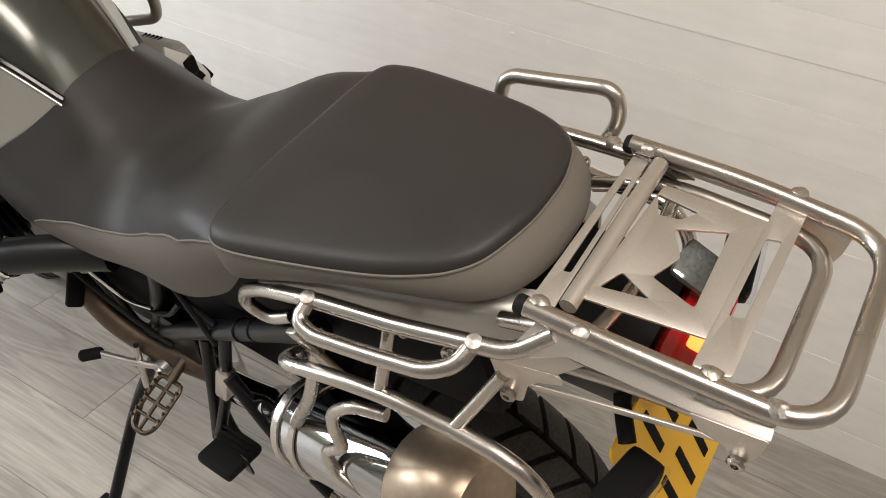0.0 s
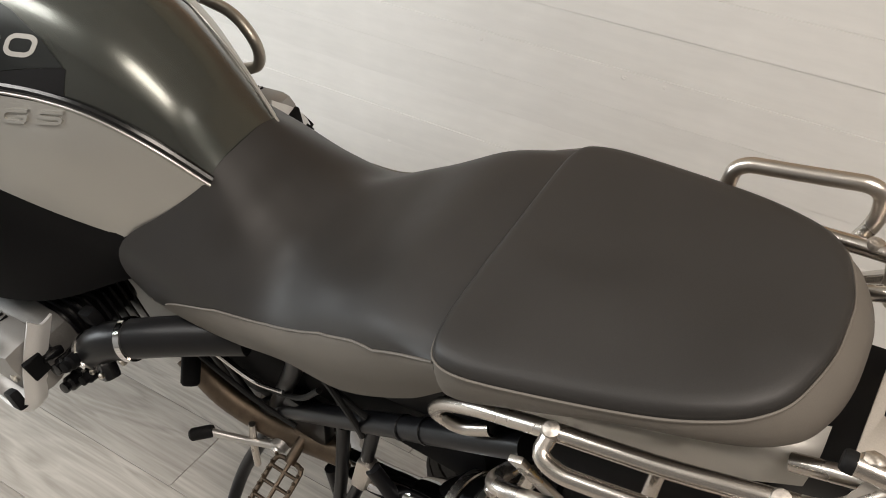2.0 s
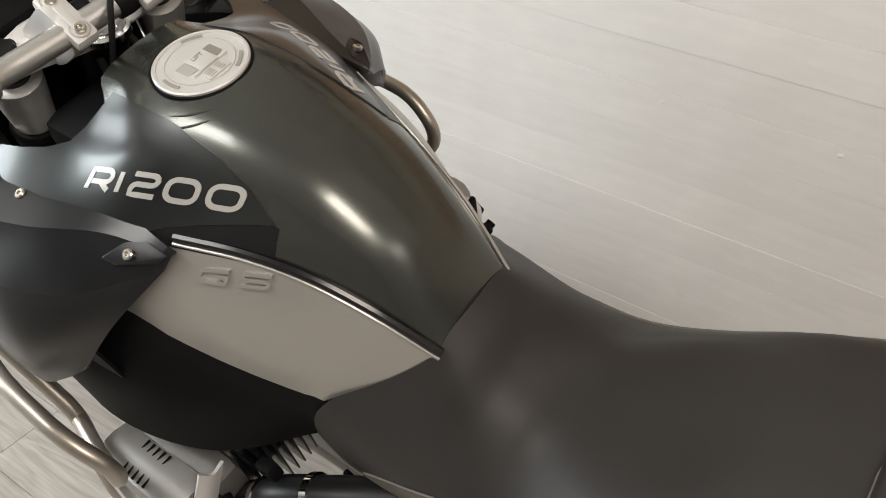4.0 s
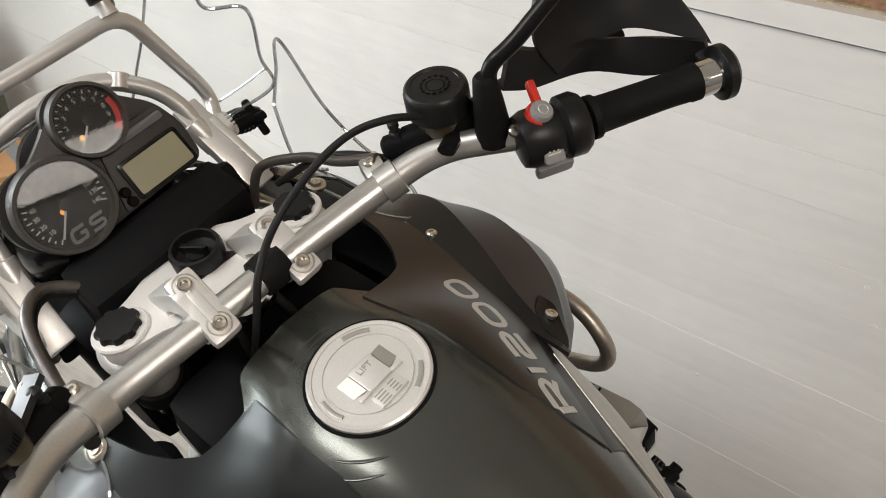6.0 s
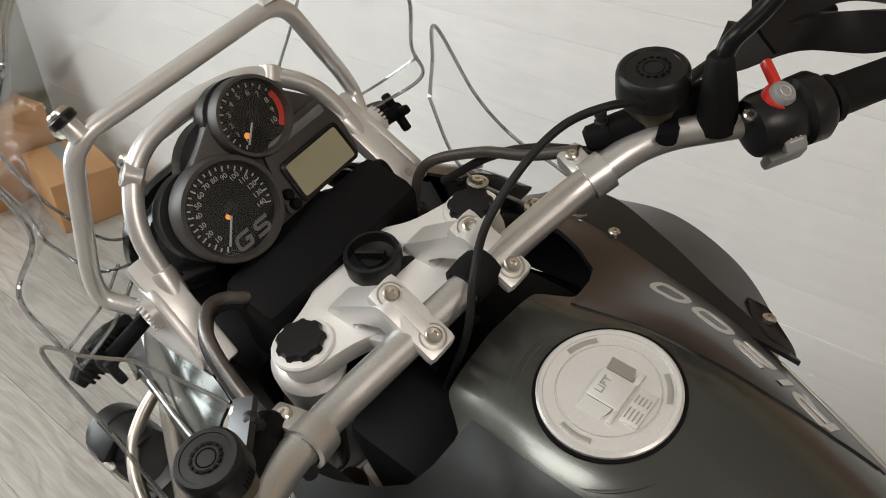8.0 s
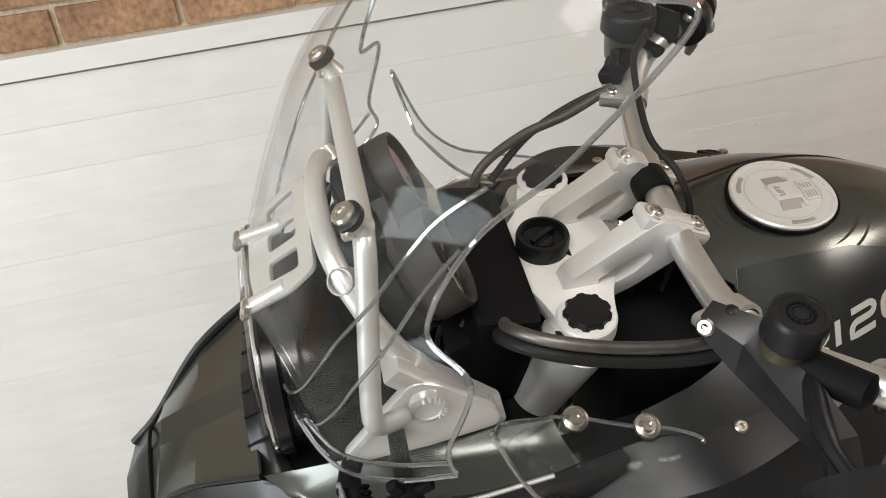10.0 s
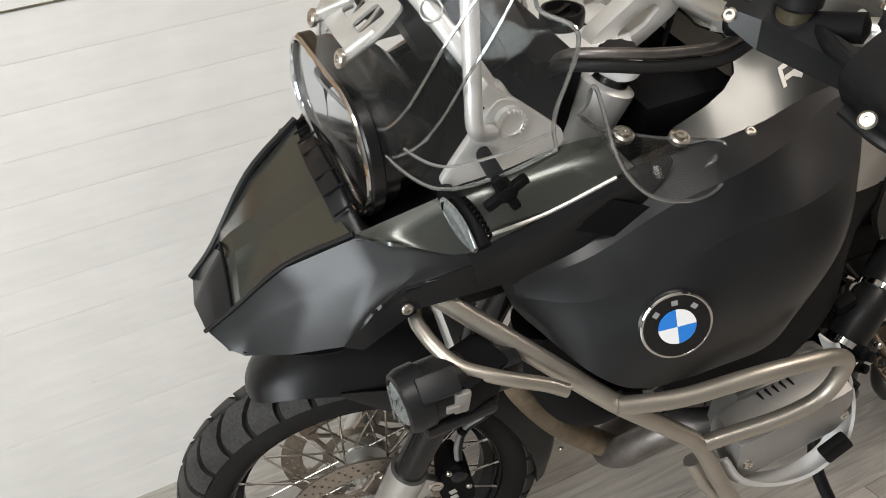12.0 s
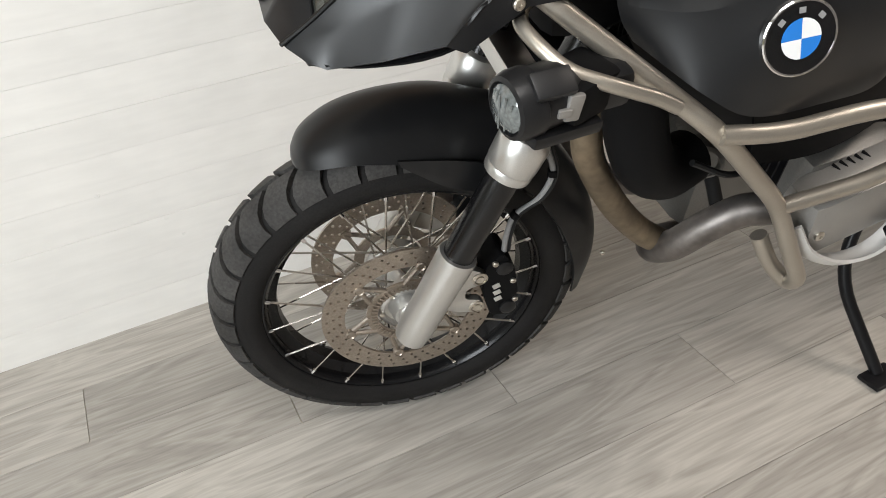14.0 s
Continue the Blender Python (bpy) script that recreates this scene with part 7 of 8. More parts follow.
speedo = dial(-0.0610, 0.0060, 0.0430, 28, 227, -28, 229)
tacho = dial(0.0090, 0.0595, 0.0330, 20, 222, -44, 224, 16)
bm = letters(bmesh.new(), "GS", dp(-0.078, -0.031, 0.0), DASH.to_3x3() @ V(-0.03, 1, 0), DASH.to_3x3() @ V(1, 0.25, 0), 0.013, 0.0034, BVHTree.FromPolygons([dp(-1, -1, -0.0014), dp(1, -1, -0.0014), dp(1, 1, -0.0014), dp(-1, 1, -0.0014)], [(0, 1, 2, 3)]), DASH.to_3x3() @ V(0, 0, -1), lift=0.0004)
part("dial_mark", bm, DIALGREY, speedo, "grey model letters on the dial")
bm = bmesh.new()
lathe(bm, dp(-0.067, 0.002, -0.001), DASH.to_3x3() @ V(0, 0, 1), [(0.003, 0), (0.003, 0.001), (0.0005, 0.0012)], 14)
part("warning_lamp", bm, glow("amber_telltale", (1.0, 0.42, 0.08), 0.5), speedo, "lit amber telltale")
bm = bmesh.new()
lathe(bm, dp(-0.006, 0.0485, -0.001), DASH.to_3x3() @ V(0, 0, 1), [(0.003, 0), (0.003, 0.001), (0.0005, 0.0012)], 14)
part("warning_lamp", bm, glow("amber_telltale", (1.0, 0.42, 0.08), 0.5), tacho, "lit amber telltale")
part("lcd_frame", plate(fillet([dp(a, b, -0.004) for a, b in ((0.001, -0.0365), (0.0785, -0.0365), (0.0765, 0.008), (0.001, 0.008))], 0.006, 4, True), DASH.to_3x3() @ V(0, 0, 1), 0.003, (), 0.001), BLACKGLOSS, dash)
part("lcd_screen", plate(fillet([dp(a, b, -0.0005) for a, b in ((0.0055, -0.032), (0.074, -0.032), (0.0715, 0.004), (0.0055, 0.004))], 0.003, 3, True), DASH.to_3x3() @ V(0, 0, 1), 0.001), LCD, dash, "olive amber display, switched off")
part("lamp_strip", plate(fillet([dp(a, b, -0.004) for a, b in ((-0.001, 0.0212), (0.074, 0.0207), (0.074, 0.0296), (0.006, 0.0302))], 0.003, 3, True), DASH.to_3x3() @ V(0, 0, 1), 0.003, (), 0.001), DIALGREY, dash, "grey strip of unlit warning lamps")
for a, b in ((-0.0074, -0.0193), (-0.0067, -0.0312)):
    bm = bmesh.new()
    lathe(bm, dp(a, b, -0.006), DASH.to_3x3() @ V(0, 0, 1), [(0.0056, 0), (0.0056, 0.006), (0.004, 0.008), (0.001, 0.008)], 16)
    part("dash_button", bm, BLACKMAT, dash)
bm = bmesh.new()
block(bm, dp(0.0, -0.085, -0.03), (0.05, 0.22, 0.03), DASH.to_3x3(), 0.01)
part("dash_underside", bm, BLACKMAT, dash)
bm = bmesh.new()
block(bm, (0.312, 0.0, 1.168), (0.070, 0.20, 0.125), Euler((0, radians(12), 0)).to_matrix(), 0.014)
part("wiring_cover", bm, BLACKMAT, dash, "black cover over the wiring behind the dials")
for k, y in enumerate((-0.070, -0.045, 0.050, 0.078)):
    part("wiring_lead", hose([(0.300, y, 1.225), (0.278 - 0.004 * k, y * 1.05, 1.195), (0.262, y * 1.1, 1.150), (0.280, y * 1.15, 1.100)], 0.0042, 8), CABLE, dash)

# ---- screen, its frame and deflectors ----
screen = new("windscreen")
screen.parent = bike
screen["label"] = "tall clear windscreen on a silver tube frame"
part("outer_hoop", tube([(0.214, -0.158, 1.208), (0.188, -0.176, 1.226), (0.190, -0.170, 1.256), (0.210, -0.118, 1.386), (0.206, 0.120, 1.380), (0.190, 0.168, 1.256), (0.188, 0.176, 1.226), (0.214, 0.158, 1.208)], 0.0088, 14, 0.03), HOOPS, screen, "satin silver outer hoop")
part("inner_hoop", tube([(0.236, -0.126, 1.222), (0.205, -0.116, 1.278), (0.178, -0.072, 1.323), (0.172, 0.0, 1.330), (0.178, 0.074, 1.318), (0.205, 0.124, 1.276), (0.233, 0.132, 1.222)], 0.0100, 16, 0.03), HOOPS, screen, "satin silver inner hoop")
for a, b in (((0.186, -0.086, 1.311), (0.0265, 0.043, -0.045)), ((0.186, 0.088, 1.307), (0.0265, -0.043, -0.045))):
    bm = bmesh.new()
    lathe(bm, a, b, [(0.0102, -0.009), (0.0118, -0.008), (0.0118, 0.008), (0.0102, 0.009)], 18, closed=True)
    part("hoop_collar", bm, HOOPS, screen)
# louvred centre plate between the hoop and the front of the pane
lv = [V(0.166, 0.060, 1.310), V(0.166, -0.066, 1.310), V(0.140, -0.070, 1.290), V(0.108, -0.060, 1.268), V(0.104, -0.030, 1.272), V(0.104, 0.030, 1.274), V(0.108, 0.056, 1.270), V(0.140, 0.062, 1.292)]
cutouts = [fillet([V(0.152, y0, 1.2995), V(0.152, y1, 1.2995), V(0.124, y1 * 0.9, 1.2815), V(0.124, y0 * 0.9, 1.2815)], 0.005, 3, True) for y0, y1 in ((-0.052, -0.026), (-0.012, 0.014), (0.028, 0.052))]
part("centre_plate", plate(fillet(lv, 0.008, 3, True), (-0.55, 0, 0.83), 0.005, cutouts, 0.0012), HOOPS, screen, "silver louvred centre plate")
for p in ((0.098, -0.058, 1.270), (0.094, 0.020, 1.280)):
    bm = bmesh.new()
    rod(bm, p, (0.135, p[1], 1.288), 0.0075, 14)
    part("plate_stud", bm, HOOPS, screen)
for side in (-1, 1):
    y = 0.128 * side
    m3 = Matrix((V(0.70, 0.08 * side, -0.71).normalized(), V(0, 1, 0), V(0.71, 0, 0.70).normalized())).transposed()
    bm = bmesh.new()
    block(bm, (0.254, y + 0.007 * side, 1.204), (0.128, 0.033, 0.022), m3, 0.004)
    hb = part("hoop_block", bm, HOOPS, screen, "silver frame block")
    bm = bmesh.new()
    lathe(bm, (0.236, 0.127 * side, 1.222), (-0.031, -0.010 * side, 0.056), [(0.0135, -0.02), (0.0138, 0.012), (0.0125, 0.018), (0.0102, 0.019)], 20)
    part("block_socket", bm, HOOPS, hb)
    screw(hb, (0.293, y + 0.010 * side, 1.176), (0.71, 0, 0.70), 0.0055)
    # flared casting from the socket down to the foot of the pane
    out = [V(0.226, 0, 1.240), V(0.246, 0, 1.232), V(0.300, 0, 1.182), V(0.298, 0, 1.168), V(0.230, 0, 1.160), V(0.160, 0, 1.158), V(0.156, 0, 1.166), V(0.190, 0, 1.196)]
    foot = [V(p.x, (0.150 + 0.35 * max(0.0, 1.20 - p.z)) * side, p.z) for p in out]
    part("bracket_casting", plate(fillet(foot, 0.010, 3, True), (0, -side, 0.1), 0.010, (), 0.003), HOOPS, hb)
    bm = bmesh.new()
    gear = V(0.236, 0.158 * side, 1.213)
    lathe(bm, gear, (0, side, 0.1), [(0.017, -0.006), (0.017, 0.002), (0.0125, 0.0035), (0.0120, 0.001), (0.001, 0.001)], 24)
    for k in range(9):
        a = -0.9 + 0.34 * k
        block(bm, gear + V(0.0145 * math.cos(a), 0.003 * side, 0.0145 * math.sin(a)), (0.0032, 0.006, 0.0028), Euler((0, -a, 0)).to_matrix(), 0.0005)
    part("height_adjuster", bm, HOOPS, hb, "toothed silver height adjuster")
    bm = bmesh.new()
    kp = V(0.208, 0.108 * side, 1.388)
    lathe(bm, kp, (-0.45, 0.1 * side, 0.8), [(0.0105, -0.004), (0.0085, 0.006), (0.0085, 0.012), (0.0065, 0.013)], 18)
    part("knob_post", bm, HOOPS, screen)
    bm = bmesh.new()
    lathe(bm, kp, (-0.45, 0.1 * side, 0.8), [(0.0070, 0.010), (0.0125, 0.012), (0.0130, 0.018), (0.010, 0.020), (0.001, 0.0205)], 18)
    knob = part("screen_knob", bm, BLACKPL, screen)
    bm = bmesh.new()
    lathe(bm, kp, (-0.45, 0.1 * side, 0.8), [(0.0098, 0.0190), (0.0098, 0.0225), (0.0080, 0.0245), (0.0045, 0.0245), (0.0040, 0.0225), (0.0005, 0.0225)], 18)
    part("pane_screw", bm, SCREW, knob, "bright screw head that holds the pane")
    bm = bmesh.new()
    lathe(bm, (0.205, 0.205 * side, 1.176), (0, side, -0.2), [(0.008, -0.05), (0.009, 0.0), (0.011, 0.004), (0.011, 0.012), (0.006, 0.015), (0.001, 0.015)], 12)
    for k in range(4):
        a = 0.5 + 1.57 * k
        block(bm, (0.205 + 0.014 * math.cos(a), 0.212 * side, 1.174 + 0.014 * math.sin(a)), (0.024, 0.010, 0.011), Euler((0, -a, 0)).to_matrix(), 0.004)
    part("adjuster_knob", bm, BLACKMAT, screen, "black four-armed adjuster knob")
HALF = [
    [(0.082, 0.0, 1.222), (0.104, 0.065, 1.200), (0.120, 0.118, 1.176), (0.150, 0.168, 1.166), (0.195, 0.205, 1.190), (0.246, 0.232, 1.226)],
    [(0.090, 0.0, 1.258), (0.106, 0.068, 1.244), (0.126, 0.120, 1.226), (0.156, 0.168, 1.216), (0.198, 0.204, 1.236), (0.242, 0.232, 1.264)],
    [(0.112, 0.0, 1.318), (0.124, 0.066, 1.312), (0.145, 0.118, 1.302), (0.172, 0.158, 1.298), (0.210, 0.194, 1.310), (0.262, 0.228, 1.336)],
    [(0.136, 0.0, 1.372), (0.145, 0.064, 1.368), (0.164, 0.114, 1.362), (0.185, 0.146, 1.356), (0.212, 0.172, 1.354), (0.240, 0.191, 1.356)],
    [(0.176, 0.0, 1.443), (0.184, 0.062, 1.440), (0.202, 0.108, 1.435), (0.222, 0.142, 1.432), (0.248, 0.168, 1.432), (0.276, 0.190, 1.434)],
    [(0.236, 0.0, 1.505), (0.244, 0.060, 1.502), (0.262, 0.106, 1.496), (0.282, 0.140, 1.490), (0.308, 0.166, 1.486), (0.338, 0.187, 1.484)],
    [(0.322, 0.0, 1.578), (0.328, 0.050, 1.576), (0.342, 0.090, 1.571), (0.362, 0.122, 1.566), (0.386, 0.146, 1.560), (0.414, 0.166, 1.552)],
]
SCREEN = [[(x, -y, z) for x, y, z in reversed(r)] + r[1:] for r in HALF]
pane = part("screen_pane", control(SCREEN, 36, 50, 0.004, (-1, 0, 0)), CLEAR, screen, "clear curved acrylic pane")
pane.visible_shadow = False
PANE = Surf(SCREEN)
rim_line = [V(*p) for p in SCREEN[0]] + [V(*r[-1]) for r in SCREEN[1:]] + [V(*p) for p in reversed(SCREEN[-1][:-1])] + [V(*r[0]) for r in reversed(SCREEN[1:-1])]
# rim tube added so that the pane's edge carries a bright highlight
part("screen_edge", sweep(bmesh.new(), smooth_line(rim_line + [rim_line[0]], 8)[:-1], 0.0022, 8, closed=True), EDGE, screen, "polished edge of the pane, a rim tube brightened to give its highlight")
for side in (-1, 1):
    # moulded ribs that run up the pane, and the fold along its foot
    ways = [lerp_table([(0.35, 1.5), (0.9, 2.0), (2.2, 2.9), (3.4, 3.9), (4.6, 4.3)]), lerp_table([(0.15, 2.05), (0.9, 2.6), (1.95, 3.5), (3.2, 4.6), (3.9, 4.9)])]
    if side > 0:
        ways = [lerp_table([(0.35, 1.3), (1.6, 2.05), (3.1, 3.2), (4.6, 4.3)])]
    for way in ways:
        u0, u1 = (0.35, 4.6) if way(0.2) < 1.9 else (0.15, 3.9)
        rib = smooth_line([PANE.at(u, 5 + side * way(u)) + V(-0.001, 0, 0) for u in (u0 + (u1 - u0) * k / 9 for k in range(10))], 5)
        part("pane_rib", sweep(bmesh.new(), rib, 0.0017, 6), EDGE, screen, "bright moulded rib in the pane")
    fold = [PANE.at(0.62, 5 + side * (2.3 + 2.7 * k / 24)) + V(-0.001, 0, 0) for k in range(25)]
    part("pane_fold", sweep(bmesh.new(), fold, 0.0018, 6), EDGE, screen, "folded foot of the pane")
for p in ((0.096, -0.060, 1.271), (0.092, 0.020, 1.279), (0.199, -0.113, 1.394), (0.199, 0.113, 1.390)):
    screw(screen, p, (-0.8, 0, 0.3), 0.010, "screen_screw", None, 0.004)
for side in (-1, 1):
    rows = [
        [(0.288, 0.200, 1.232), (0.325, 0.178, 1.192), (0.360, 0.169, 1.170), (0.410, 0.179, 1.153), (0.450, 0.188, 1.146), (0.474, 0.200, 1.142)],
        [(0.280, 0.224, 1.262), (0.312, 0.218, 1.205), (0.352, 0.217, 1.170), (0.402, 0.223, 1.148), (0.446, 0.217, 1.139), (0.476, 0.208, 1.138)],
        [(0.274, 0.245, 1.290), (0.304, 0.252, 1.205), (0.344, 0.258, 1.154), (0.400, 0.260, 1.130), (0.444, 0.246, 1.125), (0.474, 0.217, 1.131)],
    ]
    de = part("wind_deflector", control(rows, 12, 30, 0.003, (-0.3, 1, 0.3), side), CLEAR, bike, "small clear wind deflector with bright bolts")
    de.visible_shadow = False
    rim_line = [V(*p) for p in rows[0]] + [V(*rows[1][-1])] + [V(*p) for p in reversed(rows[2])] + [V(*rows[1][0])]
    rim_line = [V(p.x, p.y * side, p.z) for p in rim_line]
    part("deflector_edge", sweep(bmesh.new(), smooth_line(rim_line + [rim_line[0]], 8)[:-1], 0.0021, 6, closed=True), EDGE, de)
    for p in ((0.365, 0.170, 1.166), (0.430, 0.183, 1.150)):
        bm = bmesh.new()
        lathe(bm, (p[0], p[1] * side, p[2]), (0.1, 0.25 * side, 1), [(0.012, -0.003), (0.012, 0.002), (0.009, 0.0035), (0.0085, 0.001), (0.0065, 0.001), (0.006, 0.006), (0.003, 0.006), (0.0028, 0.003), (0.0004, 0.003)], 20)
        part("deflector_bolt", bm, SCREW, de)

# ---- headlight ----
hl = new("headlight")
hl.parent = bike
hl["label"] = "round headlight in a black surround"


def lamp_line(grow=0.0, x=0.0, n=48):
    """The outline round both lamps, seen from the front."""
    big, small = (-0.044, 1.155, 0.074 + grow), (0.068, 1.170, 0.058 + grow)
    pts = []
    for k in range(n):
        a = 2 * math.pi * k / n
        best = max((c[0] * math.cos(a) + c[1] * math.sin(a) + c[2], c) for c in (big, small))
        c = best[1]
        y, z = c[0] + c[2] * math.cos(a), c[1] + c[2] * math.sin(a)
        pts.append(V(0.088 + x - 0.06 * y + 0.05 * (z - 1.15), y, z))
    return pts


part("lamp_housing", rings_mesh([lamp_line(-0.004, 0.004), lamp_line(0.0, -0.004), lamp_line(0.006, 0.002), lamp_line(0.006, 0.014), lamp_line(-0.002, 0.018), lamp_line(-0.002, 0.034), lamp_line(-0.010, 0.038), lamp_line(-0.012, 0.062), lamp_line(-0.024, 0.085), lamp_line(-0.045, 0.105)]), BLACKGLOSS, hl, "black stepped lamp housing")
for (y, z, r) in ((-0.044, 1.155, 0.066), (0.068, 1.170, 0.050)):
    bm = bmesh.new()
    lathe(bm, (0.091 - 0.06 * y, y, z), (-1, -0.06, 0.05), [(r, 0.0), (r * 0.8, -0.022), (r * 0.5, -0.036), (r * 0.2, -0.044), (0.001, -0.046)], 36)
    refl = part("reflector", bm, CHROME, hl, "silvered reflector")
    bm = bmesh.new()
    lathe(bm, (0.091 - 0.06 * y, y, z), (-1, -0.06, 0.05), [(0.014, -0.036), (0.014, -0.012), (0.010, -0.008), (0.001, -0.007)], 20)
    part("bulb_shield", bm, BLACKGLOSS, refl)
g = part("headlight_glass", rings_mesh([lamp_line(-0.003, 0.0), lamp_line(-0.006, -0.006), lamp_line(-0.020, -0.012), lamp_line(-0.045, -0.016)]), LENS, hl, "clear headlight glass")
g.visible_shadow = False
part("lamp_trim", sweep(bmesh.new(), lamp_line(0.001, -0.002), 0.0032, 8, closed=True), CHROME, hl, "bright rim of the headlight")
bm = bmesh.new()
lathe(bm, (0.225, -0.01, 1.278), (0.5, 0, 0.2), [(0.040, -0.05), (0.052, -0.02), (0.054, 0.01), (0.04, 0.02)], 28)
part("dash_back", bm, BLACKPL, dash)
for a, b, r in (((0.235, -0.060, 1.262), (-0.85, -0.05, -0.42), 0.046), ((0.228, 0.018, 1.318), (-0.85, 0, -0.42), 0.038)):
    bm = bmesh.new()
    lathe(bm, a, b, [(r, -0.01), (r, 0.012), (r * 0.92, 0.014), (r * 0.92, 0.026), (r * 0.8, 0.030), (0.002, 0.031)], 32)
    part("dial_back", bm, BLACKPL, dash)

# ---- beak and cowl ----
beak = part("front_beak", control([
    [(-0.077, -0.058, 0.980), (-0.069, -0.016, 1.022), (-0.068, 0.012, 1.026), (-0.077, 0.058, 0.980)],
    [(-0.066, -0.066, 1.000), (-0.055, -0.018, 1.032), (-0.055, 0.014, 1.036), (-0.066, 0.066, 1.000)],
    [(-0.010, -0.090, 1.052), (-0.010, -0.020, 1.051), (-0.010, 0.016, 1.055), (-0.010, 0.090, 1.052)],
    [(0.066, -0.118, 1.094), (0.058, -0.022, 1.083), (0.058, 0.018, 1.087), (0.066, 0.118, 1.094)],
], 24, 24, 0.004, (-0.3, 0, 1), 1, True), OLIVE, bike, "olive metallic beak with black plastic edges", 6)
part("beak_nose", control([
    [(-0.115, -0.046, 0.951), (-0.121, 0.0, 0.953), (-0.115, 0.046, 0.951)],
    [(-0.100, -0.054, 0.965), (-0.097, 0.0, 0.990), (-0.100, 0.054, 0.965)],
    [(-0.079, -0.060, 0.981), (-0.071, 0.0, 1.0245), (-0.079, 0.060, 0.981)],
], 10, 16, 0.004, (-0.5, 0, 1), 1, True), BLACKPL, beak)
part("nose_gap", sweep(bmesh.new(), smooth_line([(-0.078, -0.058, 0.981), (-0.070, -0.016, 1.0235), (-0.069, 0.012, 1.0275), (-0.078, 0.058, 0.981)], 8), 0.0022, 6), BLACKMAT, beak)
for side in (-1, 1):
    part("beak_rim", sweep(bmesh.new(), smooth_line([(-0.116, 0.050 * side, 0.952), (-0.078, 0.061 * side, 0.984), (-0.009, 0.092 * side, 1.057), (0.068, 0.121 * side, 1.098)], 6), 0.0030 if side < 0 else 0.0052, 8), SATIN, beak, "raised black rim of the beak")
for side in (-1, 1):
    part("beak_edge", control([
        [(-0.114, 0.046, 0.951), (-0.079, 0.060, 0.981), (-0.010, 0.092, 1.052), (0.068, 0.122, 1.092), (0.120, 0.156, 1.090), (0.176, 0.188, 1.080)],
        [(-0.111, 0.054, 0.949), (-0.062, 0.086, 0.980), (0.006, 0.122, 1.030), (0.075, 0.155, 1.066), (0.122, 0.176, 1.072), (0.176, 0.192, 1.070)],
        [(-0.096, 0.084, 0.945), (-0.080, 0.100, 0.943), (-0.030, 0.145, 0.970), (0.024, 0.184, 1.000), (0.060, 0.183, 1.038), (0.098, 0.182, 1.057)],
    ], 12, 30, 0.004, (0, 1, 0.5), side, True), SATIN, beak, "black plastic beak edge", 24)
    part("beak_flank", control([
        [(0.024, 0.185, 1.000), (0.060, 0.184, 1.038), (0.098, 0.183, 1.057), (0.176, 0.193, 1.070), (0.25, 0.201, 1.092)],
        [(0.044, 0.190, 0.990), (0.075, 0.191, 1.008), (0.110, 0.193, 1.030), (0.212, 0.202, 1.033), (0.271, 0.205, 1.010)],
    ], 8, 24, 0.004, (0, 1, 0.2), side, True), BLACKPL, beak, "black plastic flank of the beak", 8)
    screw(beak, (0.098, 0.193 * side, 1.036), (0, side, 0.2), 0.007)
    part("beak_underside", control([
        [(-0.080, 0.098, 0.944), (-0.035, 0.128, 0.952), (0.022, 0.178, 0.985), (0.110, 0.188, 1.020)],
        [(-0.085, 0.0, 0.952), (-0.02, 0.0, 0.958), (0.05, 0.0, 0.97), (0.12, 0.0, 0.99)],
    ], 6, 12, 0.003, (0, 0, -1), side), BLACKMAT, beak)
    # olive cowl beside the headlight
    cowl = part("side_cowl", control([
        [(0.070, 0.120, 1.096), (0.15, 0.140, 1.128), (0.24, 0.150, 1.152), (0.31, 0.158, 1.166), (0.345, 0.165, 1.168)],
        [(0.085, 0.138, 1.099), (0.16, 0.160, 1.115), (0.245, 0.176, 1.142), (0.315, 0.184, 1.158), (0.350, 0.186, 1.160)],
        [(0.100, 0.154, 1.100), (0.172, 0.187, 1.083), (0.25, 0.198, 1.112), (0.325, 0.205, 1.140), (0.360, 0.203, 1.148)],
    ], 10, 28, 0.004, (0, 0.5, 1), side), OLIVE, bike, "dark olive cowl beside the headlight")
    part("cowl_edge", control([
        [(0.172, 0.189, 1.083), (0.25, 0.200, 1.112), (0.325, 0.207, 1.140), (0.400, 0.200, 1.152)],
        [(0.176, 0.196, 1.062), (0.25, 0.208, 1.092), (0.33, 0.214, 1.120), (0.40, 0.212, 1.135)],
        [(0.178, 0.199, 1.036), (0.212, 0.203, 1.034), (0.271, 0.207, 1.012), (0.332, 0.214, 1.054)],
    ], 10, 24, 0.004, (0, 1, 0.3), side), BLACKPL, cowl)
    part("cowl_line", sweep(bmesh.new(), smooth_line(mirror([(0.190, 0.193, 1.105), (0.26, 0.2015, 1.1195), (0.335, 0.2085, 1.1455)], side), 6), 0.0024, 6), SILVERP, cowl)
    # black lip round the headlight
    lip = part("headlight_lip", control([
        [(0.052, 0.0, 1.108), (0.055, 0.060, 1.100), (0.060, 0.105, 1.075), (0.070, 0.122, 1.092)],
        [(0.072, 0.0, 1.120), (0.075, 0.060, 1.111), (0.080, 0.113, 1.080), (0.090, 0.130, 1.094)],
        [(0.078, 0.0, 1.100), (0.082, 0.060, 1.090), (0.100, 0.120, 1.074), (0.112, 0.136, 1.084)],
    ], 10, 18, 0.004, (-0.4, 0, 0.8), side), BLACKPL, beak)
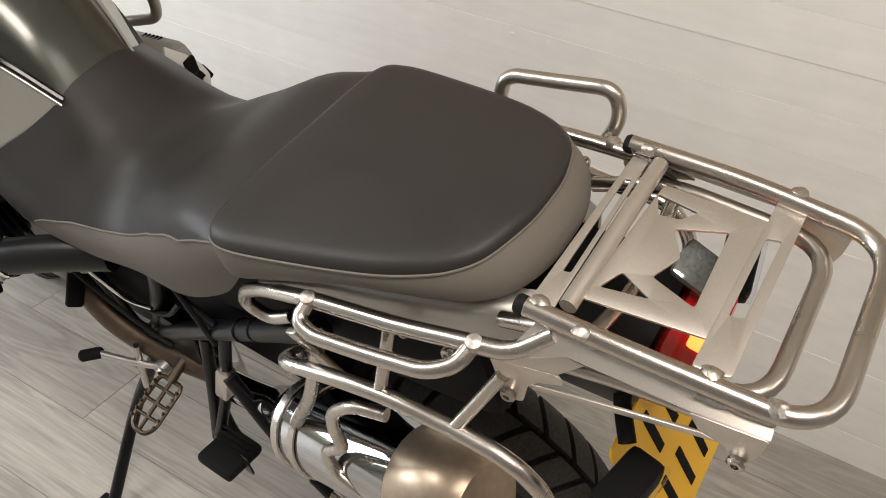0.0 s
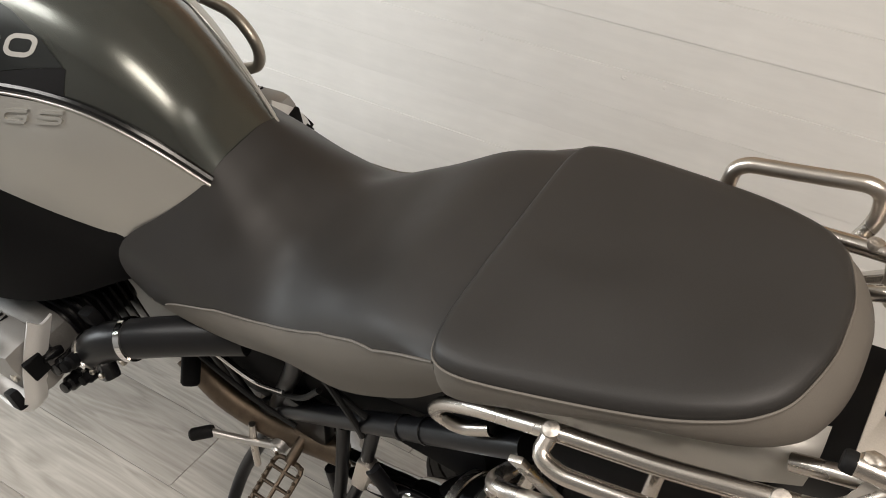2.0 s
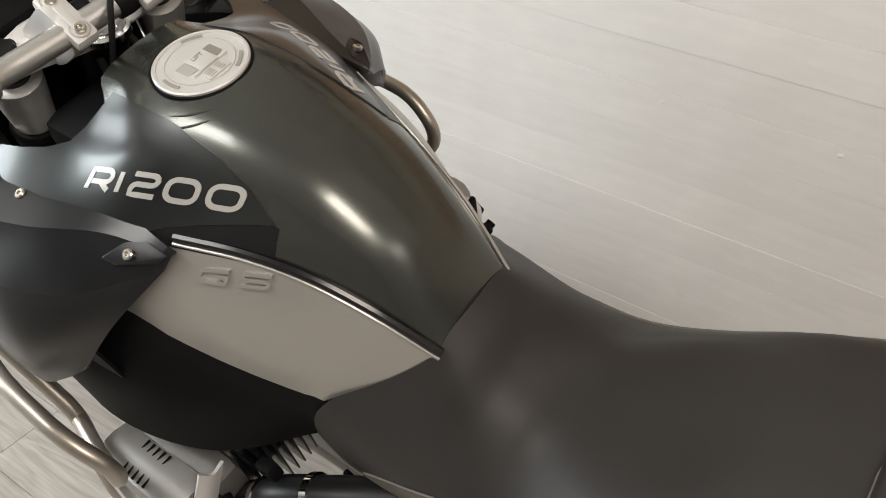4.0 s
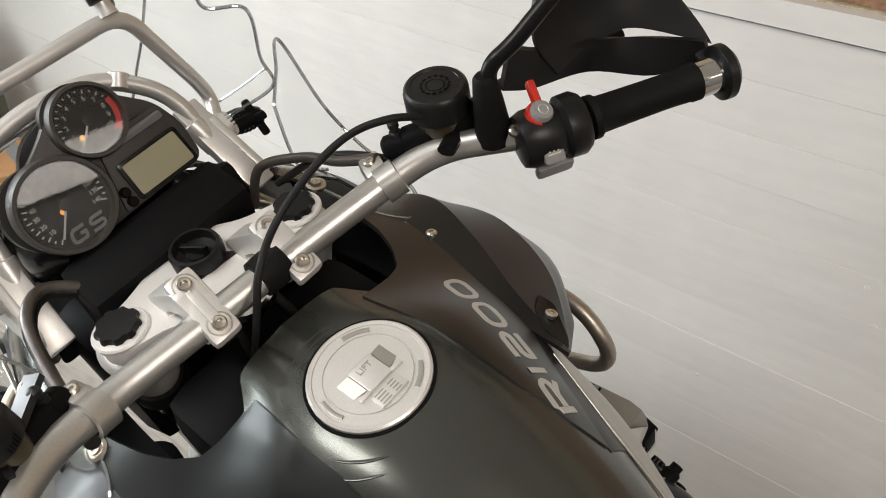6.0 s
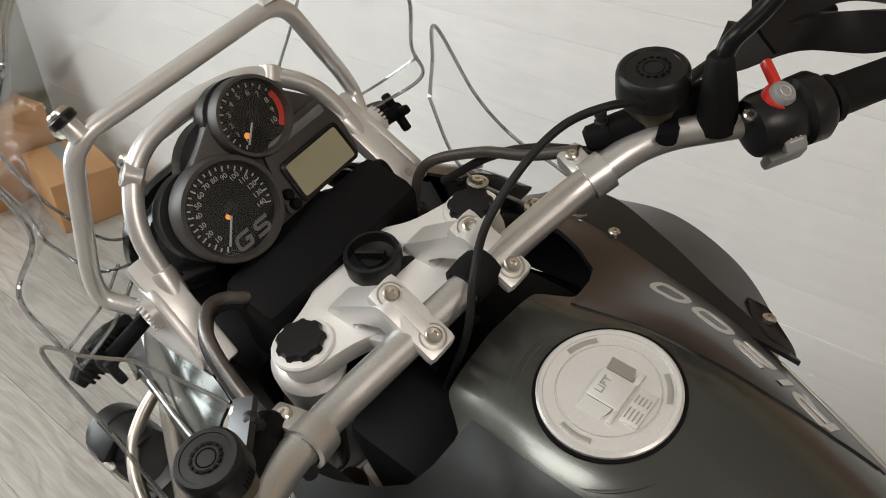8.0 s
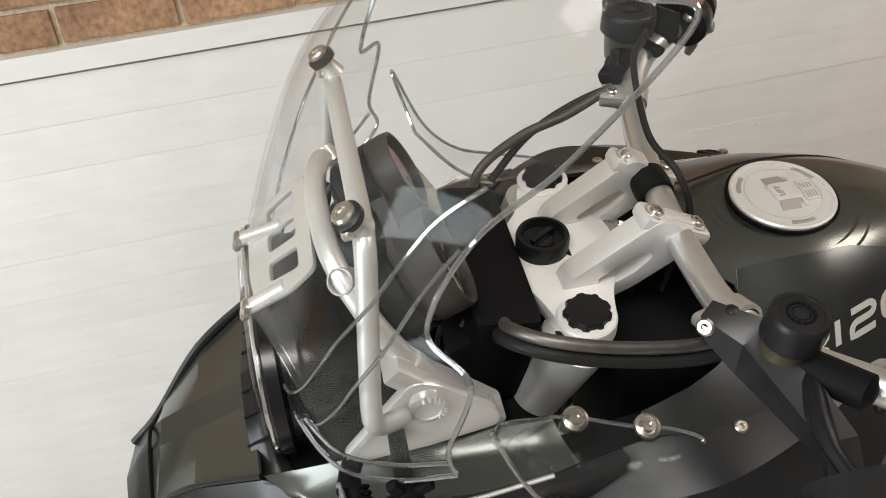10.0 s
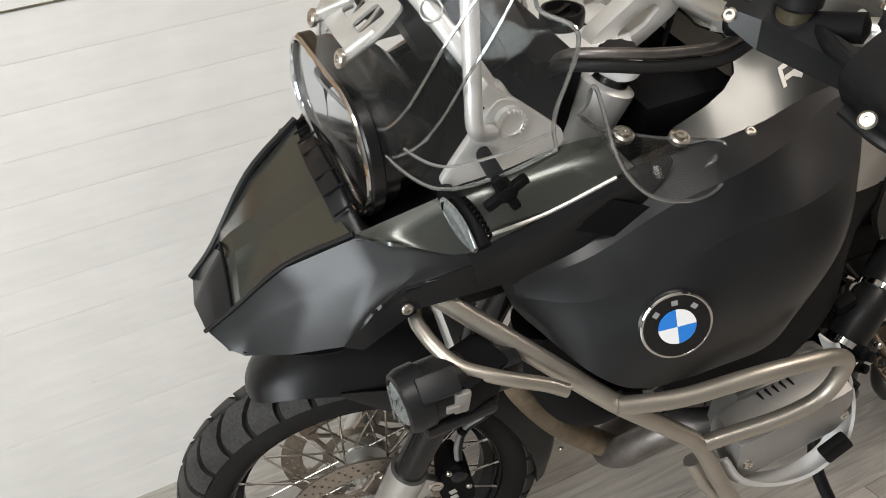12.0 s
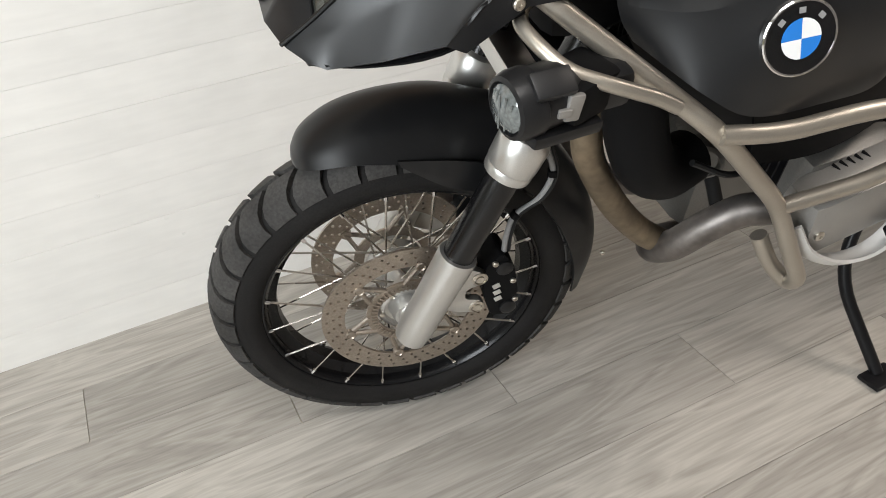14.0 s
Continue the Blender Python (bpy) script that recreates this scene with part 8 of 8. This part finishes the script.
    # darker strips laid on the lip give the shade of its grooves
    for k in range(3):
        y0 = 0.026 + 0.030 * k
        part("lip_groove", sweep(bmesh.new(), [V(0.054 + 0.024 * j / 5 + 0.0015 * k, y0 * side, 1.1088 - 0.0022 * k * k + 0.0105 * j / 5) for j in range(6)], 0.0016, 6), BLACKMAT, lip)
    # turn signal
    ind = part("turn_signal", hose(mirror([(0.165, 0.150, 1.150), (0.158, 0.172, 1.158), (0.154, 0.192, 1.160)], side), 0.0095, 10), BLACKMAT, bike, "black turn signal with a clear ribbed lens")
    sig_a, sig_b = V(0.154, 0.186 * side, 1.160), V(0.161, 0.240 * side, 1.145)
    sx = (sig_b - sig_a).normalized()
    sy = V(-1, 0, 0.15)
    sy = (sy - sx * sy.dot(sx)).normalized()
    sz = sx.cross(sy)

    def leaf(depth, low, high):
        rings = []
        for k in range(9):
            f = k / 8
            half = 0.0150 * math.sin(math.pi * (0.10 + 0.84 * f)) ** 0.7
            c = sig_a.lerp(sig_b, -0.08 + 1.16 * f)
            rings.append([c + sz * (half * math.cos(a)) + sy * (low + (high - low) * (0.5 + 0.5 * math.sin(a)) * depth) for a in (2 * math.pi * q / 14 for q in range(14))])
        return rings_mesh(rings)
    part("signal_body", leaf(1.0, -0.014, 0.003), BLACKMAT, ind)
    lens = part("signal_lens", leaf(1.0, 0.002, 0.008), LENSW, ind, "pale ribbed lens")
    for k in range(9):
        c = sig_a.lerp(sig_b, 0.08 + 0.105 * k)
        half = 0.0150 * math.sin(math.pi * (0.14 + 0.09 * k)) ** 0.7
        part("signal_rib", sweep(bmesh.new(), [c + sz * (half * math.cos(a)) + sy * (-0.009 - 0.0095 * math.sin(a)) for a in (math.pi * q / 8 for q in range(9))], 0.0018, 6), BLACKMAT, ind)

# black sheet added to block the bright gap behind the nose
part("lamp_shelf", plate(fillet([V(0.086, -0.118, 1.072), V(0.086, 0.118, 1.072), V(0.235, 0.150, 1.085), V(0.235, -0.150, 1.085)], 0.012, 4, True), (0, 0, -1), 0.003), BLACKMAT, beak, "added black sheet that darkens the gap under the headlight")

# ---- side shrouds ----
SHROUD = [
    [(0.206, 0.198, 1.040), (0.208, 0.199, 1.030), (0.213, 0.200, 1.012), (0.222, 0.203, 0.990), (0.236, 0.210, 0.968)],
    [(0.300, 0.206, 1.062), (0.297, 0.222, 1.052), (0.287, 0.252, 1.018), (0.285, 0.277, 0.980), (0.280, 0.295, 0.942)],
    [(0.395, 0.188, 1.122), (0.390, 0.235, 1.105), (0.378, 0.276, 1.052), (0.366, 0.309, 1.002), (0.340, 0.318, 0.912)],
    [(0.460, 0.190, 1.142), (0.470, 0.246, 1.134), (0.452, 0.282, 1.085), (0.452, 0.315, 1.002), (0.440, 0.322, 0.905)],
    [(0.555, 0.173, 1.143), (0.552, 0.224, 1.135), (0.535, 0.286, 1.095), (0.545, 0.318, 1.020), (0.512, 0.320, 0.905)],
    [(0.642, 0.157, 1.143), (0.640, 0.186, 1.137), (0.628, 0.252, 1.095), (0.598, 0.300, 1.030), (0.560, 0.305, 0.930)],
    [(0.722, 0.160, 1.128), (0.720, 0.164, 1.124), (0.712, 0.175, 1.108), (0.665, 0.240, 1.050), (0.610, 0.285, 0.970)],
]
SH = Surf(SHROUD)


class Folded(Surf):
    """Flat between the first three lines, smooth below."""

    def at(self, u, s):
        row = []
        for r in self.p:
            if s < 2:
                i = 0 if s < 1 else 1
                row.append(r[i] * (1 - s + i) + r[i + 1] * (s - i))
            else:
                row.append(catmull(r[2:], s - 2))
        return Vector(catmull(np.array(row), u))


for side in (-1, 1):
    sh = part("side_shroud", skin(Folded(SHROUD), 0, 6, 48, 0, 4, 32, 0.004, (0, 1, 0.2), side), SATIN, bike, "satin black side shroud with a round badge", 9)
    screw(sh, (0.515, 0.1985 * side, 1.1415), (0, 0.3 * side, 1), 0.0065)
    pad = [V(0.652, 0.205 * side, 1.1235), V(0.674, 0.203 * side, 1.1225), V(0.708, 0.178 * side, 1.1195), V(0.717, 0.166 * side, 1.1235), V(0.690, 0.167 * side, 1.1335), V(0.668, 0.180 * side, 1.1325)]
    part("tip_inlay", plate(fillet(pad, 0.004, 3, True), (-0.15, -0.45 * side, -1), 0.006, (), 0.0012), BLACKPL, sh, "raised black inlay at the tip")
    screw(sh, (0.681, 0.1875 * side, 1.1285), (0.1, 0.5 * side, 1), 0.0065)
    screw(sh, (0.2385, 0.2035 * side, 0.987), (-0.3, side, 0.2), 0.0065)
    # black sheet added to stop light showing through beside the steering head
    part("shroud_liner", control([[(0.31, 0.138, 1.075), (0.31, 0.165, 1.070), (0.31, 0.198, 1.055)], [(0.40, 0.142, 1.100), (0.40, 0.170, 1.096), (0.40, 0.205, 1.080)], [(0.50, 0.142, 1.112), (0.50, 0.170, 1.108), (0.50, 0.215, 1.090)], [(0.58, 0.138, 1.112), (0.58, 0.165, 1.108), (0.58, 0.200, 1.090)]], 12, 8, 0.003, (0, 0, 1), side), BLACKMAT, sh, "added black sheet that darkens the gap between shroud and steering head")
    # badge: plain rings and quarters
    bo = SH.at(2.0, 3.0)
    bn = SH.normal(2.0, 3.0)
    bo = V(bo.x, bo.y * side, bo.z)
    bn = V(bn.x, bn.y * side, bn.z)
    if bn.y * side < 0:
        bn = -bn
    bx = V(0, 0, 1).cross(bn).normalized()
    by = bn.cross(bx)

    def bp(r, a, h):
        return bo + (bx * math.cos(a) + by * math.sin(a)) * r + bn * h
    bm = bmesh.new()
    lathe(bm, bo, bn, [(0.041, -0.004), (0.041, 0.003), (0.0395, 0.0042), (0.038, 0.0042), (0.0375, 0.0036)], 48)
    badge = part("badge", bm, CHROME, sh, "round black, white and blue enamel badge")
    bm = bmesh.new()
    lathe(bm, bo, bn, [(0.0378, 0.0), (0.0378, 0.0042), (0.0005, 0.0046)], 48)
    part("badge_ring", bm, BLACKGLOSS, badge)
    for q in range(4):
        bm = bmesh.new()
        pts = [bp(0.0, 0, 0.0052)] + [bp(0.0215, radians(90 * q + 90 * k / 10 + 8), 0.0050) for k in range(11)]
        bmq = plate(pts, bn, 0.0006)
        bm.free()
        part("badge_quarter", bmq, BLUEP if q % 2 else WHITEP, badge)
    bm = bmesh.new()
    for a in (145, 98, 52):
        aa = radians(a)
        block(bm, bp(0.0295, aa, 0.0048), (0.007, 0.006, 0.0006), Matrix((-(bx * math.sin(aa)) + by * math.cos(aa), bx * math.cos(aa) + by * math.sin(aa), bn)).transposed())
    part("badge_bars", bm, GREYPL, badge)
    # black plate that paints in the shaded vent between cowl and shroud
    vent = [V(0.283, 0.2065 * side, 1.093), V(0.330, 0.212 * side, 1.122), V(0.378, 0.2185 * side, 1.098), V(0.335, 0.2185 * side, 1.072)]
    part("vent_opening", plate(fillet(vent, 0.005, 3, True), (0, side, 0.2), 0.004), BLACKMAT, sh)
    lipline = [V(0.331, 0.220 * side, 1.050), V(0.380, 0.222 * side, 1.094), V(0.368, 0.221 * side, 1.094), V(0.332, 0.221 * side, 1.071)]
    part("vent_lip", plate(lipline, (0, side, 0.2), 0.003), SILVERP, sh, "pale edge of the vent")
    # inner cover below the shroud
    part("cooler_cover", control([
        [(0.24, 0.195, 0.965), (0.28, 0.20, 0.90), (0.34, 0.19, 0.82)],
        [(0.36, 0.25, 0.93), (0.38, 0.25, 0.86), (0.42, 0.22, 0.78)],
        [(0.48, 0.27, 0.92), (0.50, 0.27, 0.84), (0.52, 0.24, 0.76)],
        [(0.60, 0.265, 0.98), (0.61, 0.255, 0.86), (0.62, 0.23, 0.77)],
    ], 20, 14, 0.004, (0, 1, 0), side), BLACKMAT, bike, "black textured inner cover")

# ---- crash bars and fog lamps ----
for side in (-1, 1):
    cbar = part("crash_bar", tube(mirror([(0.125, 0.165, 1.035), (0.150, 0.190, 1.015), (0.300, 0.312, 0.898), (0.449, 0.318, 0.730), (0.478, 0.348, 0.655), (0.506, 0.364, 0.596), (0.512, 0.346, 0.566), (0.490, 0.322, 0.592), (0.470, 0.298, 0.640)], side), 0.0125, 16, 0.035), CRASH, bike, "titanium coloured tubular crash bar")
    part("upper_loop", tube(mirror([(0.300, 0.316, 0.897), (0.370, 0.335, 0.892), (0.480, 0.352, 0.905), (0.590, 0.356, 0.885), (0.640, 0.345, 0.835), (0.618, 0.350, 0.775), (0.560, 0.345, 0.755), (0.452, 0.322, 0.728)], side), 0.0115, 16, 0.04), CRASH, cbar)
    part("lamp_tube", tube(mirror([(0.140, 0.150, 1.022), (0.106, 0.176, 1.006), (0.112, 0.212, 0.998), (0.128, 0.250, 0.985), (0.170, 0.276, 0.974), (0.220, 0.293, 0.955), (0.240, 0.302, 0.944)], side), 0.0085, 12, 0.03), CRASH, cbar)
    screw(cbar, (0.231, 0.300 * side, 0.947), (0, side, 0.2), 0.0065)
    lampm = V(-0.97, 0.10 * side, 0.0).normalized()
    lc = V(0.070, 0.252 * side, 0.961)
    bm = bmesh.new()
    lathe(bm, lc, lampm, [(0.028, -0.070), (0.034, -0.050), (0.035, -0.020), (0.0375, -0.018), (0.0375, 0.0), (0.034, 0.010), (0.029, 0.012), (0.027, 0.006)], 28)
    fog = part("fog_lamp", bm, BLACKPL, bike, "black round fog lamp on the crash bar")
    bm = bmesh.new()
    lathe(bm, lc, lampm, [(0.027, 0.004), (0.026, 0.010), (0.018, 0.016), (0.0005, 0.019)], 28)
    lens = part("fog_lens", bm, LENSW, fog, "pale ribbed glass lens")
    fx = lampm.cross(V(0, 0, 1)).normalized()
    fz = fx.cross(lampm)
    for k in range(-2, 3):
        w = 0.022 * math.sqrt(1 - (k / 3) ** 2)
        bm = bmesh.new()
        rod(bm, lc + lampm * (0.0175 - 0.0022 * abs(k)) + fx * (0.0078 * k) - fz * w, lc + lampm * (0.0195 - 0.0022 * abs(k)) + fx * (0.0078 * k) + fz * w, 0.0012, 6)
        part("lens_rib", bm, LENSW, lens)
    bm = bmesh.new()
    lathe(bm, lc, lampm, [(0.031, 0.003), (0.020, -0.012), (0.0005, -0.016)], 28)
    part("fog_reflector", bm, CHROME, fog)
    bm = bmesh.new()
    block(bm, lc - lampm * 0.080 + V(0, 0, -0.004), (0.070, 0.062, 0.050), Euler((0, radians(2), radians(-18 * side))).to_matrix(), 0.012)
    part("fog_housing", bm, BLACKMAT, fog)
    bm = bmesh.new()
    block(bm, lc - lampm * 0.050 + V(0, 0.006 * side, -0.034), (0.090, 0.060, 0.016), Euler((0, radians(6), radians(-6 * side))).to_matrix(), 0.006)
    part("fog_tray", bm, BLACKPL, fog)
    bm = bmesh.new()
    block(bm, lc - lampm * 0.030 + V(0, 0.020 * side, 0.030), (0.046, 0.030, 0.014), Euler((radians(-30 * side), 0, 0)).to_matrix(), 0.004)
    part("fog_clip", bm, BLACKPL, fog)
    bm = bmesh.new()
    block(bm, lc - lampm * 0.052 + V(0, 0.034 * side, 0.004), (0.018, 0.008, 0.032), Euler((0, radians(8), 0)).to_matrix(), 0.003)
    block(bm, lc - lampm * 0.040 + V(0, 0.036 * side, 0.002), (0.016, 0.006, 0.010), Euler((0, radians(8), 0)).to_matrix(), 0.002)
    part("fog_catch", bm, CASTGREY, fog, "grey plastic catch")
    bm = bmesh.new()
    block(bm, lc - lampm * 0.105 + V(0.0, 0, -0.006), (0.06, 0.055, 0.045), None, 0.010)
    part("fog_bracket", bm, BLACKPL, fog)
    screw(fog, (0.118, 0.262 * side, 0.982), (0, side, 0.3), 0.0075)

# ---- floor planks, wall boards, bricks ----
rail_top = slab("wall_cap", (-2.6, WALL_Y - 0.012, 1.208), (4.2, WALL_Y + 0.016, 1.250), WALLP, "white painted cap rail on the panelling")
board_me = bpy.data.meshes.new("board")
PITCH, Z0 = 0.0928, -0.0045
bm = bmesh.new()
block(bm, (0, 0, 0), (6.8, 0.014, PITCH - 0.0003), None, 0.0007)
bm.to_mesh(board_me)
bm.free()
board_me.materials.append(WALLP)
for k in range(13):
    ob = new("board", board_me)
    ob.parent = wall_north
    ob.location = (0.8, WALL_Y + 0.0075 + 0.0008 * math.sin(k * 2.3), Z0 + PITCH * (k + 0.5))
bm = bmesh.new()
for x, z in ((1.208, 0.816), (0.863, 0.811), (0.896, 0.741), (0.625, 0.461), (0.884, 0.460), (1.007, 0.363), (1.193, 0.458), (-0.419, 0.370), (-0.295, 0.268), (-0.27, 0.215), (1.30, 0.82)):
    lathe(bm, (x, WALL_Y + 0.0005, z), (0.1, -1, 0.2), [(0.007, -0.001), (0.005, 0.0012), (0.003, 0.0008), (0.0005, 0.0022)], 9)
for v in bm.verts:
    v.co.x += 0.004 * noise.noise(v.co * 90)
    v.co.z += 0.002 * noise.noise(v.co * 130)
part("filler_mark", bm, WALLP, wall_north, "small filled nail marks")

brick_me = []
for k in range(4):
    bm = bmesh.new()
    block(bm, (0, 0, 0), (0.215, 0.060, 0.066), None, 0.004)
    for v in bm.verts:
        v.co += V(noise.noise(v.co * 40 + V(k * 7, 0, 0)), noise.noise(v.co * 40 + V(0, k * 9, 3)), noise.noise(v.co * 40 + V(5, 0, k))) * 0.003
    me = bpy.data.meshes.new("brick")
    bm.to_mesh(me)
    bm.free()
    me.materials.append(BRICK)
    brick_me.append(me)
for row in range(6):
    for col in range(17):
        ob = new("brick", brick_me[(row * 3 + col * 5) % 4])
        ob.parent = wall_north
        ob.location = (-1.72 + col * 0.225 + (0.112 if row % 2 else 0), WALL_Y + 0.037 + random.uniform(-0.003, 0.003), 1.290 + row * 0.0755)
        ob.rotation_euler = (0, random.uniform(-0.012, 0.012), random.uniform(-0.01, 0.01))

plank_me = bpy.data.meshes.new("plank")
PW, PL = 0.183, 1.22
bm = bmesh.new()
block(bm, (0, 0, -0.004), (PL - 0.0012, PW - 0.0012, 0.008), None, 0.0009)
bm.to_mesh(plank_me)
bm.free()
plank_me.materials.append(OAK)
for r in range(20):
    off = (0.43 - PL / 2 + 0.41 * r) % PL
    for c in range(-3, 4):
        x0 = 0.4 + off + c * PL - PL
        x1 = min(x0 + PL, 4.2)
        x0 = max(x0, -2.6)
        if x1 - x0 < 0.02:
            continue
        ob = new("plank", plank_me)
        ob.parent = floor
        ob.scale.x = (x1 - x0) / PL
        ob.location = ((x0 + x1) / 2, WALL_Y + 0.016 - PW * (r + 0.5), 0.0)

# ---- things at the far end of the room ----
def box_of(name, centre, size, turn, material, label, cat):
    bm = bmesh.new()
    block(bm, (0, 0, 0), size, None, 0.006)
    ob = tagged(part(name, bm, material), label=label, category=cat)
    ob.matrix_world = Matrix.Translation(centre) @ Euler((0, 0, radians(turn))).to_matrix().to_4x4()
    return ob


for c, s, t in (((-2.36, 0.33, 0.17), (0.40, 0.44, 0.34), 6), ((-1.96, 0.50, 0.10), (0.34, 0.24, 0.20), -10)):
    bx = box_of("cardboard_box", c, s, t, CARD, "closed brown cardboard box standing on the floor", "box")
    bm = bmesh.new()
    block(bm, (0, 0, s[2] / 2 + 0.001), (s[0] * 0.98, 0.05, 0.002))
    part("packing_tape", bm, GREYPL, bx)
bm = bmesh.new()
bmesh.ops.create_icosphere(bm, subdivisions=4, radius=0.25)
for v in bm.verts:
    v.co = V(v.co.x * 0.9, v.co.y * 0.8, v.co.z * 1.15) * 0.62 * (1 + 0.30 * noise.noise(v.co * 6)) + V(0, 0, 0.16)
    v.co.z = max(v.co.z, 0.0)
bag = tagged(part("fabric_bag", bm, FABRIC), label="slumped grey blue fabric bag on a cardboard box", category="bag")
bag.location = (-2.38, 0.42, 0.34)
# window frame in the front wall
win = new("window_1")
tagged(win, label="white framed window letting in daylight", kind="structure")
for a, b in (((-2.66, -2.25, 0.75), (-2.62, -0.75, 0.80)), ((-2.66, -2.25, 2.20), (-2.62, -0.75, 2.25)), ((-2.66, -2.25, 0.80), (-2.62, -2.20, 2.20)), ((-2.66, -0.80, 0.80), (-2.62, -0.75, 2.20)), ((-2.66, -1.525, 0.80), (-2.62, -1.475, 2.20))):
    bm = bmesh.new()
    block(bm, [(p + q) / 2 for p, q in zip(a, b)], [abs(q - p) for p, q in zip(a, b)], None, 0.004)
    part("window_frame", bm, WHITEP, win)
# ceiling lamps
for x, y, sx, sy in ((2.3, -1.0, 1.24, 0.64), (-0.3, -1.3, 1.24, 0.64), (3.85, -0.25, 0.64, 0.94)):
    bm = bmesh.new()
    block(bm, (0, 0, 0), (sx, sy, 0.02), None, 0.004)
    lampob = tagged(part("ceiling_panel_lamp", bm, WHITEP), label="flat white ceiling light panel", category="lamp")
    lampob.location = (x, y, 2.69)
